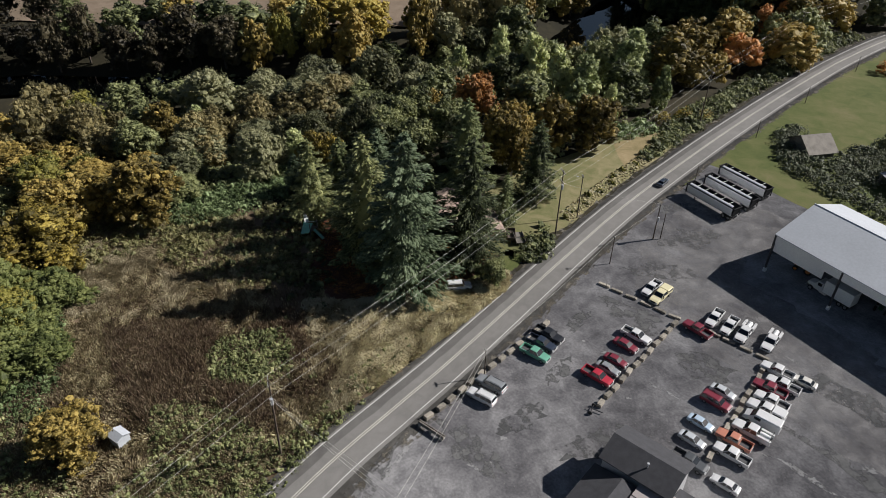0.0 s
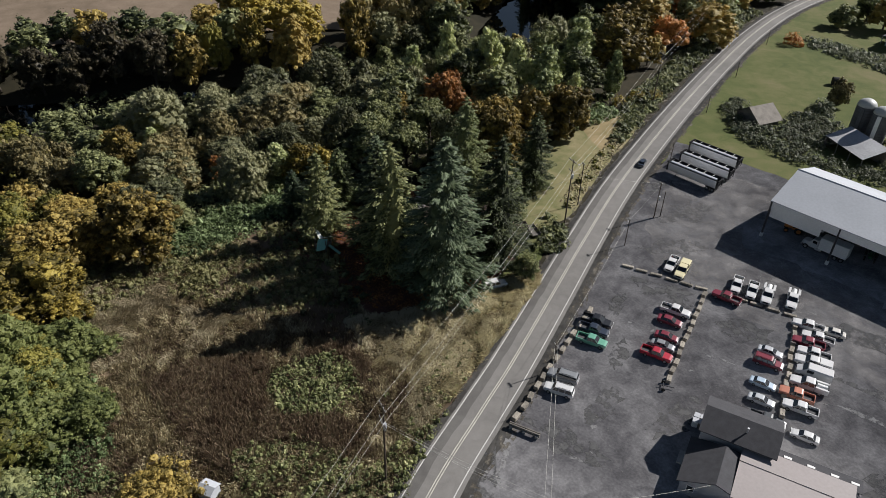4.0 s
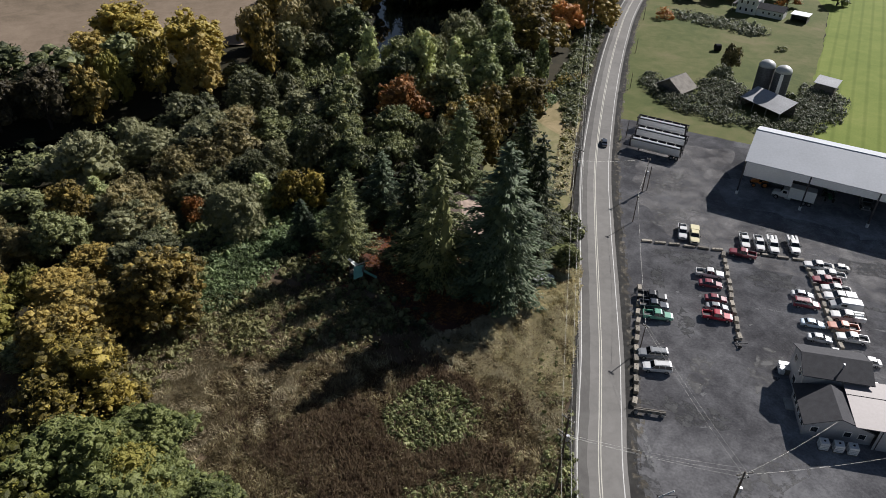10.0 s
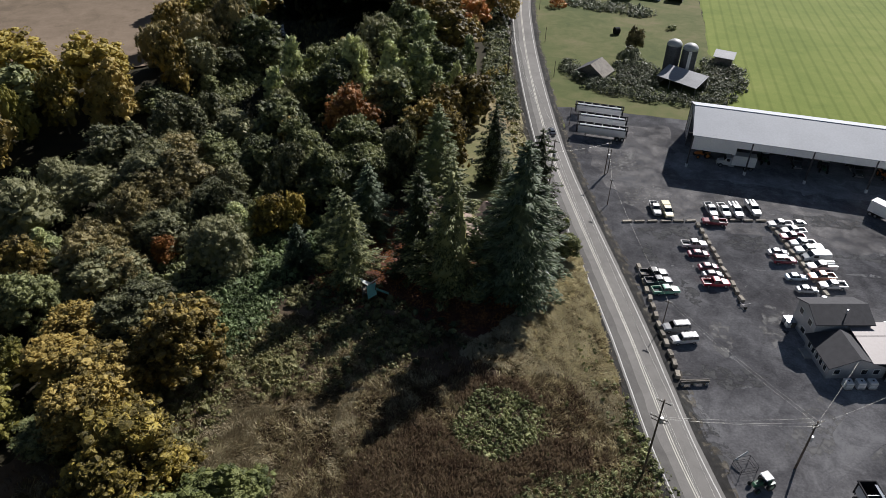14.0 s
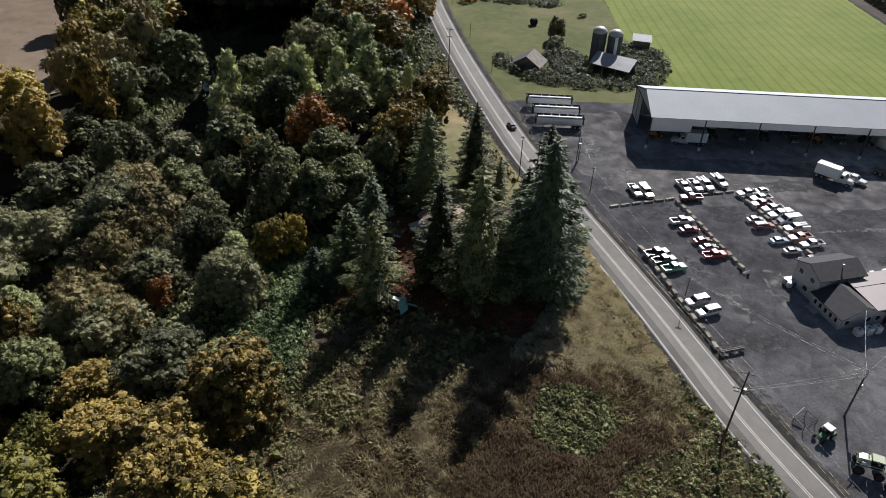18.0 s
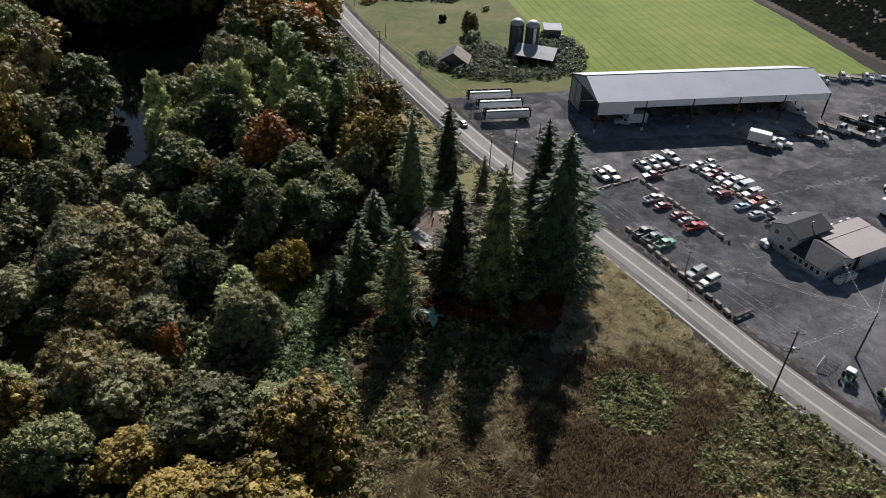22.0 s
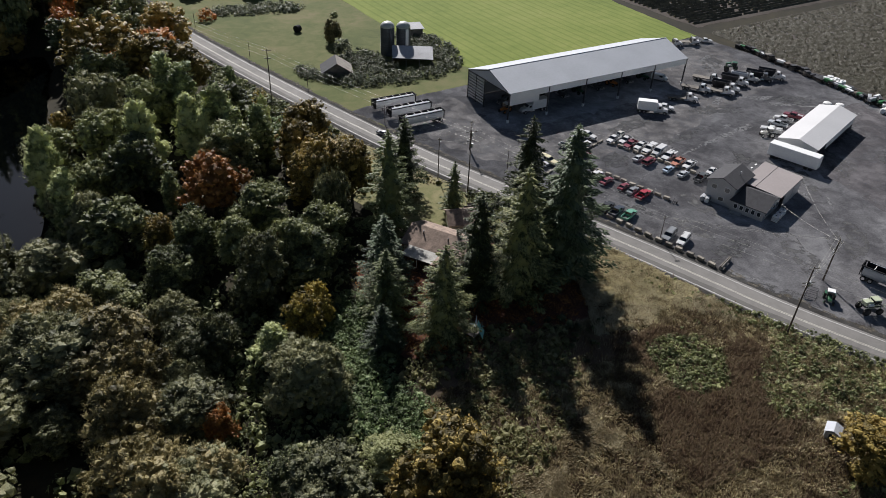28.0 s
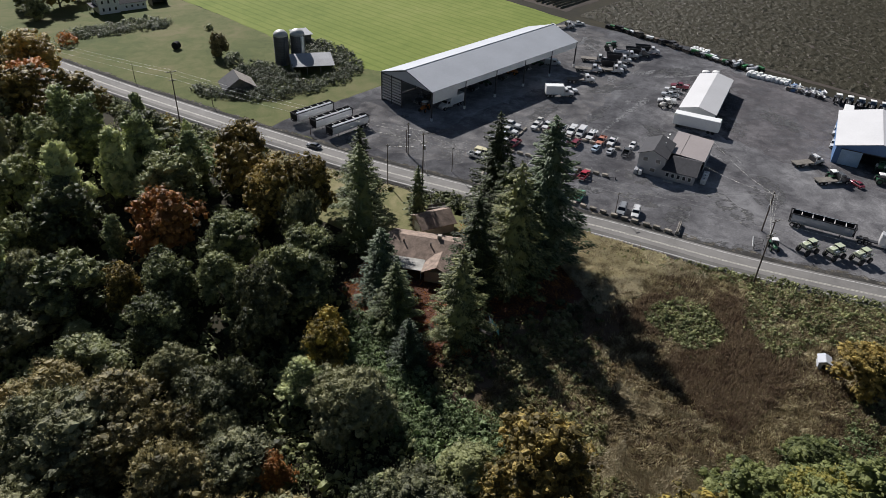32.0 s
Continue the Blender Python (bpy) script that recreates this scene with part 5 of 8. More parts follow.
# ---- blue workshop ----
BM = pose(63.5, -10.6, 0, 0, 0, 17)
blue = thing("blue_workshop", BM, "blue clad workshop with a white roof and open door", "building")
for g in gable_roof_geo(0, 26, -20, 0, 5.0, 7.6, 0.15, 0.5):
    part("roof_slope", g, "fabric_white", blue, "white sheet roof slope")
part("side_wall", Geo().box(0, 26, -0.14, 0, 0, 4.95), "blue_clad", blue)
part("far_side_wall", Geo().box(0, 26, -20, -19.86, 0, 4.95), "blue_clad", blue)
part("rear_wall", Geo().box(25.86, 26, -19.8, -0.2, 0, 5.0), "blue_clad", blue)
part("front_wall", Geo().box(0, 0.14, -6.2, -0.15, 0, 4.95).box(0, 0.14, -19.85, -14.5, 0, 4.95).box(0, 0.14, -14.5, -6.2, 4.2, 4.95).add([(0, -20, 4.97), (0, 0, 4.97), (0, -10, 7.55), (0.14, -20, 4.97), (0.14, 0, 4.97), (0.14, -10, 7.55)], [(0, 1, 2), (3, 5, 4), (0, 3, 4, 1), (1, 4, 5, 2), (2, 5, 3, 0)]), "blue_clad", blue)
part("sliding_door", Geo().box(-0.2, -0.08, -6.4, -1.4, 0.1, 4.3), mat("pale_blue_door", (0.3, 0.42, 0.55), rough=0.5), blue, "pale blue sliding door pushed aside")
part("door_track", Geo().box(-0.24, -0.04, -15, -1.2, 4.3, 4.45), "steel_dark", blue)
cont = thing("shipping_container", pose(96.5, -3.5, 0, 0, 0, 17), "white shipping container behind the blue workshop", "container")
part("body", Geo().box(-6, 6, -1.25, 1.25, 0.1, 2.8, cut=0.04), "sheet_white", cont)
part("corner_castings", Geo().box(-6.03, -5.8, -1.28, -1.05, 0, 0.2).box(5.8, 6.03, -1.28, -1.05, 0, 0.2).box(-6.03, -5.8, 1.05, 1.28, 0, 0.2).box(5.8, 6.03, 1.05, 1.28, 0, 0.2), "steel_dark", cont)
for y in (-0.6, 0.6):
    part("door_leaf", Geo().box(-6.07, -6.01, y - 0.55, y + 0.55, 0.25, 2.65), "sheet_white", cont)

# ---- farm: silos, barn, huts, house ----
for i, (x, y) in enumerate(((-3.1, 141.5), (1.7, 139.2))):
    s = thing("silo", pose(x, y, 0), "dark concrete stave silo with a pale dome", "silo", "pair of silos at the old barn")
    st = Geo()
    st.tube((0, 0, 0), (0, 0, 9.3), 2.35, n=24)
    part("barrel", st, "silo", s)
    for k in range(11):
        part("hoop", Geo().tube((0, 0, 0.6 + 0.8 * k), (0, 0, 0.66 + 0.8 * k), 2.39, n=24), "steel_dark", s)
    part("dome", Geo().dome((0, 0, 9.3), 2.4, 1.9, 24, 5), "silo_cap", s, "pale weathered dome", smooth=True)
    part("chute", Geo().box(-0.45, 0.45, -2.85, -2.3, 0.4, 9.2), "sheet_white" if i else "silo", s, "vertical unloading chute")
barn = thing("barn", pose(0.2, 131.0, 0, 0, 0, -28), "old open barn with a pale sheet roof among brambles", "barn")
part("roof", Geo().add([(-6.2, -4.2, 2.9), (7.2, -4.4, 2.6), (7.2, 3.2, 4.4), (-6.2, 3.2, 4.6), (-6.2, -4.2, 3.0), (7.2, -4.4, 2.7), (7.2, 3.2, 4.5), (-6.2, 3.2, 4.7)], [(0, 3, 2, 1), (4, 5, 6, 7), (0, 1, 5, 4), (1, 2, 6, 5), (2, 3, 7, 6), (3, 0, 4, 7)]), "roof_old", barn, "pale galvanised roof")
for x in (-5.9, -1.6, 2.7, 6.9):
    part("post", Geo().box(x - 0.1, x + 0.1, -4.1, -3.9, 0, 2.75), "wood_grey", barn)
part("back_wall", Geo().box(-6, 7, 2.9, 3.05, 0, 4.4), "wood_grey", barn)
part("end_wall", Geo().box(-6.1, -5.95, -3.8, 2.9, 0, 3.4), "wood_grey", barn)
hut = thing("old_hut", pose(-26.0, 132.0, 0, 0, 0, -20), "dark gabled hut half buried in brambles", "hut")
part("wall", Geo().box(-4.2, 4.2, -3.6, 3.6, 0, 1.9), "wood_grey", hut)
for a in (-1, 1):
    part("roof_slope", Geo().add([(a * 5.0, -4.3, 1.4), (a * 5.0, 4.3, 1.4), (0, 4.3, 4.6), (0, -4.3, 4.6), (a * 5.0, -4.3, 1.52), (a * 5.0, 4.3, 1.52), (0, 4.3, 4.72), (0, -4.3, 4.72)], [(0, 1, 2, 3), (4, 7, 6, 5), (0, 4, 5, 1), (1, 5, 6, 2), (2, 6, 7, 3), (3, 7, 4, 0)]), "shingle" if a < 0 else "wood_grey", hut, "weathered roof slope")
part("gable", Geo().add([(-4.2, -3.6, 1.9), (4.2, -3.6, 1.9), (0, -3.6, 4.5), (-4.2, -3.5, 1.9), (4.2, -3.5, 1.9), (0, -3.5, 4.5)], [(0, 1, 2), (3, 5, 4), (0, 3, 4, 1), (1, 4, 5, 2), (2, 5, 3, 0)]), "wood_grey", hut)
crate = thing("flat_roofed_hut", pose(14.0, 154.5, 0, 0, 0, -10), "small hut with a pale flat roof among brambles", "hut")
part("wall", Geo().box(-2.8, 2.8, -2.2, 2.2, 0, 3.6), "wood_grey", crate)
part("roof", Geo().add([(-3.3, -2.8, 3.5), (3.3, -2.8, 3.4), (3.3, 2.8, 4.2), (-3.3, 2.8, 4.3), (-3.3, -2.8, 3.62), (3.3, -2.8, 3.52), (3.3, 2.8, 4.32), (-3.3, 2.8, 4.42)], [(0, 3, 2, 1), (4, 5, 6, 7), (0, 1, 5, 4), (1, 2, 6, 5), (2, 3, 7, 6), (3, 0, 4, 7)]), "roof_old", crate)
bale = thing("round_bale", pose(-22, 176, 0, 0, 0, 30), "dark wrapped round bale standing on the grass", "bale")
part("bale", Geo().tube((-0.9, 0, 1.2), (0.9, 0, 1.2), 1.25, n=18), "black", bale)

farm = thing("farmhouse", pose(-20.5, 232, 0, 0, 0, -8), "white two-storey farmhouse with a low rear wing", "house")
part("main_wall", Geo().box(-3.8, 3.8, -4.4, 5, 0, 5.8), "trim_white", farm)
for a in (-1, 1):
    part("roof_slope", Geo().add([(a * 4.3, -4.9, 5.35), (a * 4.3, 5.5, 5.35), (0, 5.5, 9.3), (0, -4.9, 9.3), (a * 4.3, -4.9, 5.5), (a * 4.3, 5.5, 5.5), (0, 5.5, 9.45), (0, -4.9, 9.45)], [(0, 1, 2, 3), (4, 7, 6, 5), (0, 4, 5, 1), (1, 5, 6, 2), (2, 6, 7, 3), (3, 7, 4, 0)]), "roof_old", farm, "grey roof slope")
for y in (-4.4, 4.92):
    part("gable", Geo().add([(-3.8, y, 5.75), (3.8, y, 5.75), (0, y, 9.25), (-3.8, y + 0.08, 5.75), (3.8, y + 0.08, 5.75), (0, y + 0.08, 9.25)], [(0, 1, 2), (3, 5, 4), (0, 3, 4, 1), (1, 4, 5, 2), (2, 5, 3, 0)]), "trim_white", farm)
for x in (-2.7, -0.45, 1.8):
    for z in (1.0, 3.7):
        window_part(farm, x, x + 0.9, z, z + 1.4, -4.4, "y")
window_part(farm, -0.45, 0.45, 6.5, 7.6, -4.4, "y")
for y in (-2.6, 1.4):
    window_part(farm, y, y + 1.0, 3.6, 5.0, -3.8, "x")
part("porch_roof", Geo().box(-6.0, -3.85, -3.6, 3.6, 2.7, 2.85), "shingle", farm, "dark roof of the side porch")
for y in (-3.4, 0, 3.4):
    part("porch_post", Geo().box(-5.9, -5.75, y - 0.08, y + 0.08, 0, 2.7), "trim_white", farm)
part("wing_wall", Geo().box(3.9, 14, -3.4, 2.4, 0, 2.8), "trim_white", farm)
for g in gable_roof_geo(4.2, 14, -3.4, 2.4, 2.8, 4.3, 0.14, 0.3):
    part("wing_roof_slope", g, "shingle", farm, "dark shingle roof of the wing")
for x in (6.0, 8.2, 10.4, 12.4):
    window_part(farm, x, x + 0.9, 1.0, 2.0, -3.4, "y")
gar = thing("farm_garage", pose(-1.0, 229.5, 0, 0, 0, -8), "open garage with a pale flat roof beside the farmhouse", "garage")
part("roof", Geo().box(-3.4, 3.4, -3, 3, 2.7, 2.9), "sheet_white", gar)
part("wall", Geo().box(-3, 3, 2.4, 2.6, 0, 2.7).box(-3.0, -2.8, -2.6, 2.4, 0, 2.7).box(2.8, 3.0, -2.6, 2.4, 0, 2.7), "wood_grey", gar)

# ---- the house among the conifers ----
HM = pose(-46.4, 31.0, 0, 0, 0, -58)
house = thing("bungalow", HM, "low brown-roofed bungalow among tall conifers", "house")
part("main_wall", Geo().box(-7.0, 7.0, -4.4, 4.4, 0, 2.6), "house_wall", house)
for k, g in enumerate(gable_roof_geo(-7, 7, -4.4, 4.4, 2.6, 4.5, 0.16, 0.6)):
    part("roof_slope", g, "house_roof", house, "brown cedar shingle roof slope")
for x in (-7.0, 6.92):
    part("gable", Geo().add([(x, -4.4, 2.55), (x, 4.4, 2.55), (x, 0, 4.45), (x + 0.08, -4.4, 2.55), (x + 0.08, 4.4, 2.55), (x + 0.08, 0, 4.45)], [(0, 1, 2), (3, 5, 4), (0, 3, 4, 1), (1, 4, 5, 2), (2, 5, 3, 0)]), "house_wall", house)
part("porch_roof", Geo().add([(-5.5, -8.0, 2.1), (1.2, -8.0, 2.1), (1.2, -4.8, 2.5), (-5.5, -4.8, 2.5), (-5.5, -8.0, 2.22), (1.2, -8.0, 2.22), (1.2, -4.8, 2.62), (-5.5, -4.8, 2.62)], [(0, 3, 2, 1), (4, 5, 6, 7), (0, 1, 5, 4), (1, 2, 6, 5), (2, 3, 7, 6), (3, 0, 4, 7)]), "house_roof_pale", house, "pale weathered porch roof")
for x in (-5.3, -2.2, 1.0):
    part("porch_post", Geo().box(x - 0.07, x + 0.07, -7.8, -7.66, 0, 2.1), "trim_white", house)
part("side_wing_wall", Geo().box(1.8, 6.6, -8.2, -4.4, 0, 2.5), "house_wall", house)
for a in (-1, 1):
    part("side_wing_roof", Geo().add([(4.2 + a * 3.0, -8.8, 2.3), (4.2 + a * 3.0, -3.6, 2.3), (4.2, -3.0, 3.9), (4.2, -8.8, 3.9), (4.2 + a * 3.0, -8.8, 2.44), (4.2 + a * 3.0, -3.6, 2.44), (4.2, -3.0, 4.04), (4.2, -8.8, 4.04)], [(0, 1, 2, 3), (4, 7, 6, 5), (0, 4, 5, 1), (1, 5, 6, 2), (2, 6, 7, 3), (3, 7, 4, 0)]), "house_roof", house)
for x in (-4.0, 1.5):
    part("vent", Geo().tube((x, -1.6, 3.8), (x, -1.6, 4.6), 0.14), "steel_dark", house)
part("chimney", Geo().box(2.4, 3.2, 0.2, 1.0, 3.6, 5.3), "house_wall", house)
for x in (-5.4, -2.5, 3.0):
    window_part(house, x, x + 1.3, 1.0, 2.1, -4.4, "y")
garage = thing("garage", pose(-37.6, 37.6, 0, 0, 0, -20), "small gabled garage with a worn brown roof", "garage")
part("wall", Geo().box(-3.6, 3.6, -3.0, 3.0, 0, 2.4), "house_wall", garage)
for g in gable_roof_geo(-3.6, 3.6, -3, 3, 2.4, 4.0, 0.14, 0.5):
    part("roof_slope", g, "house_roof", garage)
for x in (-3.6, 3.52):
    part("gable", Geo().add([(x, -3, 2.35), (x, 3, 2.35), (x, 0, 3.95), (x + 0.08, -3, 2.35), (x + 0.08, 3, 2.35), (x + 0.08, 0, 3.95)], [(0, 1, 2), (3, 5, 4), (0, 3, 4, 1), (1, 4, 5, 2), (2, 5, 3, 0)]), "house_wall", garage)
part("door", Geo().box(-3.68, -3.61, -1.3, 1.3, 0.05, 2.1), "trim_white", garage)
trail = thing("wooden_trailer", pose(-31.5, 42.0, 0, 0, 0, -25), "small flat wooden trailer on the lawn", "trailer")
part("deck", Geo().box(-2.0, 2.0, -1.0, 1.0, 0.6, 0.75), "wood_grey", trail)
part("rail", Geo().box(-2, 2, -1.0, -0.94, 0.75, 1.15).box(-2, 2, 0.94, 1.0, 0.75, 1.15), "wood_grey", trail)
part("drawbar", Geo().tube((2, 0, 0.6), (3.2, 0, 0.45), 0.05), "steel_dark", trail)
for y in (-1.1, 1.1):
    part("wheel", Geo().tube((-0.2, y - 0.1, 0.35), (-0.2, y + 0.1, 0.35), 0.35, n=12), "tyre", trail)

# ---- play frame with a torn tarpaulin, white hut in the meadow ----
play = thing("play_frame", pose(-55.6, 6.2, 0, 0, 0, 25) @ Matrix.Scale(1.08, 4), "wooden play tower with a torn teal and white tarpaulin roof", "play frame")
for x in (-1.1, 1.1):
    for y in (-1.0, 1.0):
        part("post", Geo().box(x - 0.07, x + 0.07, y - 0.07, y + 0.07, 0, 3.0), "wood_grey", play)
part("deck", Geo().box(-1.2, 1.2, -1.1, 1.1, 1.3, 1.42), "wood_grey", play)
part("roof_canvas", Geo().add([(-2.3, 1.1, 3.4), (-0.2, -0.9, 2.9), (1.9, 0.5, 3.3), (0.3, -0.2, 2.95), (-1.5, 1.0, 3.3), (-2.3, 1.1, 3.44), (-0.2, -0.9, 2.94), (1.9, 0.5, 3.34), (0.3, -0.2, 2.99), (-1.5, 1.0, 3.34)], [(0, 1, 3, 4), (1, 2, 3), (5, 9, 8, 6), (6, 8, 7), (0, 5, 6, 1), (1, 6, 7, 2), (2, 7, 8, 3), (3, 8, 9, 4), (4, 9, 5, 0)]), "tarp_pale", play, "pale canvas roof")
part("hanging_canvas", Geo().add([(1.2, -0.2, 2.95), (-0.4, -0.95, 2.9), (-0.3, -2.1, 1.0), (1.2, -1.5, 1.4), (1.22, -0.23, 2.95), (-0.4, -0.98, 2.9), (-0.3, -2.13, 1.0), (1.22, -1.53, 1.4)], [(0, 1, 2, 3), (4, 7, 6, 5), (0, 4, 5, 1), (1, 5, 6, 2), (2, 6, 7, 3), (3, 7, 4, 0)]), "tarp_teal", play, "hanging teal tarpaulin")
part("slide", Geo().add([(1.2, -0.3, 1.4), (1.2, 0.3, 1.4), (3.4, 0.3, 0.1), (3.4, -0.3, 0.1), (1.2, -0.3, 1.48), (1.2, 0.3, 1.48), (3.4, 0.3, 0.18), (3.4, -0.3, 0.18)], [(0, 1, 2, 3), (4, 7, 6, 5), (0, 4, 5, 1), (1, 5, 6, 2), (2, 6, 7, 3), (3, 7, 4, 0)]), "tarp_teal", play)
wh = thing("meadow_hut", pose(-19.6, -38.6, 0, 0, 0, 24) @ Matrix.Scale(0.8, 4), "small pale grey metal hut in the meadow under a maple", "hut")
part("wall", Geo().box(-1.3, 1.3, -1.2, 1.2, 0, 2.2), "roof_grey", wh)
for a in (-1, 1):
    part("roof_slope", Geo().add([(-1.5, a * 1.45, 2.1), (1.5, a * 1.45, 2.1), (1.5, 0, 2.75), (-1.5, 0, 2.75), (-1.5, a * 1.45, 2.16), (1.5, a * 1.45, 2.16), (1.5, 0, 2.81), (-1.5, 0, 2.81)], [(0, 1, 2, 3), (4, 7, 6, 5), (0, 4, 5, 1), (1, 5, 6, 2), (2, 6, 7, 3), (3, 7, 4, 0)]), "roof_grey", wh)
# the wall is closed; a black panel paints the doorway's inner shade
part("door_opening", Geo().box(-1.34, -1.28, -0.4, 0.4, 0.1, 1.8), "black", wh, "black panel standing for the shade of an open doorway")

# ---- vehicles ----
def ring(x, w, z0, z1, c):
    return [(x, -w + c * 0.5, z0), (x, w - c * 0.5, z0), (x, w, z0 + c), (x, w, z1 - c), (x, w - c, z1), (x, -w + c, z1), (x, -w, z1 - c), (x, -w, z0 + c)]


def glasshouse(b0, b1, t0, t1, wb, wt, zb, zt):
    """Sloping window band from its base rectangle to its top."""
    return Geo().add([(b0, -wb, zb), (b1, -wb, zb), (b1, wb, zb), (b0, wb, zb), (t0, -wt, zt), (t1, -wt, zt), (t1, wt, zt), (t0, wt, zt)],
                     [(3, 2, 1, 0), (4, 5, 6, 7), (0, 1, 5, 4), (1, 2, 6, 5), (2, 3, 7, 6), (3, 0, 4, 7)])


def wheel(parent, x, y, r, wide=0.22, rim="rim"):
    s = 1 if y > 0 else -1
    w = part("wheel", Geo().tube((x, y - wide / 2, r), (x, y + wide / 2, r), r, n=14), "tyre", parent)
    part("hub_cap", Geo().tube((x, y + s * wide / 2, r), (x, y + s * (wide / 2 + 0.015), r), r * 0.6, n=10), rim, w)


def pillars(parent, b0, b1, t0, t1, wb, wt, zb, zt, extra=()):
    for s in (-1, 1):
        for xb, xt in ((b0, t0), (b1, t1), *extra):
            part("pillar", Geo().tube((xb, s * wb, zb), (xt, s * wt, zt), 0.045, n=5), "paint", parent)


def finish(car, L, W, zl, zb=0.5):
    for s in (-1, 1):
        part("headlight", Geo().box(L / 2 - 0.1, L / 2 + 0.02, s * (W - 0.24) - 0.16, s * (W - 0.24) + 0.16, zl - 0.08, zl + 0.1), "lamp", car)
        part("tail_light", Geo().box(-L / 2 - 0.02, -L / 2 + 0.06, s * (W - 0.16) - 0.1, s * (W - 0.16) + 0.1, zl - 0.1, zl + 0.12), "red_lamp", car)
    part("front_bumper", Geo().box(L / 2 - 0.08, L / 2 + 0.1, -W * 0.92, W * 0.92, zb - 0.12, zb + 0.1, cut=0.04), "chrome", car)
    part("rear_bumper", Geo().box(-L / 2 - 0.1, -L / 2 + 0.08, -W * 0.92, W * 0.92, zb - 0.12, zb + 0.1, cut=0.04), "chrome", car)
    part("grille", Geo().box(L / 2 - 0.02, L / 2 + 0.03, -W * 0.5, W * 0.5, zl - 0.14, zl + 0.12), "black", car)


def make_sedan():
    c = thing("sedan", pose(0, 0, -50), "", "car")
    part("body", Geo().loft([ring(-2.35, 0.8, 0.42, 0.9, 0.12), ring(-2.15, 0.87, 0.3, 1.0, 0.14), ring(-1.0, 0.9, 0.26, 1.02, 0.14), ring(0.9, 0.9, 0.26, 1.0, 0.14), ring(1.9, 0.87, 0.28, 0.88, 0.16), ring(2.3, 0.78, 0.36, 0.74, 0.12)]), "paint", c, smooth=False)
    part("glazing", glasshouse(-1.75, 1.05, -1.1, 0.25, 0.84, 0.62, 0.98, 1.42), "glass", c)
    part("roof", Geo().loft([ring(-1.2, 0.6, 1.39, 1.44, 0.02), ring(-0.9, 0.64, 1.4, 1.48, 0.03), ring(0.1, 0.64, 1.4, 1.48, 0.03), ring(0.33, 0.6, 1.39, 1.44, 0.02)]), "paint", c)
    pillars(c, -1.75, 1.05, -1.1, 0.25, 0.84, 0.62, 0.99, 1.42, ((-0.35, -0.35),))
    for x in (-1.4, 1.45):
        for y in (-0.8, 0.8):
            wheel(c, x, y, 0.32)
    finish(c, 4.66, 0.82, 0.68, 0.42)
    return c


def make_suv():
    c = thing("suv", pose(0, 0, -50), "", "car")
    part("body", Geo().loft([ring(-2.6, 0.9, 0.5, 1.1, 0.1), ring(-2.5, 0.97, 0.4, 1.18, 0.12), ring(1.1, 0.98, 0.38, 1.18, 0.12), ring(2.2, 0.94, 0.4, 1.1, 0.14), ring(2.58, 0.86, 0.48, 0.98, 0.12)]), "paint", c)
    part("glazing", glasshouse(-2.5, 1.2, -2.3, 0.6, 0.92, 0.76, 1.16, 1.78), "glass", c)
    part("roof", Geo().loft([ring(-2.36, 0.72, 1.74, 1.8, 0.02), ring(-2.1, 0.78, 1.75, 1.86, 0.04), ring(0.4, 0.78, 1.75, 1.86, 0.04), ring(0.68, 0.72, 1.74, 1.8, 0.02)]), "paint", c)
    pillars(c, -2.5, 1.2, -2.3, 0.6, 0.92, 0.76, 1.16, 1.78, ((-1.2, -1.15), (-0.1, -0.15)))
    part("roof_rack", Geo().tube((-2.0, -0.62, 1.9), (0.2, -0.62, 1.9), 0.025, n=5).tube((-2.0, 0.62, 1.9), (0.2, 0.62, 1.9), 0.025, n=5), "black", c)
    for x in (-1.6, 1.65):
        for y in (-0.86, 0.86):
            wheel(c, x, y, 0.38, 0.25)
    finish(c, 5.18, 0.92, 0.86, 0.55)
    return c


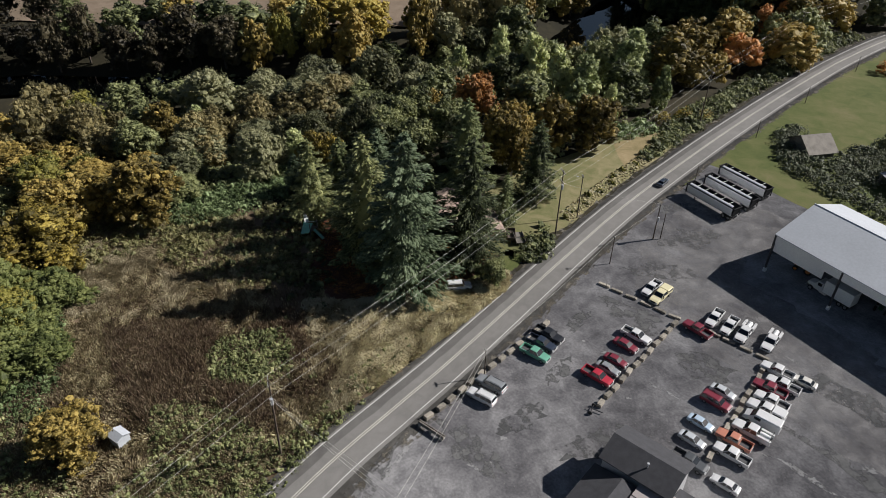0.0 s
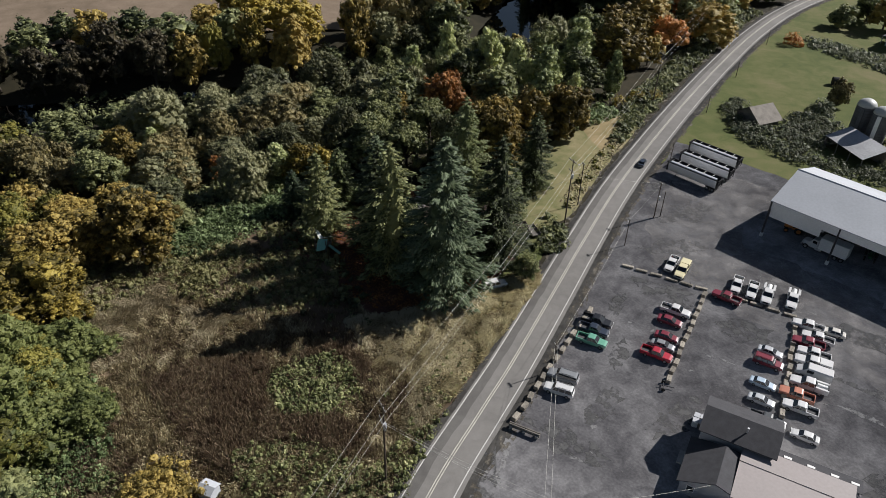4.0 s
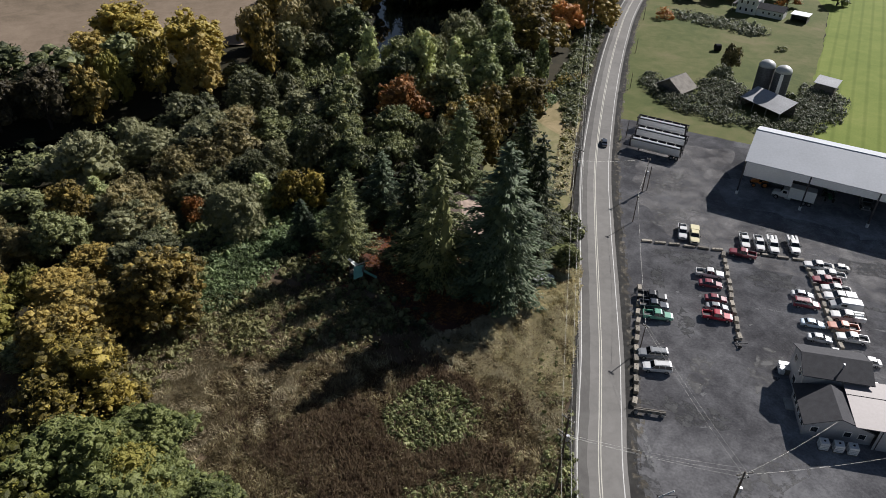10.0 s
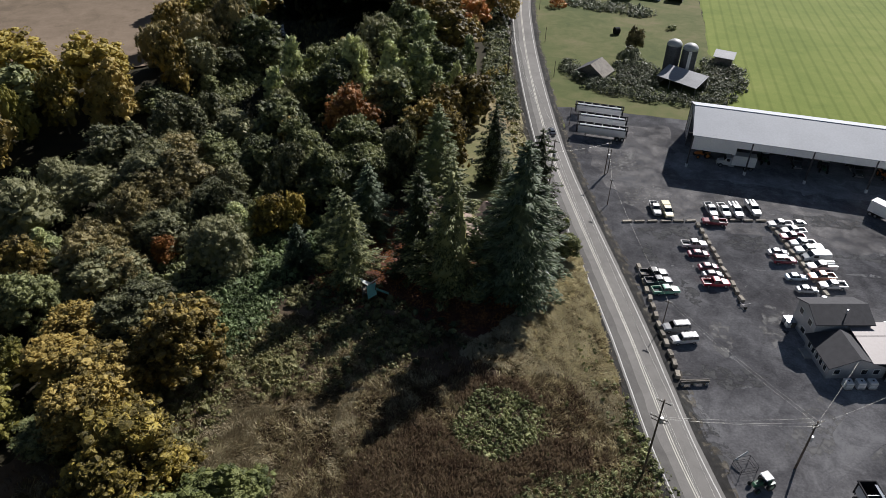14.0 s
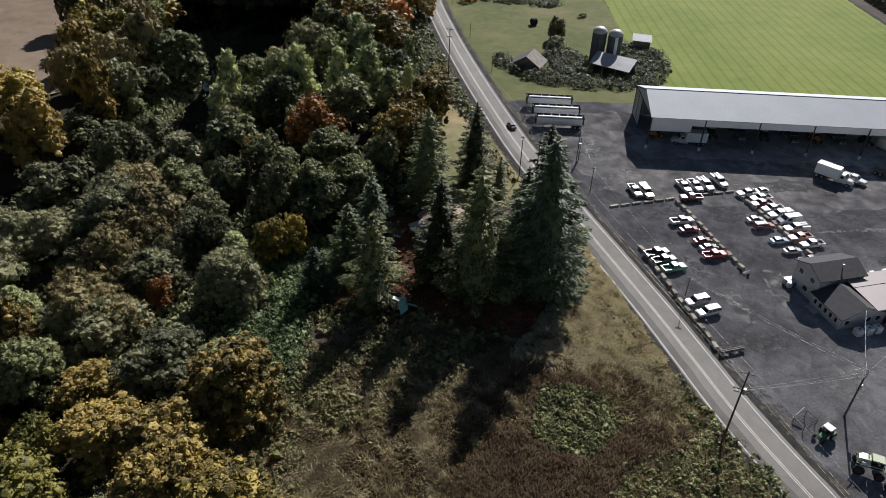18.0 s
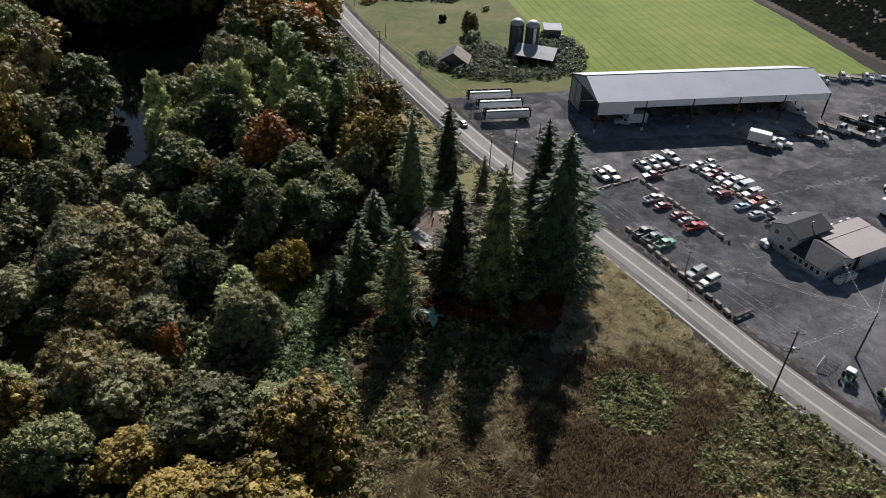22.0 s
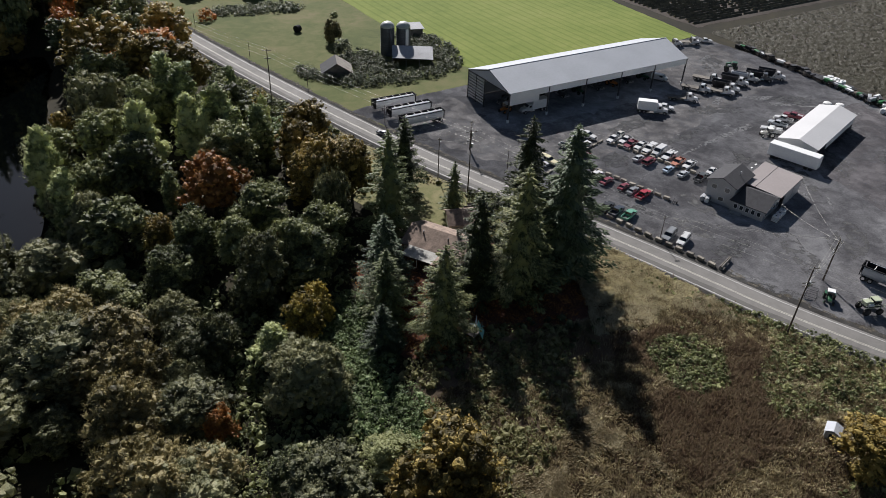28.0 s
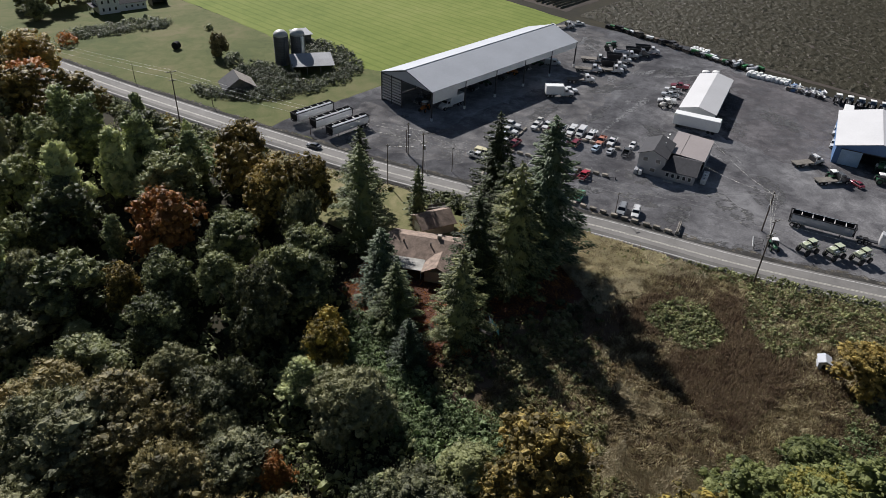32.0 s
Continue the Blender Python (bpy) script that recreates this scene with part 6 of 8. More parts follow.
def make_pickup(bed="open"):
    c = thing("pickup_truck", pose(0, 0, -50), "", "pickup truck")
    part("body", Geo().loft([ring(-0.85, 0.96, 0.42, 1.18, 0.08), ring(1.15, 0.97, 0.4, 1.18, 0.1), ring(2.4, 0.94, 0.42, 1.1, 0.14), ring(2.8, 0.86, 0.5, 1.0, 0.12)]), "paint", c)
    part("glazing", glasshouse(-0.85, 1.25, -0.7, 0.55, 0.9, 0.74, 1.16, 1.76), "glass", c)
    part("roof", Geo().loft([ring(-0.76, 0.7, 1.72, 1.78, 0.02), ring(-0.55, 0.75, 1.73, 1.83, 0.04), ring(0.35, 0.75, 1.73, 1.83, 0.04), ring(0.62, 0.7, 1.72, 1.78, 0.02)]), "paint", c)
    pillars(c, -0.85, 1.25, -0.7, 0.55, 0.9, 0.74, 1.16, 1.76, ((0.2, 0.1),))
    if bed == "open":
        part("bed", Geo().box(-2.8, -0.9, -0.97, -0.86, 0.5, 1.2).box(-2.8, -0.9, 0.86, 0.97, 0.5, 1.2).box(-2.85, -2.75, -0.97, 0.97, 0.5, 1.2).box(-1.0, -0.9, -0.86, 0.86, 0.5, 1.2), "paint", c)
        part("bed_floor", Geo().box(-2.76, -0.98, -0.86, 0.86, 0.5, 0.72), "bedliner", c)
    elif bed == "utility":
        part("service_body", Geo().box(-2.9, -0.92, -1.05, -0.62, 0.55, 1.45, cut=0.03).box(-2.9, -0.92, 0.62, 1.05, 0.55, 1.45, cut=0.03), "paint", c)
        part("bed_floor", Geo().box(-2.9, -0.92, -0.62, 0.62, 0.5, 0.75), "bedliner", c)
        part("tank", Geo().tube((-2.6, 0, 1.15), (-1.1, 0, 1.15), 0.42, n=12), "sheet_white", c)
        part("rack", Geo().tube((-2.7, -0.95, 1.45), (-2.7, -0.95, 2.0), 0.03, n=4).tube((-2.7, 0.95, 1.45), (-2.7, 0.95, 2.0), 0.03, n=4).tube((-2.7, -0.95, 2.0), (-2.7, 0.95, 2.0), 0.03, n=4), "steel_dark", c)
    else:
        part("canopy", Geo().loft([ring(-2.85, 0.95, 0.5, 1.62, 0.1), ring(-2.7, 0.97, 0.5, 1.78, 0.14), ring(-0.9, 0.97, 0.5, 1.8, 0.14)]), "paint", c)
        for s in (-1, 1):
            part("canopy_window", Geo().box(-2.5, -1.1, s * 0.975 - 0.01, s * 0.975 + 0.01, 1.25, 1.62), "glass", c)
    for x in (-1.75, 1.8):
        for y in (-0.86, 0.86):
            wheel(c, x, y, 0.39, 0.26)
    for s in (-1, 1):
        part("wing_mirror", Geo().box(0.95, 1.1, s * 1.08 - 0.1, s * 1.08 + 0.1, 1.2, 1.42), "black", c)
    finish(c, 5.62, 0.92, 0.84, 0.55)
    return c


def make_van():
    c = thing("van", pose(0, 0, -50), "", "van")
    part("body", Geo().loft([ring(-2.7, 0.95, 0.5, 2.0, 0.12), ring(-2.55, 1.0, 0.42, 2.1, 0.16), ring(1.0, 1.0, 0.4, 2.12, 0.18), ring(1.6, 0.98, 0.4, 1.5, 0.16), ring(2.6, 0.9, 0.46, 1.05, 0.14)]), "paint", c)
    part("windscreen", Geo().add([(1.08, -0.8, 2.02), (1.08, 0.8, 2.02), (1.72, 0.84, 1.42), (1.72, -0.84, 1.42), (1.1, -0.8, 2.06), (1.1, 0.8, 2.06), (1.76, 0.84, 1.46), (1.76, -0.84, 1.46)], [(0, 1, 2, 3), (4, 7, 6, 5), (0, 4, 5, 1), (1, 5, 6, 2), (2, 6, 7, 3), (3, 7, 4, 0)]), "glass", c)
    for s in (-1, 1):
        part("side_window", Geo().box(0.1, 1.1, s * 1.0 - 0.012, s * 1.0 + 0.012, 1.35, 1.9), "glass", c)
    for x in (-1.7, 1.7):
        for y in (-0.88, 0.88):
            wheel(c, x, y, 0.36)
    finish(c, 5.3, 0.94, 0.8, 0.5)
    return c


def make_truck(body):
    """A medium lorry: cab in front, and a body of its own sort behind."""
    c = thing("lorry", pose(0, 0, -50), "", "truck")
    part("chassis", Geo().box(-5.2, 3.2, -0.45, 0.45, 0.65, 0.95), "steel_dark", c)
    part("bonnet", Geo().loft([ring(2.0, 0.95, 0.7, 1.75, 0.12), ring(3.3, 0.85, 0.75, 1.6, 0.16), ring(3.6, 0.7, 0.8, 1.4, 0.14)]), "paint", c)
    part("cab", Geo().loft([ring(0.5, 1.1, 0.75, 2.65, 0.1), ring(1.6, 1.12, 0.75, 2.7, 0.14), ring(2.05, 1.08, 0.75, 2.0, 0.14)]), "paint", c)
    part("windscreen", Geo().add([(1.68, -0.95, 2.6), (1.68, 0.95, 2.6), (2.1, 0.95, 1.98), (2.1, -0.95, 1.98), (1.72, -0.95, 2.62), (1.72, 0.95, 2.62), (2.14, 0.95, 2.0), (2.14, -0.95, 2.0)], [(0, 1, 2, 3), (4, 7, 6, 5), (0, 4, 5, 1), (1, 5, 6, 2), (2, 6, 7, 3), (3, 7, 4, 0)]), "glass", c)
    for s in (-1, 1):
        part("side_window", Geo().box(0.75, 1.55, s * 1.12 - 0.012, s * 1.12 + 0.012, 1.8, 2.45), "glass", c)
        part("exhaust", Geo().tube((0.4, s * 1.0, 0.9), (0.4, s * 1.0, 3.1), 0.08, n=8), "chrome", c)
        part("fuel_tank", Geo().tube((-0.4, s * 0.95, 0.75), (0.9, s * 0.95, 0.75), 0.3, n=10), "chrome", c)
    if body == "box":
        part("box", Geo().box(-5.2, 0.3, -1.22, 1.22, 1.05, 3.7, cut=0.05), "sheet_white", c)
    elif body == "flat":
        part("deck", Geo().box(-5.4, 0.2, -1.22, 1.22, 1.0, 1.18), "wood_grey", c)
        part("headboard", Geo().box(0.12, 0.22, -1.2, 1.2, 1.18, 2.4), "steel_dark", c)
    elif body == "tank":
        part("tank", Geo().loft([[(x, 1.1 * k * math.cos(a), 1.95 + 0.85 * k * math.sin(a)) for a in (2 * math.pi * i / 16 for i in range(16))] for x, k in ((-5.2, 0.75), (-5.0, 1), (0.0, 1), (0.2, 0.75))]), "steel_grey", c)
        part("walkway", Geo().box(-4.6, -0.4, -0.35, 0.35, 2.8, 2.88), "steel_dark", c)
    elif body == "unit":
        part("fifth_wheel", Geo().tube((-3.4, 0, 1.0), (-3.4, 0, 1.15), 0.55, n=14), "black", c)
        part("sleeper", Geo().box(-0.9, 0.5, -1.15, 1.15, 0.95, 3.0, cut=0.08), "paint", c)
        part("roof_fairing", Geo().loft([ring(-0.85, 1.0, 2.95, 3.55, 0.1), ring(0.4, 0.95, 2.8, 3.2, 0.1), ring(1.2, 0.8, 2.6, 2.8, 0.06)]), "paint", c)
    else:
        part("hopper", Geo().add([(-5.2, -1.2, 2.9), (0.2, -1.2, 2.9), (0.2, 1.2, 2.9), (-5.2, 1.2, 2.9), (-4.6, -0.6, 1.0), (-0.4, -0.6, 1.0), (-0.4, 0.6, 1.0), (-4.6, 0.6, 1.0)], [(4, 7, 6, 5), (0, 1, 5, 4), (1, 2, 6, 5), (2, 3, 7, 6), (3, 0, 4, 7)]), "steel_dark", c)
        part("rim", Geo().box(-5.25, 0.25, -1.26, -1.16, 2.8, 3.0).box(-5.25, 0.25, 1.16, 1.26, 2.8, 3.0).box(-5.25, -5.15, -1.2, 1.2, 2.8, 3.0).box(0.15, 0.25, -1.2, 1.2, 2.8, 3.0), "steel_dark", c)
        part("load", Geo().box(-4.9, -0.1, -0.95, 0.95, 2.2, 2.4), "black", c)
    for x in (2.7,):
        for y in (-0.98, 0.98):
            wheel(c, x, y, 0.5, 0.3)
    for x in (-3.2, -4.4):
        for y in (-0.9, 0.9):
            wheel(c, x, y, 0.5, 0.5)
    for s in (-1, 1):
        part("headlight", Geo().box(3.52, 3.62, s * 0.62 - 0.12, s * 0.62 + 0.12, 0.95, 1.15), "lamp", c)
    part("bumper", Geo().box(3.55, 3.75, -1.05, 1.05, 0.5, 0.8, cut=0.05), "chrome", c)
    return c


def make_hopper_trailer():
    """A long open grain trailer: bulging sheet sides, black ends and rims, a dark inside under thin bows."""
    c = thing("hopper_trailer", pose(0, 0, -50), "", "trailer")
    L = 6.6
    side = [(0.55, 0.75), (0.95, 1.05), (1.22, 1.6), (1.29, 2.2), (1.29, 2.8), (1.22, 3.12)]
    for s in (-1, 1):
        out = [(s * y, z) for y, z in side]
        inn = [(s * (y - 0.06), z) for y, z in side[::-1]]
        ring_ = out + inn
        part("side_sheet", Geo().loft([[(x, y, z) for y, z in ring_] for x in (-L + 0.45, -L / 3, L / 3, L - 0.45)]), "paint", c, "smooth bulging sheet side")
        part("inner_sheet", Geo().add([(-L + 0.45, s * 1.12, 3.1), (L - 0.45, s * 1.12, 3.1), (L - 0.45, s * 0.4, 1.2), (-L + 0.45, s * 0.4, 1.2), (-L + 0.45, s * 1.09, 3.1), (L - 0.45, s * 1.09, 3.1), (L - 0.45, s * 0.37, 1.2), (-L + 0.45, s * 0.37, 1.2)], [(0, 1, 2, 3), (4, 7, 6, 5), (0, 4, 5, 1), (3, 2, 6, 7)]), "black", c, "dark inside of the hopper")
        part("top_rail", Geo().box(-L, L, s * 1.2 - 0.12, s * 1.2 + 0.12, 3.1, 3.3, cut=0.03), "black", c, "black top rail")
        part("landing_leg", Geo().tube((L - 2.6, s * 0.8, 0.02), (L - 2.6, s * 0.8, 1.4), 0.08, n=6), "steel_dark", c)
    part("hopper_floor", Geo().box(-L + 0.5, L - 0.5, -0.42, 0.42, 1.15, 1.22), "black", c)
    for s in (-1, 1):
        part("end_slope", Geo().add([(s * (L - 0.05), -1.2, 3.2), (s * (L - 0.05), 1.2, 3.2), (s * (L - 0.5), 1.2, 1.1), (s * (L - 0.5), -1.2, 1.1), (s * L, -1.2, 3.2), (s * L, 1.2, 3.2), (s * (L - 0.45), 1.2, 1.1), (s * (L - 0.45), -1.2, 1.1)], [(0, 1, 2, 3), (4, 7, 6, 5), (0, 4, 5, 1), (1, 5, 6, 2), (2, 6, 7, 3), (3, 7, 4, 0)]), "black", c, "black sloping end sheet")
        part("end_rail", Geo().box(s * L - 0.1, s * L + 0.1, -1.3, 1.3, 3.08, 3.32, cut=0.03), "black", c)
        for y in (-1.1, 1.1):
            part("end_post", Geo().box(s * (L - 0.12) - 0.08, s * (L - 0.12) + 0.08, y - 0.08, y + 0.08, 1.0, 3.1), "black", c)
    lid = [(1.34, 1.9), (1.36, 2.75), (1.26, 3.12), (0.95, 3.4), (0.55, 3.5), (0.55, 3.44), (0.92, 3.34), (1.2, 3.08), (1.3, 2.74), (1.3, 1.9)]
    part("rolled_cover", Geo().loft([[(x, y, z) for y, z in lid] for x in (-L + 0.7, 0, L - 0.7)]), "paint", c, "smooth rolled cover along one side")
    for k in range(5):
        x = -L + 2.2 + k * 2.2
        part("bow", Geo().box(x - 0.06, x + 0.06, -1.15, 1.15, 3.22, 3.3), "trim_white", c, "pale roof bow")
    for x in (-L + 1.0, -L + 2.3):
        for y in (-1.0, 1.0):
            wheel(c, x, y, 0.52, 0.5)
    part("bogie_frame", Geo().box(-L + 0.3, -L + 3.2, -0.5, 0.5, 0.6, 0.9), "steel_dark", c)
    part("coupling_plate", Geo().box(L - 2.2, L, -0.5, 0.5, 0.95, 1.1), "steel_dark", c)
    return c


def make_tractor():
    c = thing("tractor", pose(0, 0, -50), "", "tractor")
    part("bonnet", Geo().loft([ring(0.2, 0.45, 0.9, 1.65, 0.1), ring(1.7, 0.42, 0.9, 1.55, 0.12), ring(2.0, 0.36, 0.95, 1.4, 0.12)]), "paint", c)
    part("cab_glazing", glasshouse(-1.2, 0.3, -1.05, 0.15, 0.75, 0.7, 1.3, 2.45), "glass", c)
    part("cab_roof", Geo().box(-1.25, 0.35, -0.85, 0.85, 2.45, 2.65, cut=0.06), "trim_white", c, "white cab roof")
    part("seat_base", Geo().box(-1.4, 0.3, -0.6, 0.6, 0.75, 1.3), "paint", c)
    for s in (-1, 1):
        part("mudguard", Geo().box(-1.6, -0.2, s * 0.95 - 0.2, s * 0.95 + 0.2, 1.55, 1.66), "paint", c)
        wheel(c, -0.95, s * 1.0, 0.8, 0.45, "paint")
        wheel(c, 1.45, s * 0.9, 0.5, 0.32, "paint")
    part("exhaust", Geo().tube((0.9, 0.2, 1.6), (0.9, 0.2, 2.6), 0.05, n=6), "steel_dark", c)
    return c


def make_harvester():
    """A tall high-clearance machine: long wheel legs, narrow body, glazed cab in front, folded arms behind."""
    c = thing("harvester", pose(0, 0, -50), "", "harvester")
    for x, r in ((-1.5, 0.85), (1.4, 0.75)):
        for s in (-1, 1):
            wheel(c, x, s * 1.25, r, 0.36, "steel_dark")
            part("leg", Geo().box(x - 0.1, x + 0.1, s * 1.0 - 0.09, s * 1.0 + 0.09, 0.8, 2.0, cut=0.02), "paint", c)
    part("frame", Geo().box(-2.1, 2.0, -1.0, -0.82, 1.75, 2.0).box(-2.1, 2.0, 0.82, 1.0, 1.75, 2.0).box(-2.1, -1.9, -0.85, 0.85, 1.75, 2.0).box(1.8, 2.0, -0.85, 0.85, 1.75, 2.0), "steel_dark", c)
    part("engine_hood", Geo().loft([ring(-2.0, 0.6, 1.95, 2.75, 0.1), ring(-0.9, 0.7, 1.95, 2.95, 0.14), ring(-0.35, 0.7, 1.95, 2.95, 0.14)]), "paint", c)
    part("cab_glazing", glasshouse(-0.2, 1.5, -0.1, 1.3, 0.78, 0.74, 2.0, 3.15), "glass", c)
    part("cab_roof", Geo().box(-0.3, 1.5, -0.86, 0.86, 3.15, 3.36, cut=0.08), "paint", c)
    part("spray_tank", Geo().tube((-1.5, -0.95, 2.3), (-0.4, -0.95, 2.3), 0.3, n=10).tube((-1.5, 0.95, 2.3), (-0.4, 0.95, 2.3), 0.3, n=10), "trim_white", c, "pale side tanks")
    for s in (-1, 1):
        part("folded_arm", Geo().tube((-2.2, s * 1.1, 2.2), (1.9, s * 1.35, 2.7), 0.07, n=5).tube((-2.2, s * 1.1, 1.6), (1.9, s * 1.35, 2.2), 0.05, n=5), "paint", c, "long folded side arm")
    part("ladder", Geo().tube((1.7, 0.95, 0.5), (1.4, 0.95, 2.0), 0.03, n=4).tube((2.0, 0.95, 0.5), (1.7, 0.95, 2.0), 0.03, n=4), "steel_dark", c)
    part("exhaust", Geo().tube((-0.7, 0.45, 2.9), (-0.7, 0.45, 3.5), 0.06, n=6), "steel_dark", c)
    return c


MODELS = {"sedan": make_sedan(), "suv": make_suv(), "pickup": make_pickup(), "utility": make_pickup("utility"), "canopy": make_pickup("canopy"), "van": make_van(), "box": make_truck("box"), "flat": make_truck("flat"), "tank": make_truck("tank"), "unit": make_truck("unit"), "hopper": make_truck("hopper"), "htrailer": make_hopper_trailer(), "tractor": make_tractor(), "harvester": make_harvester()}
COLOURS = {"white": (0.64, 0.64, 0.635), "black": (0.02, 0.021, 0.024), "navy": (0.03, 0.04, 0.06), "green": (0.15, 0.38, 0.27), "red": (0.42, 0.03, 0.05), "maroon": (0.2, 0.03, 0.045), "silver": (0.48, 0.5, 0.52), "blue": (0.42, 0.52, 0.62), "orange": (0.5, 0.21, 0.14), "cream": (0.72, 0.66, 0.42),
           "grey": (0.24, 0.25, 0.26), "beige": (0.62, 0.6, 0.55), "sage": (0.5, 0.54, 0.38), "darkgreen": (0.04, 0.07, 0.06), "trailer": (0.72, 0.73, 0.74), "slate": (0.3, 0.33, 0.37), "machine": (0.03, 0.11, 0.05), "tangerine": (0.6, 0.2, 0.04), "dark": (0.08, 0.085, 0.09)}
SAY = {"sedan": "sedan car", "suv": "estate utility car", "pickup": "pickup truck with open bed", "utility": "service pickup with side lockers", "canopy": "pickup truck with bed canopy", "van": "panel van", "box": "box lorry", "flat": "flatbed lorry", "tank": "tank lorry", "unit": "short tractor unit", "hopper": "lorry with dark open hopper", "htrailer": "open-topped hopper trailer", "tractor": "farm tractor with cab", "harvester": "tall glazed-cab sprayer"}
used = set()


def park(model, colour, x, y, heading, where, group="", scale=1.0):
    src = MODELS[model]
    m = pose(x, y, 0.014, 0, 0, heading) @ Matrix.Scale(scale * {"sedan": 0.92, "pickup": 0.96, "suv": 0.95}.get(model, 1.0), 4)
    if model in used:
        ob = copy_thing(src, m)
    else:
        used.add(model)
        ob = src
        ob.matrix_basis = m
    for o in ob.children_recursive:
        if o.data and o.data.materials and o.data.materials[0].name == "car_paint":
            o.color = (*COLOURS[colour], 1)
    plain = {"cream": "pale yellow", "darkgreen": "dark green", "trailer": "white", "slate": "slate grey", "machine": "green", "tangerine": "orange", "dark": "dark grey", "navy": "dark blue", "sage": "pale green"}.get(colour, colour)
    tagged(ob, f"{plain} {SAY[model]} {where}", group=group or "vehicles in the yard")
    return ob


BAR = "parked by the concrete blocks"
for model, colour, x, y, h in [
        ("pickup", "black", -5.2, 28.3, 20), ("pickup", "navy", -4.2, 26.0, 20), ("pickup", "green", -2.8, 23.5, 20), ("suv", "grey", -0.9, 13.2, 202), ("suv", "white", 0.5, 10.4, 203),
        ("pickup", "white", 2.7, 41.2, 16), ("sedan", "maroon", 3.5, 38.0, 16), ("sedan", "maroon", 5.3, 34.0, 18), ("sedan", "grey", 6.0, 31.6, 18), ("pickup", "red", 6.5, 28.8, 16),
        ("pickup", "maroon", 7.1, 51.6, 188), ("sedan", "silver", 19.3, 43.6, 14), ("suv", "maroon", 20.2, 40.8, 14), ("sedan", "blue", 21.8, 35.6, 14), ("sedan", "silver", 23.3, 32.0, 14),
        ("pickup", "white", 20.9, 54.9, 196), ("pickup", "white", 23.4, 52.9, 196), ("pickup", "maroon", 22.8, 50.4, 197), ("pickup", "white", 24.6, 48.4, 196), ("canopy", "white", 25.4, 46.0, 197), ("van", "white", 26.5, 43.6, 197), ("utility", "white", 27.0, 40.6, 196), ("pickup", "orange", 26.6, 37.1, 197), ("pickup", "white", 28.2, 34.7, 196), ("sedan", "white", 31.0, 29.9, 196), ("pickup", "dark", 25.8, 28.6, 16), ("sedan", "beige", 24.6, 56.6, 197)]:
    park(model, colour, x, y, h, BAR)
for model, colour, x, y, h in [("pickup", "white", -5.4, 53.3, -76), ("canopy", "cream", -2.9, 53.0, -76), ("pickup", "white", 6.6, 56.6, -73), ("pickup", "white", 9.4, 57.2, -73), ("utility", "white", 12.0, 57.9, -73), ("utility", "white", 15.8, 60.0, -73)]:
    park(model, colour, x, y, h, "parked by low concrete blocks")
park("suv", "white", -24.5, 22.6, 65, "parked on the verge under the conifers", "cars beside the house")
for k, (x, y, h) in enumerate(((-22.0, 100.4, 0), (-20.6, 93.7, 0), (-20.2, 87.2, 0))):
    park("htrailer", "trailer", x, y, h + 180, "parked at the yard's edge", "hopper trailers")
for model, colour, x, y, h in [("box", "white", 45.2, 64.0, -42), ("utility", "white", 49.6, 64.6, -46), ("flat", "white", 60.5, 66.6, -45), ("flat", "white", 75.6, 65.4, -58), ("flat", "silver", 70.5, 70.5, -58), ("hopper", "white", 79.5, 66.6, -58), ("hopper", "white", 86.5, 69.0, -58), ("tank", "silver", 92.6, 70.0, -57), ("hopper", "dark", 97.6, 68.2, -56), ("hopper", "white", 102.8, 67.4, -55), ("harvester", "machine", 95.0, 78.5, -50), ("flat", "white", 80.5, 75.0, -58), ("flat", "white", 96.0, 106.5, -28), ("flat", "white", 103.5, 105.0, -28), ("pickup", "white", 111.0, 104.3, -30), ("van", "white", 89.0, 105.5, -60)]:
    park(model, colour, x, y, h, "standing in the open yard", "lorries in the yard")
for model, colour, x, y, h in [("pickup", "white", 76.0, 43.0, 110), ("utility", "maroon", 80.5, 43.0, 110), ("pickup", "silver", 71.5, 41.5, 110), ("tractor", "beige", 62.5, 38.0, 150), ("utility", "white", 66.0, 39.5, 120)]:
    park(model, colour, x, y, h, "beside the white store", "vehicles beside the store")
for model, colour, x, y, h in [("utility", "white", 84.0, -5.0, 190), ("pickup", "black", 79.5, -6.4, 190), ("pickup", "white", 74.5, -7.5, 190), ("flat", "white", 57.5, -7.4, -30), ("tractor", "machine", 53.5, -14.8, -40), ("flat", "dark", 52.0, -15.6, -36), ("sedan", "maroon", 54.8, -20.0, 60), ("tractor", "machine", 61.0, -24.0, -60), ("harvester", "machine", 67.0, -21.5, 10)]:
    park(model, colour, x, y, h, "beside the blue workshop", "vehicles beside the blue workshop")
for x, y in ((14.6, -23.0), (17.0, -27.7), (19.6, -32.2)):
    park("harvester", "sage", x, y, -22, "parked in a row by the road", "harvesters by the road", 0.92)
ht = park("htrailer", "slate", 25.4, -21.6, 106 + 180, "coupled to a white tractor unit", "hopper trailers", 1.02)
park("unit", "white", 29.0, -33.6, -74, "coupled to the long hopper trailer", "lorries in the yard")
park("tractor", "machine", 10.6, -17.3, 215, "beside the power pole", "machines by the road", 0.85)
for i in range(7):
    park("tractor", "dark", 108.6 + 0.9 * i, 3.4 - 3.1 * i, 200, "in a row beside the nursery", "tractors beside the nursery", 1.05)
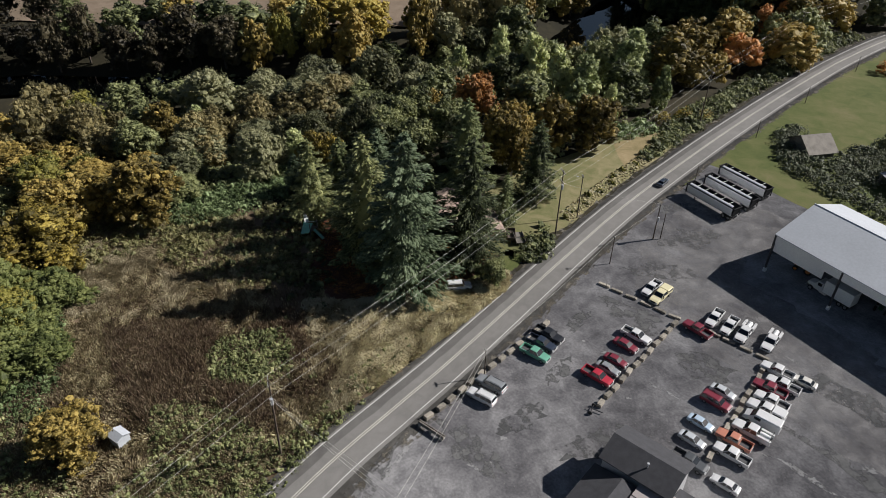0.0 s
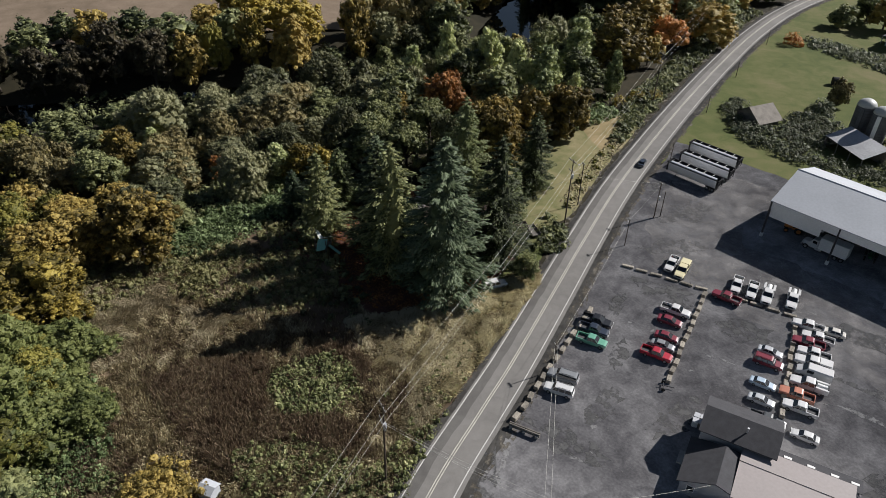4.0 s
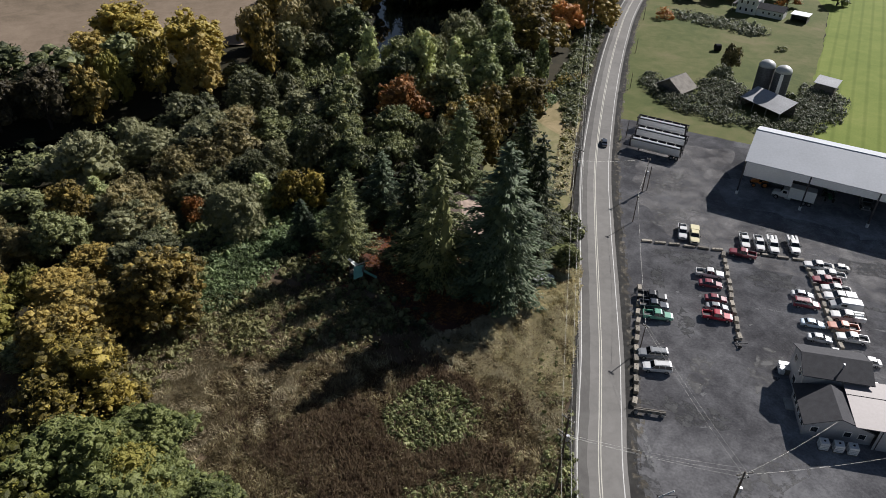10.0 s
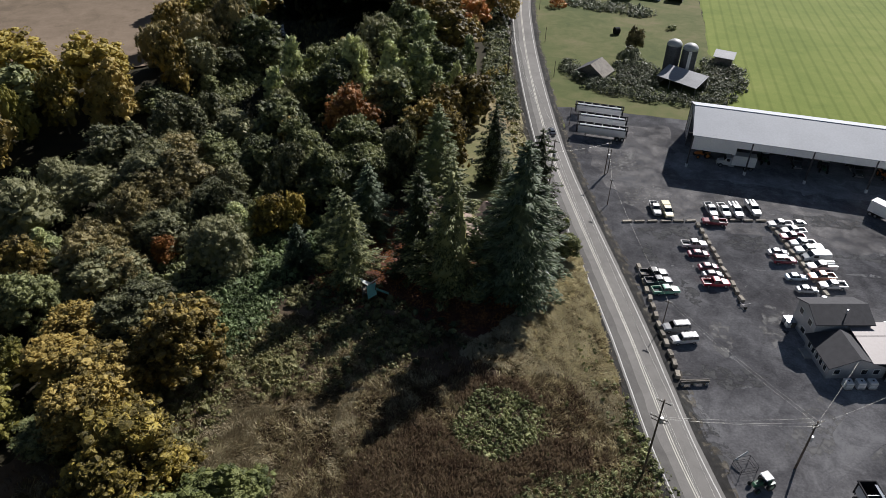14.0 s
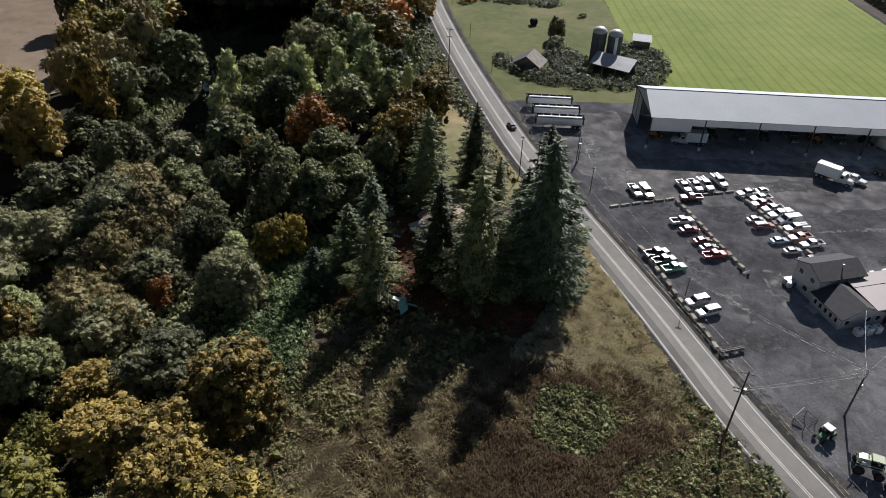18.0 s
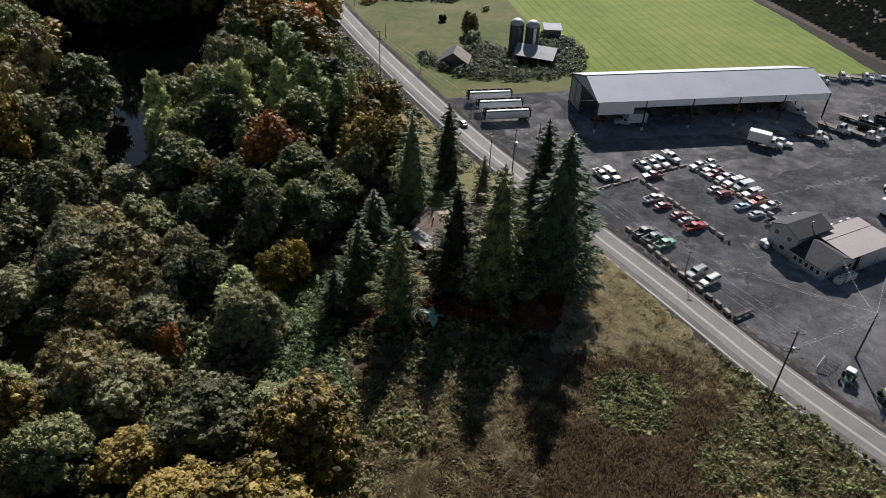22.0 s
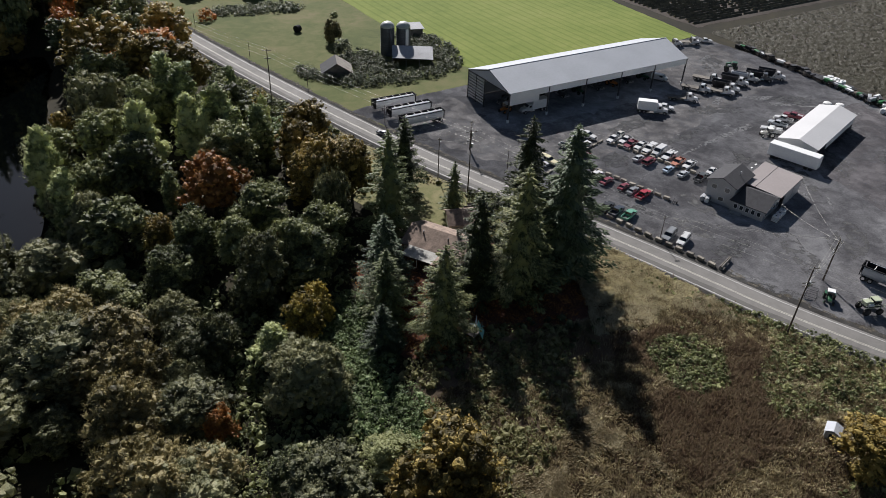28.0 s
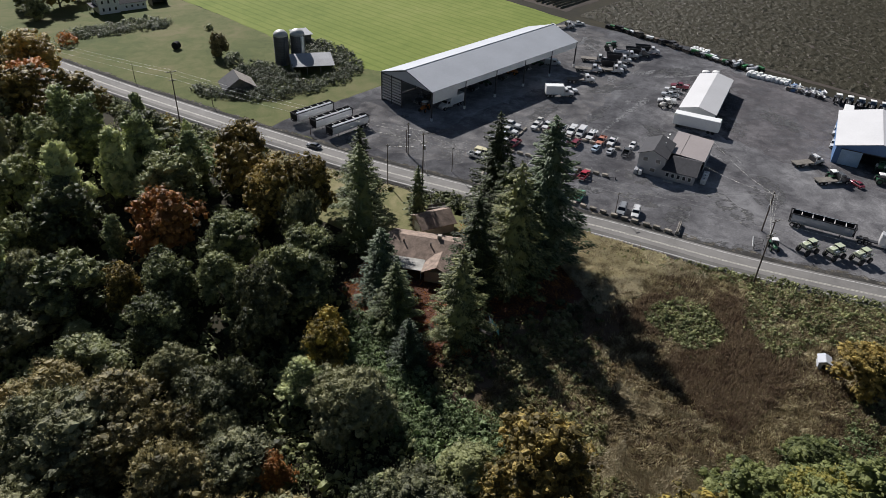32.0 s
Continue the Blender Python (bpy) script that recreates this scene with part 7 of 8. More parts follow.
# machines kept under the shed roof
for model, colour, x, y, h in [("tractor", "tangerine", 5.5, 84.0, 200), ("flat", "dark", 10.0, 88.5, 180), ("tractor", "machine", 20.5, 86.0, -80), ("hopper", "dark", 28.0, 87.5, -85), ("tractor", "machine", 34.5, 86.0, -95), ("flat", "dark", 42.0, 87.5, -85), ("tractor", "tangerine", 48.5, 86.5, -80), ("hopper", "dark", 55.0, 88.0, -90), ("tractor", "machine", 62.0, 86.5, -80), ("van", "white", 66.0, 83.0, -60), ("box", "white", 12.5, 80.8, 180)]:
    park(model, colour, x, y, h, "kept under the machine shed", "machines in the shed")

# cars that pass on the road, standing at their places
park("sedan", "navy", -33.0, 85.5, 109, "driving along the road", "cars on the road")

# ---- filling the wood ----
for k_, x_, y_, t_, r_ in [("willow", -110, 84, 3.5, 4.6), ("willow", -107, 76, 4.5, 5), ("alder", -104, 88, 8, 5)]:
    plant(k_, x_, y_, t_, r_)
tree_at = [(-110, 84, 4.6), (-107, 76, 5), (-104, 88, 5)] + [(x, y, r) for _, x, y, _, r in WOOD] + [(x, y, r) for _, x, y, _, r in CONIFERS]


def in_poly(x, y, poly):
    c = False
    for i in range(len(poly)):
        (x0, y0), (x1, y1) = poly[i], poly[i - 1]
        if (y0 > y) != (y1 > y) and x < (x1 - x0) * (y - y0) / (y1 - y0) + x0:
            c = not c
    return c


SIGHT = [(-131, 78), (-129, 118), (-116, 118), (-113, 80), (-108, 56), (-120, 56)]     # open water and the low bank before it

FIELD_GAP = [(-184, 84), (-150, 80), (-148, 104), (-184, 116)]                         # low growth before the stubble field
SUNNY_GAP = [(-86, 20), (-68, 20), (-64, 42), (-80, 42)]                               # opening behind the small yellow maple


def fill(poly, close, kinds, tops, rads, seed, tries=900, far=False):
    """Trees of many sizes, the largest first, as close as their crowns allow."""
    r = random.Random(seed)
    xs, ys = [p[0] for p in poly], [p[1] for p in poly]
    picks = sorted(((rads[0] + (rads[1] - rads[0]) * r.random() ** 1.7, r.uniform(min(xs), max(xs)), r.uniform(min(ys), max(ys))) for _ in range(tries)), reverse=True)
    for rad, x, y in picks:
        if not in_poly(x, y, poly) or in_poly(x, y, SIGHT) or in_poly(x, y, FIELD_GAP) or in_poly(x, y, SUNNY_GAP) or (y < 78 and abs(x - float(line_x(RIVER, y))) < 10) or (116 < y < 152 and abs(x - float(line_x(RIVER, y))) < 11):
            continue
        if any((x - a) ** 2 + (y - b) ** 2 < (close * (rad + c)) ** 2 for a, b, c in tree_at):
            continue
        k = r.choice(kinds)
        z = float(lie(x, y))
        share = (rad - rads[0]) / (rads[1] - rads[0])
        h = tops[0] + (tops[1] - tops[0]) * (0.55 * share + 0.45 * r.random())
        plant(k, x, y, z + h * (1.25 if k in ("poplar", "fir") else 1), rad * (0.75 if k in ("poplar", "fir") else 1), far=far)
        tree_at.append((x, y, rad))


fill([(-124, -62), (-96, -52), (-90, -22), (-98, -6), (-146, -6), (-160, -30)], 0.74, ["gold", "olive", "olive", "alder", "gold", "lime"], (4.5, 11.0), (2.8, 7.0), 20, 300)
fill([(-122, -60), (-96, -50), (-90, -20), (-84, 14), (-86, 44), (-104, 60), (-128, 66), (-140, 44), (-146, 10), (-155, -20)], 0.93, ["willow", "willow", "olive", "willow", "alder", "willow", "lime", "poplar", "gold"], (5.0, 12.5), (3.4, 8.2), 21, 600)
fill([(-86, 24), (-68, 26), (-60, 50), (-58, 78), (-60, 110), (-70, 150), (-108, 150), (-114, 100), (-112, 60), (-98, 46)], 0.9, ["poplar", "alder", "willow", "poplar", "willow", "gold", "poplar"], (7.0, 19.0), (3.6, 7.8), 22, 700)
fill([(-62, 116), (-70, 150), (-76, 230), (-112, 235), (-116, 150)], 0.78, ["gold", "red", "alder", "gold", "alder"], (9.0, 17.0), (4.0, 8.0), 23, 400, True)
fill([(-164, 50), (-144, 88), (-141, 118), (-148, 150), (-150, 190), (-156, 235), (-172, 210), (-162, 150), (-158, 110), (-166, 84), (-196, 40), (-214, 14), (-228, -16), (-210, -24), (-184, 18)], 0.74, ["alder", "gold", "alder", "fir", "alder"], (9.0, 16.0), (5.0, 9.5), 24, 600, True)
# far bank: dark-leaved alders imitate trees standing in shade
fill([(-262, -60), (-228, -14), (-200, 34), (-184, 58), (-176, 70), (-168, 56), (-186, 26), (-214, -28), (-236, -80)], 0.76, ["bare", "bare", "alder", "bare", "bare"], (16.0, 23.0), (5.5, 9.5), 25, 300)
fill([(-104, -130), (-98, -56), (-66, -56), (-52, -66), (-56, -130)], 0.74, ["lime", "yellow", "alder", "gold", "lime"], (6.0, 13.0), (3.6, 7.6), 26, 250, True)
fill([(-150, -130), (-160, -30), (-122, -58), (-104, -58), (-106, -130)], 0.78, ["olive", "alder", "gold", "lime"], (9.0, 13.0), (5, 8), 27, 150, True)
fill([(-176, 207), (-98, 207), (-86, 236), (-92, 320), (-190, 320), (-192, 234)], 0.8, ["fir", "alder", "fir"], (15.0, 23.0), (5.0, 8.5), 81, 420, True)
# mostly firs, whose dark needle colour stands in for shade on this bank
fill([(-150, 118), (-112, 118), (-108, 150), (-112, 235), (-150, 235), (-148, 160)], 0.7, ["fir", "alder", "fir"], (12.0, 18.0), (4.6, 8.0), 28, 350, True)
for i in range(14):
    by = -60 + 9.5 * i
    bx = float(line_x(RIVER, by)) - 15.5 + 3 * math.sin(i * 2.1)
    plant("bare" if by < 30 else ("yellow", "gold", "lime")[i % 3], bx, by, 12 + 3 * math.sin(i * 1.7), 6.4 + 1.2 * math.sin(i))
    tree_at.append((bx, by, 5.5))
fill([(-148, 66), (-136, 90), (-136, 122), (-150, 122), (-150, 92), (-160, 76)], 0.78, ["willow", "alder", "olive", "willow"], (5.0, 11.0), (3.0, 6.0), 30, 200)
for k, x, y, top, rad in [("alder", -78, 250, 14, 8), ("gold", -92, 262, 14, 9), ("alder", -40, 252, 11, 6), ("gold", -32, 247, 12, 6.5), ("alder", -24, 250, 10, 5), ("red", -8, 248, 7, 5), ("alder", -44, 238, 9, 5), ("alder", 10, 262, 9, 5), ("gold", -14, 258, 12, 6), ("olive", -15, 160, 6.5, 3.0)]:
    plant(k, x, y, top, rad)


fill([(-142, 124), (-112, 120), (-108, 150), (-112, 235), (-150, 235), (-146, 160)], 6.5, ["alder", "fir", "alder"], (12.0, 19.0), (4.6, 7.0), 28, 500, True)
fill([(-150, 20), (-128, 44), (-116, 60), (-116, 120), (-106, 120), (-104, 60), (-120, 30), (-134, 0)], 6.0, ["willow", "willow", "olive", "alder"], (5.0, 9.0), (3.6, 5.4), 29, 500)
fill([(-166, 44), (-148, 66), (-136, 90), (-138, 122), (-150, 122), (-150, 92), (-160, 76), (-176, 54)], 6.0, ["willow", "alder", "olive", "lime"], (7.0, 13.0), (4.0, 6.0), 30, 500)


# tall trees round the shaded end of the river bend
for i in range(9):
    plant(("alder", "fir")[i % 2], -160 + 6.5 * i, 209 + 7 * math.sin(i * 1.9), 29 + 3 * math.sin(i * 2.3), 7.6)


# ---- brambles, scrub and grass ----
def thicket(name, centres, leaf, label, category, per, size, seed, kind="stuff"):
    """Leafy mounds: centres as (x, y, radius, height)."""
    r = np.random.default_rng(seed)
    out, cc, cn, cr = [], [], [], []
    for x, y, rad, h in centres:
        n = max(8, int(per * rad * rad * 0.5))
        d = r.normal(0, 1, (n, 3)); d /= np.linalg.norm(d, axis=1)[:, None]
        d[:, 2] = np.abs(d[:, 2])
        k = 0.8 + 0.3 * r.uniform(0, 1, n) + 0.14 * np.sin(6 * d[:, 0] + x) * np.cos(5 * d[:, 1] + y)
        p = np.stack([x + d[:, 0] * rad * k, y + d[:, 1] * rad * k, d[:, 2] * h * k], 1)
        p[:, 2] += lie(p[:, 0], p[:, 1])
        out.append(leaf_quads(p, d + np.array([0, 0, 0.4]), size, r, 0.2))
        # hummocks of close leaves
        n = max(3, int(0.34 * rad * rad / (size * size * 4)))
        d = r.normal(0, 1, (n, 3)); d /= np.linalg.norm(d, axis=1)[:, None]
        d[:, 2] = np.abs(d[:, 2])
        k = r.uniform(0.55, 0.92, n)
        p = np.stack([x + d[:, 0] * rad * k, y + d[:, 1] * rad * k, d[:, 2] * h * k], 1)
        p[:, 2] += lie(p[:, 0], p[:, 1])
        cc.append(p); cn.append(d + np.array([0, 0, 0.5])); cr.append(size * r.uniform(1.2, 3.2, n))
    pv, pf = puffs(np.concatenate(cc), np.concatenate(cn), np.concatenate(cr), r, 0.4)
    me = crown_mesh(np.concatenate(out), pv, [tuple(f) for f in pf], leaf)
    return tagged(new(name, me), label, category, kind=kind)


def scatter(poly, gap, seed, rad, h, tries=2500):
    r = random.Random(seed)
    xs, ys = [p[0] for p in poly], [p[1] for p in poly]
    got = []
    for _ in range(tries):
        x, y = r.uniform(min(xs), max(xs)), r.uniform(min(ys), max(ys))
        if in_poly(x, y, poly) and all((x - a) ** 2 + (y - b) ** 2 > gap * gap for a, b, *_ in got):
            got.append((x, y, r.uniform(*rad), r.uniform(*h)))
    return got


# brambles round the farm buildings
ring_a = [(-38, 138), (-30, 124), (-22, 118.5), (-8, 116), (4, 117), (13, 122), (19, 133), (20, 150), (15, 160), (8, 156), (9, 146), (6, 136), (9, 128), (3, 121), (-6, 122), (-8, 134), (-7, 146), (-14, 148), (-20, 142), (-18, 130), (-24, 126.5), (-32, 130), (-33, 140)]
thicket("bramble_thicket", scatter(ring_a, 2.0, 31, (1.7, 2.9), (1.3, 2.6)), "l_hedge", "grey-green bramble thicket round the old farm buildings", "bramble", 60, 0.19, 32)
thicket("hedge", scatter([(-46, 214), (-42, 206), (-18, 200), (-9, 203), (-12, 210), (-30, 214)], 2.4, 33, (1.8, 2.8), (1.2, 2.2)), "l_hedge", "overgrown hedge before the farmhouse", "hedge", 40, 0.24, 34)
for x, y, rad, h, leaf, lab in [(-47.5, 203, 3.2, 4.2, "l_red", "russet bush on the farm lawn"), (-16, 150.5, 3.4, 4.2, "l_hedge", "dark bush by the silos"), (-3, 188, 1.6, 1.8, "l_green", "small dark bush on the grass"), (4.5, 143.5, 1.6, 2.4, "l_green", "bush beside the silo")]:
    thicket("bush", [(x, y, rad, h), (x + 1.2, y + 0.8, rad * 0.7, h * 0.8)], leaf, lab, "bush", 60, 0.3, int(x * 3 + 300), kind="")
thicket("bush", [(-62.3, 7.0, 1.5, 1.4), (-60.8, 6.2, 1.1, 1.1)], "l_red", "low red-leaved shrub at the conifers' edge", "bush", 90, 0.14, 83, kind="")
# roadside scrub
thicket("roadside_scrub", scatter([(-33, 50), (-26, 46), (-23.5, 41), (-26, 38), (-31, 44)], 1.5, 35, (1.1, 1.9), (0.9, 1.9)) + scatter([(road_x(y) - 7 - w, y) for y, w in ((92, 0), (104, 0), (122, 0), (150, 0), (190, 0), (230, 0))] + [(road_x(y) - 14, y) for y in (230, 190, 150, 122, 108)] + [(road_x(y) - 10, y) for y in (100, 92)], 1.45, 36, (1.2, 2.2), (0.7, 2.0), 7000),
        "l_green", "low roadside scrub and brambles along the verge", "scrub", 45, 0.27, 37)
thicket("verge_grass", scatter([(road_x(y) - 6.2, y) for y in (56, 66, 76, 86, 97)] + [(road_x(y) - 10.0, y) for y in (97, 86, 76, 66, 56)], 0.62, 41, (0.14, 0.34), (0.03, 0.14), 9000),
        "l_grass", "yellowish dry grass along the verge beside the lawn", "grass", 22, 0.1, 43)
thicket("verge_brambles", scatter([(road_x(y) - 7.2, y) for y in (56, 76, 96)] + [(road_x(y) - 9.8, y) for y in (96, 76, 56)], 3.6, 42, (0.6, 1.2), (0.35, 0.8), 4000),
        "l_lime", "small green brambles in the dry verge grass", "scrub", 45, 0.22, 44)
thicket("yellow_scrub", [(-56, 118, 2.6, 3.4), (-58, 112, 2.2, 2.6), (-53.5, 124, 2.0, 2.6)], "l_yellow", "yellow autumn shrubs at the wood's edge", "scrub", 50, 0.3, 38)
thicket("ivy_bank", scatter([(-60, 108), (-54, 104), (-57, 92), (-62, 96)], 2.0, 39, (1.6, 2.6), (1.2, 2.2)), "l_bramble", "green ivy and brambles at the lawn's end", "scrub", 45, 0.28, 40)
# the green bramble tongue between wood and meadow
thicket("bramble_bank", scatter([(-86, 24), (-70, 27), (-66, 14), (-73, 4), (-70, -4), (-72, -16), (-80, -18), (-82, -6), (-84, 8)], 1.6, 41, (1.4, 2.6), (0.9, 2.2)), "l_bramble", "bright green bramble bank between wood and meadow", "bramble", 95, 0.2, 42)
thicket("undergrowth", scatter([(-72, 2), (-60, -4), (-46, -6), (-40, 0), (-50, 6), (-66, 8)], 2.2, 43, (1.2, 2.2), (0.6, 1.4)) + scatter([(-92, -36), (-80, -13), (-70, -18), (-64, -34), (-74, -46)], 2.0, 65, (1.2, 2.2), (0.6, 1.6)) + scatter([(-74, -16), (-66, -22), (-60, -20), (-62, -8), (-70, -4)], 2.2, 44, (1.2, 2.2), (0.8, 1.6)), "l_bush", "yellow-green undergrowth at the meadow's edge", "undergrowth", 60, 0.22, 45)
thicket("wood_undergrowth", scatter([(-104, 60), (-86, 22), (-66, 26), (-56, 60), (-58, 112), (-104, 112)], 4.6, 46, (2.0, 3.4), (1.2, 3.0), 1400) + scatter([(-160, -50), (-96, -56), (-84, -14), (-84, 22), (-104, 60), (-128, 66), (-150, 50), (-180, 0)], 5.2, 47, (2.0, 3.4), (1.2, 2.8), 1600) + scatter([(-116, 54), (-104, 54), (-104, 122), (-113, 122), (-112, 84)], 2.6, 58, (1.6, 2.6), (1.0, 2.4), 600) + scatter([(-142, 62), (-134, 74), (-133, 120), (-150, 122), (-150, 80)], 2.8, 59, (1.6, 2.8), (1.0, 3.0), 600), "l_green", "dark undergrowth beneath the trees", "undergrowth", 12, 0.34, 48)
# meadow: green patches, brown seed heads, straw
GREEN_PATCHES = scatter([(-33, -19), (-32, -12), (-28, -9.5), (-20.5, -12), (-19.5, -18), (-25, -24), (-31, -23)], 0.8, 51, (0.6, 1.2), (0.5, 1.3)) + scatter([(-9, -8), (-6.5, -12), (-1, -22), (9, -44), (26, -80), (6, -84), (-6, -52), (-14, -36), (-24, -33), (-20, -25), (-9, -20)], 0.95, 52, (0.6, 1.3), (0.5, 1.3), 9000) + scatter([(-18, 12), (-14, 4), (-11, 1), (-6.5, -11), (-9, -15), (-13, -6), (-18, 4)], 1.3, 53, (0.5, 0.9), (0.4, 0.9)) + scatter([(-32, -46), (-12, -46), (-6, -80), (-34, -84)], 1.5, 50, (0.7, 1.6), (0.6, 1.5)) + scatter([(-62, -38), (-46, -46), (-30, -56), (-38, -80), (-60, -70)], 1.5, 49, (0.8, 1.8), (0.7, 1.6)) + scatter([(-35, -22), (-34, -8), (-17, -10), (-18, -24)], 3.6, 60, (0.4, 0.8), (0.4, 1.0))
thicket("meadow_brambles", GREEN_PATCHES, "l_patch", "yellow-green bramble patches in the meadow", "bramble", 80, 0.125, 54)
thicket("meadow_edge_weeds", scatter([(-72, -16), (-64, -23), (-54, -18), (-46, -12), (-42, -4), (-52, -2), (-64, -6)], 1.7, 56, (0.7, 1.3), (0.5, 1.0)), "l_bush", "yellow-green weeds at the meadow's edge", "weeds", 110, 0.16, 57)


PATCH_A = [(-33, -19), (-32, -12), (-28, -9.5), (-20.5, -12), (-19.5, -18), (-25, -24), (-31, -23)]
PATCH_B = [(-9, -8), (-6.5, -12), (-1, -22), (9, -44), (26, -80), (6, -84), (-6, -52), (-14, -36), (-24, -33), (-20, -25), (-9, -20)]


def tufts(name, poly, count, leaf, label, height, spread_, seed, avoid=(), keep=None, wide=0.09, laid=0.0):
    """Upright blades in clumps, leaning every way."""
    r = np.random.default_rng(seed)
    xs, ys = [p[0] for p in poly], [p[1] for p in poly]
    got = []
    while len(got) < count:
        x, y = r.uniform(min(xs), max(xs), 4000), r.uniform(min(ys), max(ys), 4000)
        f = np.array([noise.noise(Vector((a * 0.09, b * 0.09, seed))) for a, b in zip(x, y)])
        for a, b, c in zip(x, y, f):
            if (keep is None or keep(c)) and in_poly(a, b, poly) and not any(in_poly(a, b, q_) for q_ in avoid):
                got.append((a, b))
    p = np.array(got[:count])
    k = 5
    p = np.repeat(p, k, 0) + r.normal(0, spread_, (count * k, 2))
    z = lie(p[:, 0], p[:, 1])
    a = r.uniform(0, 2 * np.pi, len(p))
    # the wind has laid the stalks over in swirls
    turn = np.array([noise.noise(Vector((u * 0.16, v * 0.16, 3.0))) for u, v in p[::k]]).repeat(k) * 9.0
    lean = np.stack([np.cos(turn), np.sin(turn)], 1) * laid + r.normal(0, 0.3, (len(p), 2))
    h = height * r.uniform(0.5, 1.25, len(p))
    w = wide * r.uniform(0.6, 1.5, len(p))
    d = np.stack([np.cos(a), np.sin(a)], 1) * w[:, None]
    base = np.column_stack([p, z])
    top = np.column_stack([p + lean * h[:, None], z + h])
    q = np.stack([base - np.column_stack([d, 0 * w]), base + np.column_stack([d, 0 * w]), top + np.column_stack([d * 0.8, 0 * w]), top - np.column_stack([d * 0.8, 0 * w])], 1)
    me = quads_mesh(name, q, leaf)
    return tagged(new(name, me), label, "grass", kind="stuff")


MEADOW = [(-92, -120), (-88, -34), (-78, -14), (-68, -3), (-44, 2), (-30, -1), (-24, 4), (-20, 14), (-17, 18), (-12.5, 6), (-4.5, -17), (4, -38), (22, -78), (44, -120)]
NEAR = [(-88, -60), (-84, -34), (-78, -14), (-68, -3), (-44, 2), (-30, -1), (-24, 4), (-20, 14), (-18, 18), (-13.5, 6), (-5.5, -17), (3, -38), (14, -62)]
tufts("straw_grass", NEAR, 27000, "l_grass", "pale dry straw grass of the meadow", 0.45, 0.25, 61, avoid=(PATCH_A,), keep=lambda c: c > -0.25, wide=0.075, laid=0.9)
tufts("brown_grass", NEAR, 6000, "l_grass", "dead brown grass of the meadow", 0.55, 0.3, 72, avoid=(PATCH_A,), wide=0.07)
tufts("short_straw", [(-50, -46), (-50, -32), (-36, -30), (-30, -44)], 1600, "l_grass", "short straw at the meadow's end", 0.5, 0.25, 73, wide=0.07)
tufts("seed_heads", [(-45, -36), (-44, -28), (-38, -18), (-35, -10), (-28, -7), (-20, -7), (-13, -14), (-12, -24), (-18, -34), (-28, -37)], 4000, "l_reed", "dark brown standing seed heads in the meadow", 0.8, 0.2, 62, avoid=(PATCH_A, PATCH_B), keep=lambda c: c < 0.1, wide=0.06)
tufts("loose_seed_heads", [(-54, -46), (-52, -28), (-42, -20), (-35, -6), (-24, -2), (-13, -7), (-9, -22), (-13, -42), (-30, -56)], 1500, "l_reed", "thinly scattered brown seed heads in the meadow", 0.75, 0.3, 66, avoid=(PATCH_A, PATCH_B), keep=lambda c: c < 0.22, wide=0.06)
thicket("meadow_end_scrub", scatter([(-58, -40), (-44, -43), (-31, -47), (-33, -58), (-52, -57)], 1.5, 79, (0.9, 1.9), (0.7, 1.7)), "l_bramble", "green scrub and ivy at the meadow's end", "scrub", 90, 0.18, 80)
tufts("pale_straw", [(-36, -4), (-31, 5), (-27, 14), (-18, 16), (-14, 6), (-8, -10), (-11, -13), (-18, -4), (-26, -6)], 6000, "l_straw", "bleached straw beside the road", 0.5, 0.22, 70, wide=0.07, laid=0.9)
tufts("bleached_grass", [(-80, -40), (-74, -18), (-60, -24), (-48, -16), (-46, -32), (-52, -40), (-60, -44)], 8500, "l_straw", "bleached straw grass in the open meadow", 0.55, 0.25, 71, keep=lambda c: c > -0.12, wide=0.085, laid=0.9)
tufts("verge_grass", [(-28, 3), (-26, 22), (-24, 34), (-19.5, 30), (-12.5, 6), (-10, -3), (-16, -6), (-22, -2)], 9000, "l_grass", "pale verge grass near the road", 0.5, 0.2, 63, laid=0.9)
tufts("fallen_stalks", MEADOW, 5000, "l_reed", "scattered brown stalks in the meadow", 0.6, 0.5, 64, wide=0.05)

thicket("bank_undergrowth", scatter([(-135, 82), (-129, 91), (-129, 112), (-131, 124), (-140, 136), (-146, 130), (-140, 110), (-139, 88)], 1.8, 82, (1.3, 2.3), (0.8, 2.4), 900) + scatter([(-140, 70), (-133, 79), (-131, 92), (-131, 110), (-139, 122), (-142, 122), (-140, 96)], 1.8, 76, (1.3, 2.3), (0.8, 2.6), 900) + scatter([(-117, 74), (-114, 90), (-114.5, 110), (-115, 122), (-116, 134), (-110, 134), (-108, 112), (-108, 76)], 1.8, 77, (1.3, 2.3), (0.8, 2.6), 900) + scatter([(-128, 66), (-112, 62), (-110, 76), (-118, 78), (-126, 76)], 1.9, 78, (1.2, 2.0), (0.6, 1.4), 600) + scatter([(-102, -14), (-84, -16), (-79, 6), (-83, 26), (-98, 34), (-108, 10)], 2.0, 73, (1.3, 2.4), (0.8, 2.2), 1500) + scatter([(-126, 52), (-112, 50), (-98, 36), (-92, 46), (-104, 58), (-122, 64)], 2.2, 74, (1.3, 2.4), (0.8, 2.0), 1200), "l_green", "low dark thicket under the willows", "undergrowth", 34, 0.2, 75)
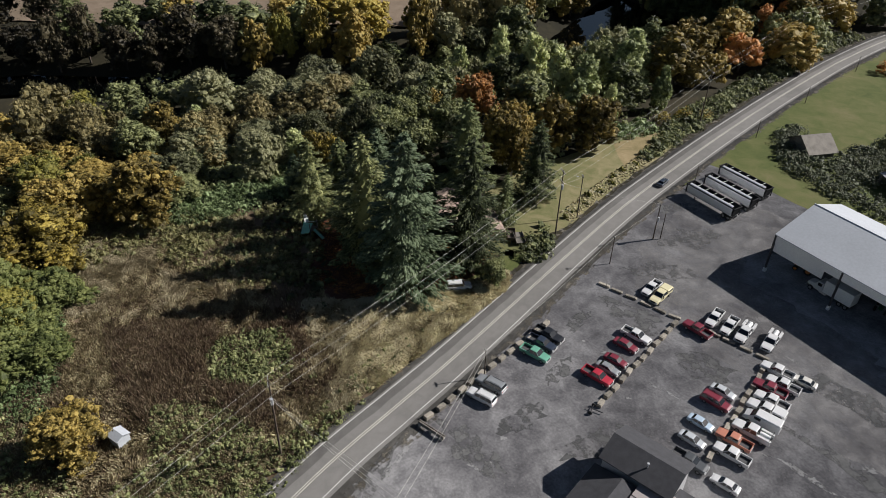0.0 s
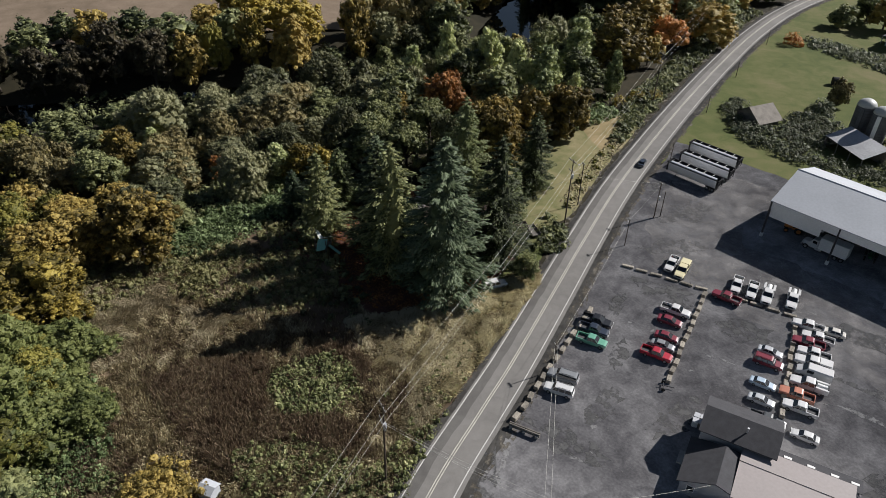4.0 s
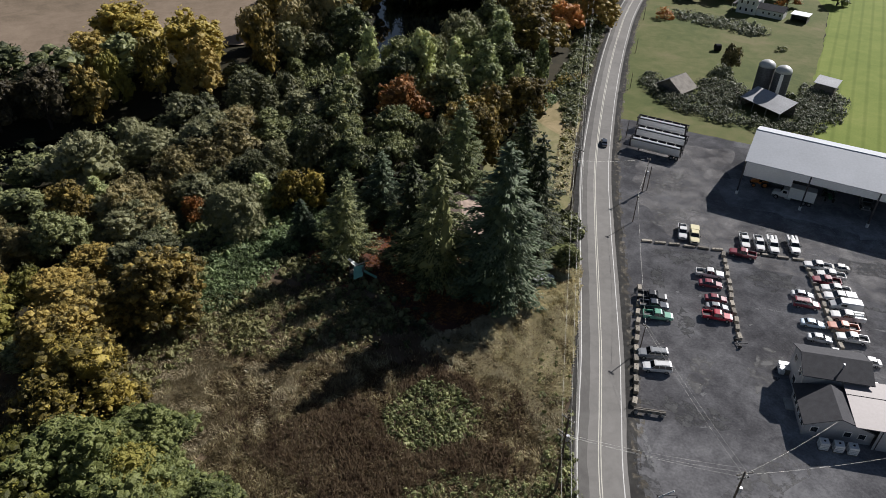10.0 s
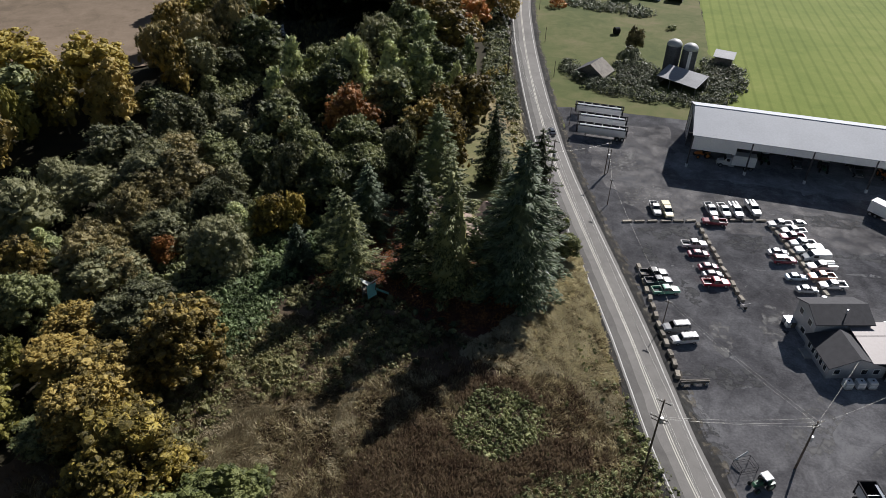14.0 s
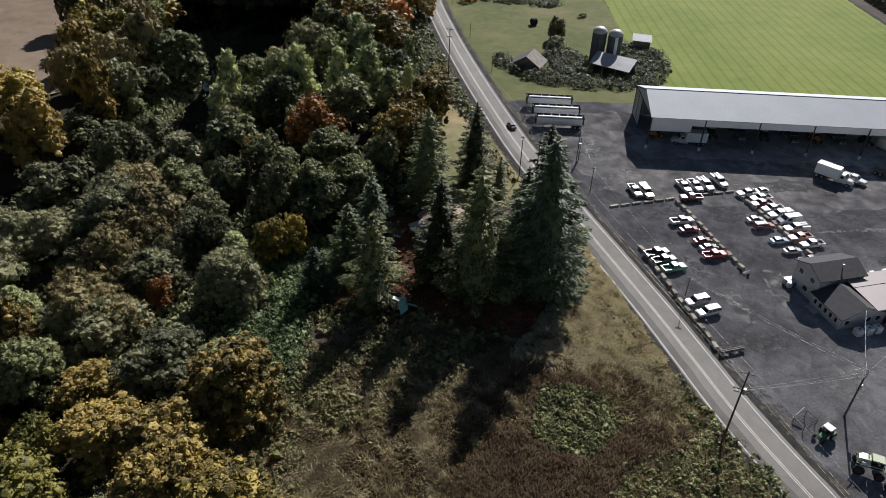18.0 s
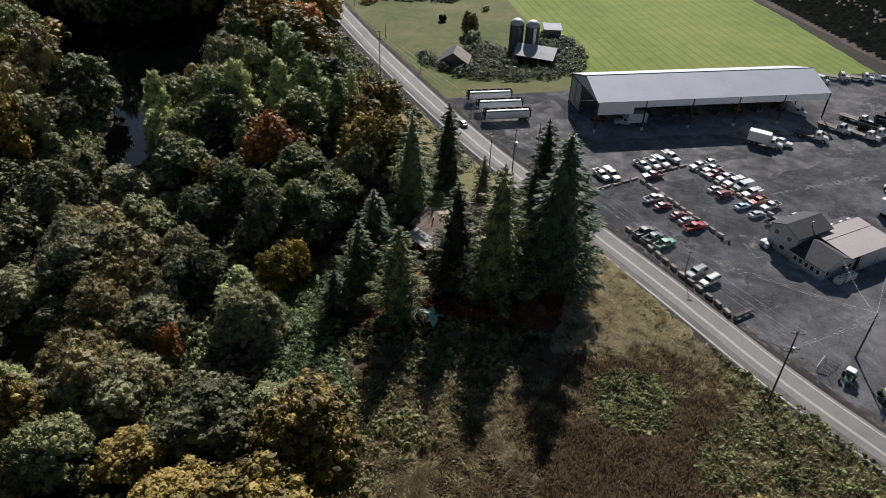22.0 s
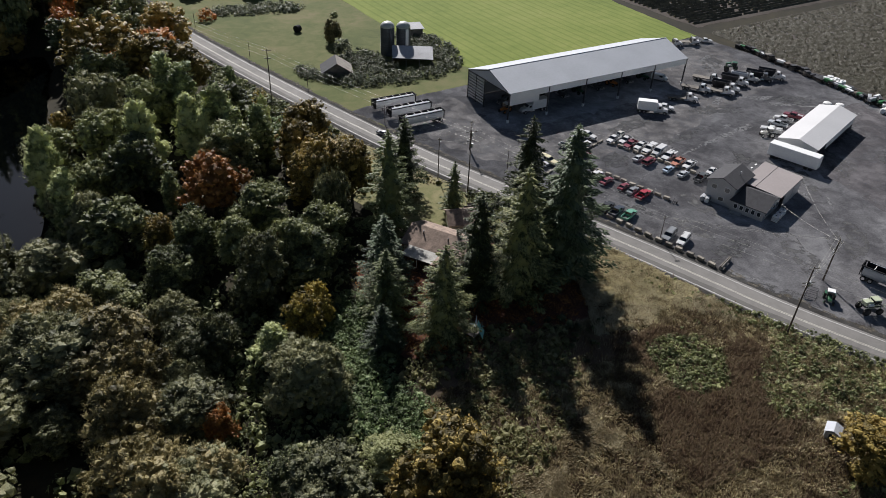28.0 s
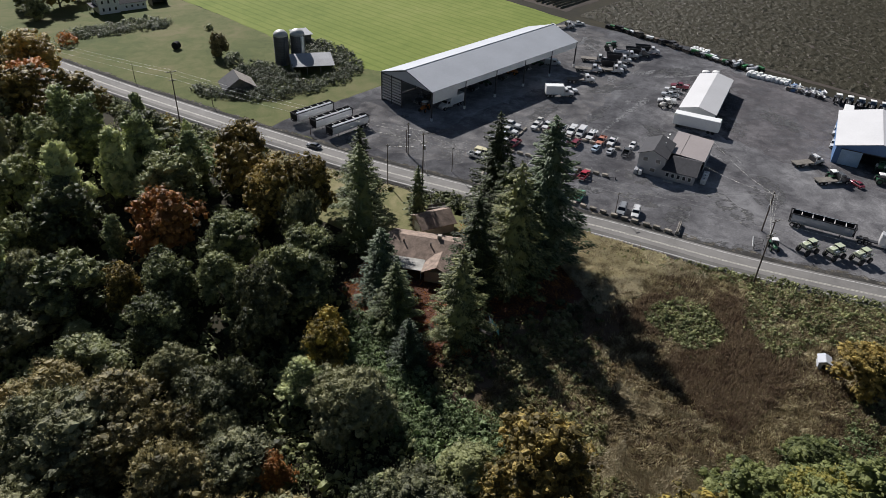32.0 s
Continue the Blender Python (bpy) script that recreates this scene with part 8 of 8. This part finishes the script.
thicket("shade_undergrowth", scatter([(-62, -8), (-54, -12), (-40, -8), (-32, -2), (-40, 4), (-52, 6), (-64, 4)], 2.6, 67, (0.8, 1.6), (0.5, 1.2)), "l_green", "low green undergrowth in the conifers' shade", "undergrowth", 60, 0.2, 68)
tufts("fallen_leaves", [(-70, 10), (-62, 2), (-50, 5), (-40, 1), (-31, 4), (-28, 9), (-27, 24), (-30, 36), (-40, 28), (-52, 40), (-66, 34)], 5000, "l_red", "reddish fallen leaves and twigs under the conifers", 0.12, 0.4, 69, wide=0.1)

# nursery rows across the east
r9 = np.random.default_rng(9)


def shrub_rows(name, starts, direction, length, label, step=1.15):
    """Rows of shrubs, each row a chain of uneven leafy humps with gaps, under loose leaves."""
    d, side = np.array([*direction, 0.0]), np.array([-direction[1], direction[0], 0.0])
    quads = []
    for x, y in starts:
        m = int(length / step)
        u = np.arange(m + 1) * step
        there = r9.uniform(0, 1, m) > 0.025 + 0.2 * (np.sin(u[:-1] * 0.05 + x * 0.3) > 0.95)
        h = r9.uniform(0.62, 0.8, m + 1)
        w = 0.3 + 0.35 * h + r9.uniform(-0.05, 0.05, m + 1)
        mid = np.array([x, y, 0.0]) + u[:, None] * d + r9.normal(0, 0.06, (m + 1, 1)) * side
        top = mid + h[:, None] * np.array([0, 0, 1.0])
        lft, rgt = mid - w[:, None] * side, mid + w[:, None] * side
        for a_, b_ in ((lft, top), (top, rgt)):
            quads.append(np.stack([a_[:-1], a_[1:], b_[1:], b_[:-1]], 1)[there])
        p = np.repeat(top[:-1][there], 2, 0)
        p = p + r9.normal(0, 0.2, p.shape) * np.array([1, 1, 0.3])
        quads.append(leaf_quads(p, np.tile([0, 0, 1.0], (len(p), 1)), 0.16, r9, 0.1))
    me = quads_mesh(name, np.concatenate(quads), "l_nursery")
    tagged(new(name, me), label, "shrub rows", kind="stuff")


shrub_rows("nursery_rows", [(123.0 + 2.1 * k, 111.0 + 0.1 * k) for k in range(86)], (0.0, -1.0), 200, "long rows of low brown-green nursery shrubs")
shrub_rows("nursery_rows_far", [(125.0, 123 + 2.6 * k) for k in range(58)], (0.999, 0.035), 190, "rows of low shrubs in the farther nursery field", 1.5)

# ---- concrete blocks, rails and posts along the parking rows ----
block_mesh = Geo().box(-0.75, 0.75, -0.38, 0.38, 0.0, 0.72, cut=0.05).mesh("concrete_block", M["block"])
low_mesh = Geo().box(-1.1, 1.1, -0.3, 0.3, 0.0, 0.4, cut=0.05).mesh("low_block", M["block"])
rng_b = random.Random(5)


def block_row(a, b, n, mesh, group, post=True, label="weathered concrete block on the yard"):
    a, b = Vector(a), Vector(b)
    ang = math.degrees(math.atan2(b.y - a.y, b.x - a.x))
    for i in range(n):
        p = a.lerp(b, i / (n - 1))
        t = thing("concrete_block", pose(p.x + rng_b.uniform(-0.12, 0.12), p.y + rng_b.uniform(-0.12, 0.12), 0.014, 0, 0, ang + rng_b.uniform(-7, 7)), label, "concrete block", group)
        new("block", mesh).parent = t
        for x in (-0.4, 0.4):
            part("lifting_loop", Geo().tube((x, 0, 0.38), (x, 0, 0.8 if mesh is block_mesh else 0.46), 0.03, n=5), "steel_dark", t)
        if post and i % 2 == 0:
            part("marker_rod", Geo().tube((0.7, -0.5, 0), (0.75 + rng_b.uniform(-0.2, 0.2), -0.55, 1.3), 0.035, n=5), "wood_grey", t, "leaning wooden rod")


block_row((-8.0, 30.0), (-0.6, 1.6), 13, block_mesh, "blocks along the road")
block_row((3.8, 49.6), (10.9, 25.4), 12, block_mesh, "blocks of the middle row", False)
block_row((19.4, 53.4), (26.6, 32.0), 11, block_mesh, "blocks of the east row", False)
block_row((-11.2, 46.7), (2.4, 51.2), 6, low_mesh, "low blocks of the north row", True, "low flat concrete block on the yard")
block_row((9.0, 53.7), (17.2, 56.0), 4, low_mesh, "low blocks of the north row", True, "low flat concrete block on the yard")
rail = thing("timber_barrier", pose(2.0, 0.4, 0.014, 0, 0, 19), "long weathered timber rail barrier on blocks", "barrier")
for z, y in ((0.78, -0.16), (0.78, 0.16), (0.45, -0.2)):
    part("timber", Geo().tube((-2.4, y, z), (2.4, y, z + 0.02), 0.15, 0.14, n=9), "wood_grey", rail)
for x in (-2.0, 0, 2.0):
    part("foot", Geo().box(x - 0.25, x + 0.25, -0.4, 0.4, 0, 0.6, cut=0.03), "concrete", rail)
hitch = thing("tow_dolly", pose(11.6, 23.9, 0.014, 0, 0, 30), "small two-wheeled tow dolly on the yard", "dolly")
part("beam", Geo().tube((-1.2, 0, 0.4), (1.1, 0, 0.35), 0.08, n=6), "steel_dark", hitch)
part("cross_beam", Geo().tube((-0.6, -0.8, 0.4), (-0.6, 0.8, 0.4), 0.07, n=6), "steel_dark", hitch)
for y in (-0.9, 0.9):
    part("wheel", Geo().tube((-0.6, y - 0.1, 0.32), (-0.6, y + 0.1, 0.32), 0.32, n=12), "tyre", hitch)


# ---- poles and wires ----
def pole(x, y, top, arms, label, turn=0, r=0.16, extra=""):
    p = thing("utility_pole", pose(x, y, 0, 0, 0, turn), label, "pole", "poles along the road")
    part("shaft", Geo().tube((0, 0, -0.3), (0, 0, top), r, r * 0.62, n=9), "wood_dark", p)
    tips = []
    for z, half in arms:
        arm = part("crossarm", Geo().box(-half, half, -0.16, -0.05, z - 0.07, z + 0.07), "wood_grey", p)
        for u in (-half + 0.12, -half * 0.4, half * 0.4, half - 0.12):
            part("insulator", Geo().tube((u, -0.1, z + 0.07), (u, -0.1, z + 0.28), 0.055, 0.04, n=7), "insulator", arm)
        tips.append((half, z + 0.28))
    if extra == "can":
        part("transformer", Geo().tube((0.35, 0, top - 4.2), (0.35, 0, top - 3.2), 0.24, n=12), "steel_grey", p, "grey transformer can")
    if extra == "lamp":
        part("lamp_arm", Geo().tube((0, 0, top - 0.6), (0, -1.2, top - 0.2), 0.04, n=6), "steel_dark", p)
        part("lamp_head", Geo().box(-0.14, 0.14, -1.5, -1.1, top - 0.3, top - 0.14, cut=0.03), "steel_grey", p)
    return p


ROADSIDE = [(22, -92, 15.0), (-5.4, -20.0, 15.2), (-29.0, 49.6, 15.6), (-51.6, 119.6, 15.2), (-73.0, 190.0, 15.0), (-80, 262, 15)]
for i, (x, y, top) in enumerate(ROADSIDE):
    pole(x, y, top, [(top - 0.35, 1.25), (top - 2.6, 0.9)] if i != 1 else [(top - 0.35, 1.0), (top - 3.3, 1.25), (top - 3.9, 1.0)], "tall wooden utility pole with crossarms beside the road", -18, 0.17, "can" if i in (1, 2) else "")
pole(-32.0, 58.2, 10.6, [(10.3, 0.5)], "short wooden pole with a lamp on the lawn", -18, 0.13, "lamp")
pole(15.7, -12.6, 9.9, [(9.6, 1.2), (8.8, 0.8)], "dark utility pole in the yard with many wires", 40, 0.18, "can")
pole(-17.6, 66.4, 8.8, [(8.5, 0.5)], "dark wooden pole at the yard's edge", -18, 0.14, "can")
pole(-16.9, 67.8, 6.4, [], "short dark pole beside its taller neighbour", -18, 0.12)
pole(-15.8, 52.6, 6.6, [(6.3, 0.4)], "slim dark pole at the yard's edge", -18, 0.11)
pole(-3.2, 13.5, 5.9, [(5.6, 0.55)], "slim dark pole behind the concrete blocks", -18, 0.1)
for y in (92, 126, 158, 196):
    pole(road_x(y) + 7.4, y, 5.2, [], "short dark roadside pole by the farm", -18, 0.1)


def wire(a, b, sag, r=0.016, n=14):
    a, b = Vector(a), Vector(b)
    pts = [a.lerp(b, i / n) - Vector((0, 0, sag * 4 * (i / n) * (1 - i / n))) for i in range(n + 1)]
    cu = bpy.data.curves.new("wire", "CURVE")
    cu.dimensions, cu.bevel_depth, cu.bevel_resolution = "3D", r, 0
    sp = cu.splines.new("POLY")
    sp.points.add(n)
    for q, p in zip(sp.points, pts):
        q.co = (*p, 1)
    cu.materials.append(M["wire"])
    ob = new("power_line", cu)
    return tagged(ob, "thin sagging overhead power line between poles", "power line", "overhead power lines")


t18 = radians(-18)
for (xa, ya, ta), (xb, yb, tb) in zip(ROADSIDE[:-1], ROADSIDE[1:]):
    for u, dz in ((-1.1, -0.1), (1.1, -0.1), (0.7, -2.4)):
        o = Vector((math.cos(t18) * u, math.sin(t18) * u, dz))
        wire(Vector((xa, ya, ta)) + o, Vector((xb, yb, tb)) + o, 1.0)
wire((-5.4, -20.0, 11.6), (15.7, -12.6, 9.7), 0.5)
wire((-5.4, -20.0, 12.0), (15.2, -12.0, 9.7), 0.5)
wire((-5.0, -20.0, 11.8), (16.2, -13.2, 9.7), 0.4)
for u in (-0.5, 0.5):
    wire((15.7 + u, -12.6, 9.7), (-3.2 + u * 0.6, 13.5, 5.8), 0.5)
gable_tip = CM @ Vector((3.6, -14.4, 4.5))
wire((15.7, -12.6, 9.4), gable_tip, 0.7, 0.015)
wire((15.7, -12.6, 9.3), CM @ Vector((19.6, -14.9, 4.1)), 0.9, 0.015)
wire((-3.2, 13.5, 5.7), (-15.8, 52.6, 6.4), 0.6)
wire((-15.8, 52.6, 6.4), (-17.6, 66.4, 8.4), 0.3)
wire((-29.0, 49.6, 12.6), (-17.6, 66.4, 8.6), 0.4)
wire((-32.0, 58.2, 10.2), (-29.0, 49.6, 12.4), 0.2)
wire((-29.0, 49.6, 11.6), (-38, 37, 3.9), 0.5)

# ---- pale patches and marks on the yard ----
def patch(x, y, length, width, turn, seed, name="dust_patch", material="dust", z=0.02, label="pale dusty streak on the dark yard"):
    r = random.Random(seed)
    n = 18
    pts = []
    for i in range(n):
        a = 2 * math.pi * i / n
        k = r.uniform(0.45, 1.1)
        pts.append((length / 2 * math.cos(a) * k, width / 2 * math.sin(a) * k))
    m = pose(x, y, 0, 0, 0, turn)
    sheet(name, [tuple((m @ Vector((*p, 0)))[:2]) for p in pts], z, material, label, "ground marking")


patch(8.4, 8.8, 1.5, 0.9, 60, 1, label="small pale puddle of spilled dust")
for i, (x, y, l, w, t) in enumerate([(10.4, 2.4, 3.2, 0.8, 25), (11.2, 4.8, 1.2, 0.5, 10), (3.0, -5.0, 5.0, 1.6, -60), (4.6, -8.2, 3.4, 1.2, -50), (1.4, -3.0, 2.2, 0.8, -60), (36, 41.2, 8, 1.6, 12), (44, 42.6, 11, 2.0, 8), (52, 43.6, 11, 2.6, 6), (61, 45, 12, 3.0, 8), (58, 48, 6, 2.0, 20), (70, 62, 8, 3, 30), (84, 58, 14, 4, -20), (86, 52, 12, 3, -30), (30, 39, 3, 0.6, 30), (15, 36.6, 4, 0.5, 12), (12.6, 35.6, 3, 0.4, 10), (40, 50, 2.5, 1.4, 40), (43, 12, 8, 1.6, 75), (45.5, 6.5, 7, 1.4, 50), (100, 38, 10, 2.0, -40), (94, 46, 9, 2.2, -30), (92, 84, 14, 2, 60), (98, 92, 12, 3, 20), (86, 96, 10, 2.4, 10), (2.5, 34, 1.5, 0.5, 70), (-1.5, 33, 1.2, 0.5, 30), (20, 60, 3, 0.6, 10), (12, 30, 1.6, 0.5, 60)]):
    patch(x, y, l, w, t, 10 + i)
for i, (x, y, l, w, t) in enumerate([(7, 14, 12, 5, 100), (34, -6, 22, 10, 20), (50, 20, 22, 10, 70), (-14, 74, 18, 9, 70), (84, 30, 24, 10, 40), (20, -4, 20, 8, 60), (-8, 60, 18, 8, 60), (66, 20, 26, 14, 80), (16, 20, 14, 6, 80)]):
    patch(x, y, l, w, t, 60 + i, "oil_stain", "tar", 0.016, "broad dark stain on the worn asphalt")
for i, (x, y, l, w, t) in enumerate([(-2, 45, 16, 7, 20), (14, 46, 14, 7, 30), (-6, 36, 9, 3, 110), (2, 24, 10, 4, 110), (8, 4, 16, 6, 15), (30, 60, 26, 7, 8), (62, 58, 24, 8, -20), (92, 52, 20, 8, -30), (44, 30, 14, 8, 60), (96, 88, 22, 9, 40), (-24, 80, 12, 4, 70), (4, -10, 14, 4, -60), (80, 10, 22, 10, 50), (40, 48, 26, 4, 8)]):
    patch(x, y, l, w, t, 90 + i, "gravel_patch", "gravel", 0.018, "worn gravelly patch on the yard")
# loose pale stones and grit strewn over the yard
rs = np.random.default_rng(77)
n_grit = 5200
gx0, gy0 = rs.uniform(-6, 116, n_grit), rs.uniform(-40, 104, n_grit)
keep_grit = gx0 > np.array([road_x(v) + 7.5 for v in gy0])
gx0, gy0 = gx0[keep_grit], gy0[keep_grit]
clump = np.array([noise.noise(Vector((u * 0.12, v * 0.12, 5.0))) for u, v in zip(gx0, gy0)])
sel = clump > 0.02
gx0, gy0 = gx0[sel], gy0[sel]
grit = leaf_quads(np.stack([gx0, gy0, np.full(len(gx0), 0.045)], 1), np.tile([0, 0, 1.0], (len(gx0), 1)), 0.1, rs, 0.0, 0.08)
tagged(new("yard_grit", quads_mesh("yard_grit", grit, "concrete")), "loose pale stones and grit on the yard", "grit", kind="stuff")

# ---- goods along the east edge of the yard ----
r5 = random.Random(55)
def pallets(x, y, turn, wide, deep, h):
    t = thing("pallet_stack", pose(x, y, 0.01, 0, 0, turn), "stack of grey pallets and crates at the yard's edge", "pallets", "goods along the yard's edge")
    k2 = max(2, int(h / 0.3))
    for j in range(k2):
        part("pallet", Geo().box(-wide, wide, -deep, deep, j * h / k2, (j + 0.72) * h / k2), r5.choice(["wood_grey", "wood_dark", "steel_dark", "black"]), t)


def implement(x, y, turn):
    t = thing("farm_implement", pose(x, y, 0.01, 0, 0, turn), "dark folded farm implement at the yard's edge", "farm implement", "goods along the yard's edge")
    part("beam", Geo().box(-1.9, 1.9, -0.12, 0.12, 0.7, 0.95), "steel_dark", t)
    part("cross_beam", Geo().box(-1.2, -1.0, -1.0, 1.0, 0.6, 0.8).box(0.8, 1.0, -1.0, 1.0, 0.6, 0.8), "steel_dark", t)
    part("seed_box", Geo().box(-1.5, 1.3, -0.5, 0.5, 0.95, r5.uniform(1.4, 2.0), cut=0.08), r5.choice(["steel_dark", "steel_grey", "green_paint", "black", "sheet_white"]), t)
    for x_ in (-1.1, 0.9):
        for s_ in (-1, 1):
            part("wheel", Geo().tube((x_, s_ * 1.0 - 0.12, 0.45), (x_, s_ * 1.0 + 0.12, 0.45), 0.45, n=11), "tyre", t)
    for j in range(5):
        part("tine", Geo().tube((-1.6 + j * 0.8, 0.3, 0.8), (-1.6 + j * 0.8, 0.7, 0.05), 0.05, n=4), "steel_dark", t)


for i in range(30):
    k = i / 29
    x, y = 118.8 - 4.2 * k + r5.uniform(-0.7, 0.7), 94 - 50 * k + r5.uniform(-0.5, 0.5)
    if r5.random() < 0.55:
        pallets(x, y, 80 + r5.uniform(-12, 12), r5.uniform(0.7, 1.0), r5.uniform(0.8, 1.3), r5.uniform(0.9, 2.2))
    else:
        implement(x, y, 90 + r5.uniform(-20, 20))
    if r5.random() < 0.45:
        pallets(x + 2.6, y + r5.uniform(-0.6, 0.6), r5.uniform(0, 90), 0.8, 0.8, r5.uniform(0.5, 1.4))
for i in range(14):
    implement(114.5 + r5.uniform(-1.5, 3.0), 43.5 - i * 0.85, r5.uniform(0, 180))
for i in range(6):
    t = thing("liquid_tank", pose(116.4 + (i % 2) * 2.2, 57.5 - (i // 2) * 2.3, 0.01, 0, 0, r5.uniform(-8, 8)), "white plastic liquid tank at the yard's edge", "tank", "white tanks at the yard's edge")
    part("shell", Geo().tube((0, 0, -0.05), (0, 0, 1.9), 1.0, 0.95, n=16), "sheet_white", t)
    part("cap", Geo().tube((0, 0, 1.9), (0, 0, 2.1), 0.3, n=10), "trim_white", t)
for i in range(18):
    t = thing("wrapped_bale", pose(109.6 + (i % 2) * 1.9 + (i // 2) * 0.28, 33.0 - (i // 2) * 1.5, 0.01, 0, 0, r5.uniform(-14, 14)), "white plastic-wrapped bale in a row", "bale", "white bales at the yard's edge")
    h = r5.uniform(0.9, 1.5)
    part("bale", Geo().box(-0.85, 0.85, -0.68, 0.68, 0, h, cut=0.22), "sheet_white", t)
    part("top_sheet", Geo().box(-0.7, 0.7, -0.55, 0.55, h - 0.02, h + 0.08, cut=0.03), "trim_white", t)
for i in range(22):
    t = thing("scrap_pile", pose(107.8 + (i % 3) * 1.9 + r5.uniform(-0.6, 0.6), 18.0 - (i // 3) * 1.5 + r5.uniform(-0.6, 0.6), 0.01, 0, 0, r5.uniform(0, 360)), "pile of discarded pipes and crates", "scrap", "scrap at the yard's edge")
    for j in range(5):
        part("pipe", Geo().tube((-1.2, r5.uniform(-0.7, 0.7), r5.uniform(0.2, 1.5)), (1.2, r5.uniform(-0.7, 0.7), r5.uniform(0.2, 1.5)), 0.12, n=7), r5.choice(["steel_grey", "steel_dark", "sheet_white"]), t)
    part("crate", Geo().box(-0.7, 0.7, -0.6, 0.6, 0, r5.uniform(0.6, 1.3), cut=0.03), r5.choice(["wood_grey", "blue_clad", "steel_grey", "steel_dark"]), t)
# frame and gate parts beside the yard pole
fr = thing("steel_cage", pose(8.6, -14.8, 0.014, 0, 0, 28), "low steel mesh cage beside the road", "cage")
for x in (-1.3, 1.3):
    for y in (-1.0, 1.0):
        part("corner_post", Geo().tube((x, y, 0), (x, y, 1.5), 0.05, n=5), "steel_dark", fr)
for z in (0.3, 0.75, 1.45):
    for a, b in (((-1.3, -1, z), (1.3, -1, z)), ((-1.3, 1, z), (1.3, 1, z)), ((-1.3, -1, z), (-1.3, 1, z)), ((1.3, -1, z), (1.3, 1, z))):
        part("rail", Geo().tube(a, b, 0.035, n=4), "steel_dark", fr)
part("pale_pipe", Geo().tube((-1.0, 1.2, 0.6), (0.9, 1.3, 2.0), 0.14, n=8), "trim_white", fr, "pale leaning pipe")
# bins and boxes by the office
for i in range(4):
    t = thing("waste_bin", CM @ pose(-1.2 + (i % 2) * 0.9, -1.4 - (i // 2) * 1.1 + 1.2, 0.014, 0, 0, r5.uniform(-10, 10)), "pale crate beside the office wall", "crate", "crates beside the office")
    part("bin", Geo().box(-0.4, 0.4, -0.45, 0.45, 0, r5.uniform(0.7, 1.2), cut=0.04), r5.choice(["sheet_white", "wood_grey", "steel_grey"]), t)
    part("lid", Geo().box(-0.42, 0.42, -0.47, 0.47, 1.2, 1.24), "steel_grey", t)
# small dark trailer on the lawn beside the house
tr = thing("utility_trailer", pose(-33.2, 41.3, 0.02, 0, 0, -35), "small rusty brown box trailer on the lawn", "trailer")
part("deck", Geo().box(-1.9, 1.9, -0.8, 0.8, 0.5, 0.62), "wood_dark", tr)
for y in (-0.8, 0.8):
    part("side_board", Geo().box(-1.9, 1.9, y - 0.04, y + 0.04, 0.62, 1.15), "wood_dark", tr)
for x in (-1.9, 1.9):
    part("end_board", Geo().box(x - 0.04, x + 0.04, -0.76, 0.76, 0.62, 1.15), "wood_dark", tr)
part("drawbar", Geo().tube((1.9, 0, 0.5), (3.1, 0, 0.4), 0.05, n=6), "steel_dark", tr)
for y in (-0.92, 0.92):
    part("wheel", Geo().tube((-0.3, y - 0.1, 0.33), (-0.3, y + 0.1, 0.33), 0.33, n=12), "tyre", tr)
part("jockey_stand", Geo().tube((2.9, 0, -0.02), (2.9, 0, 0.42), 0.03, n=5), "steel_dark", tr)
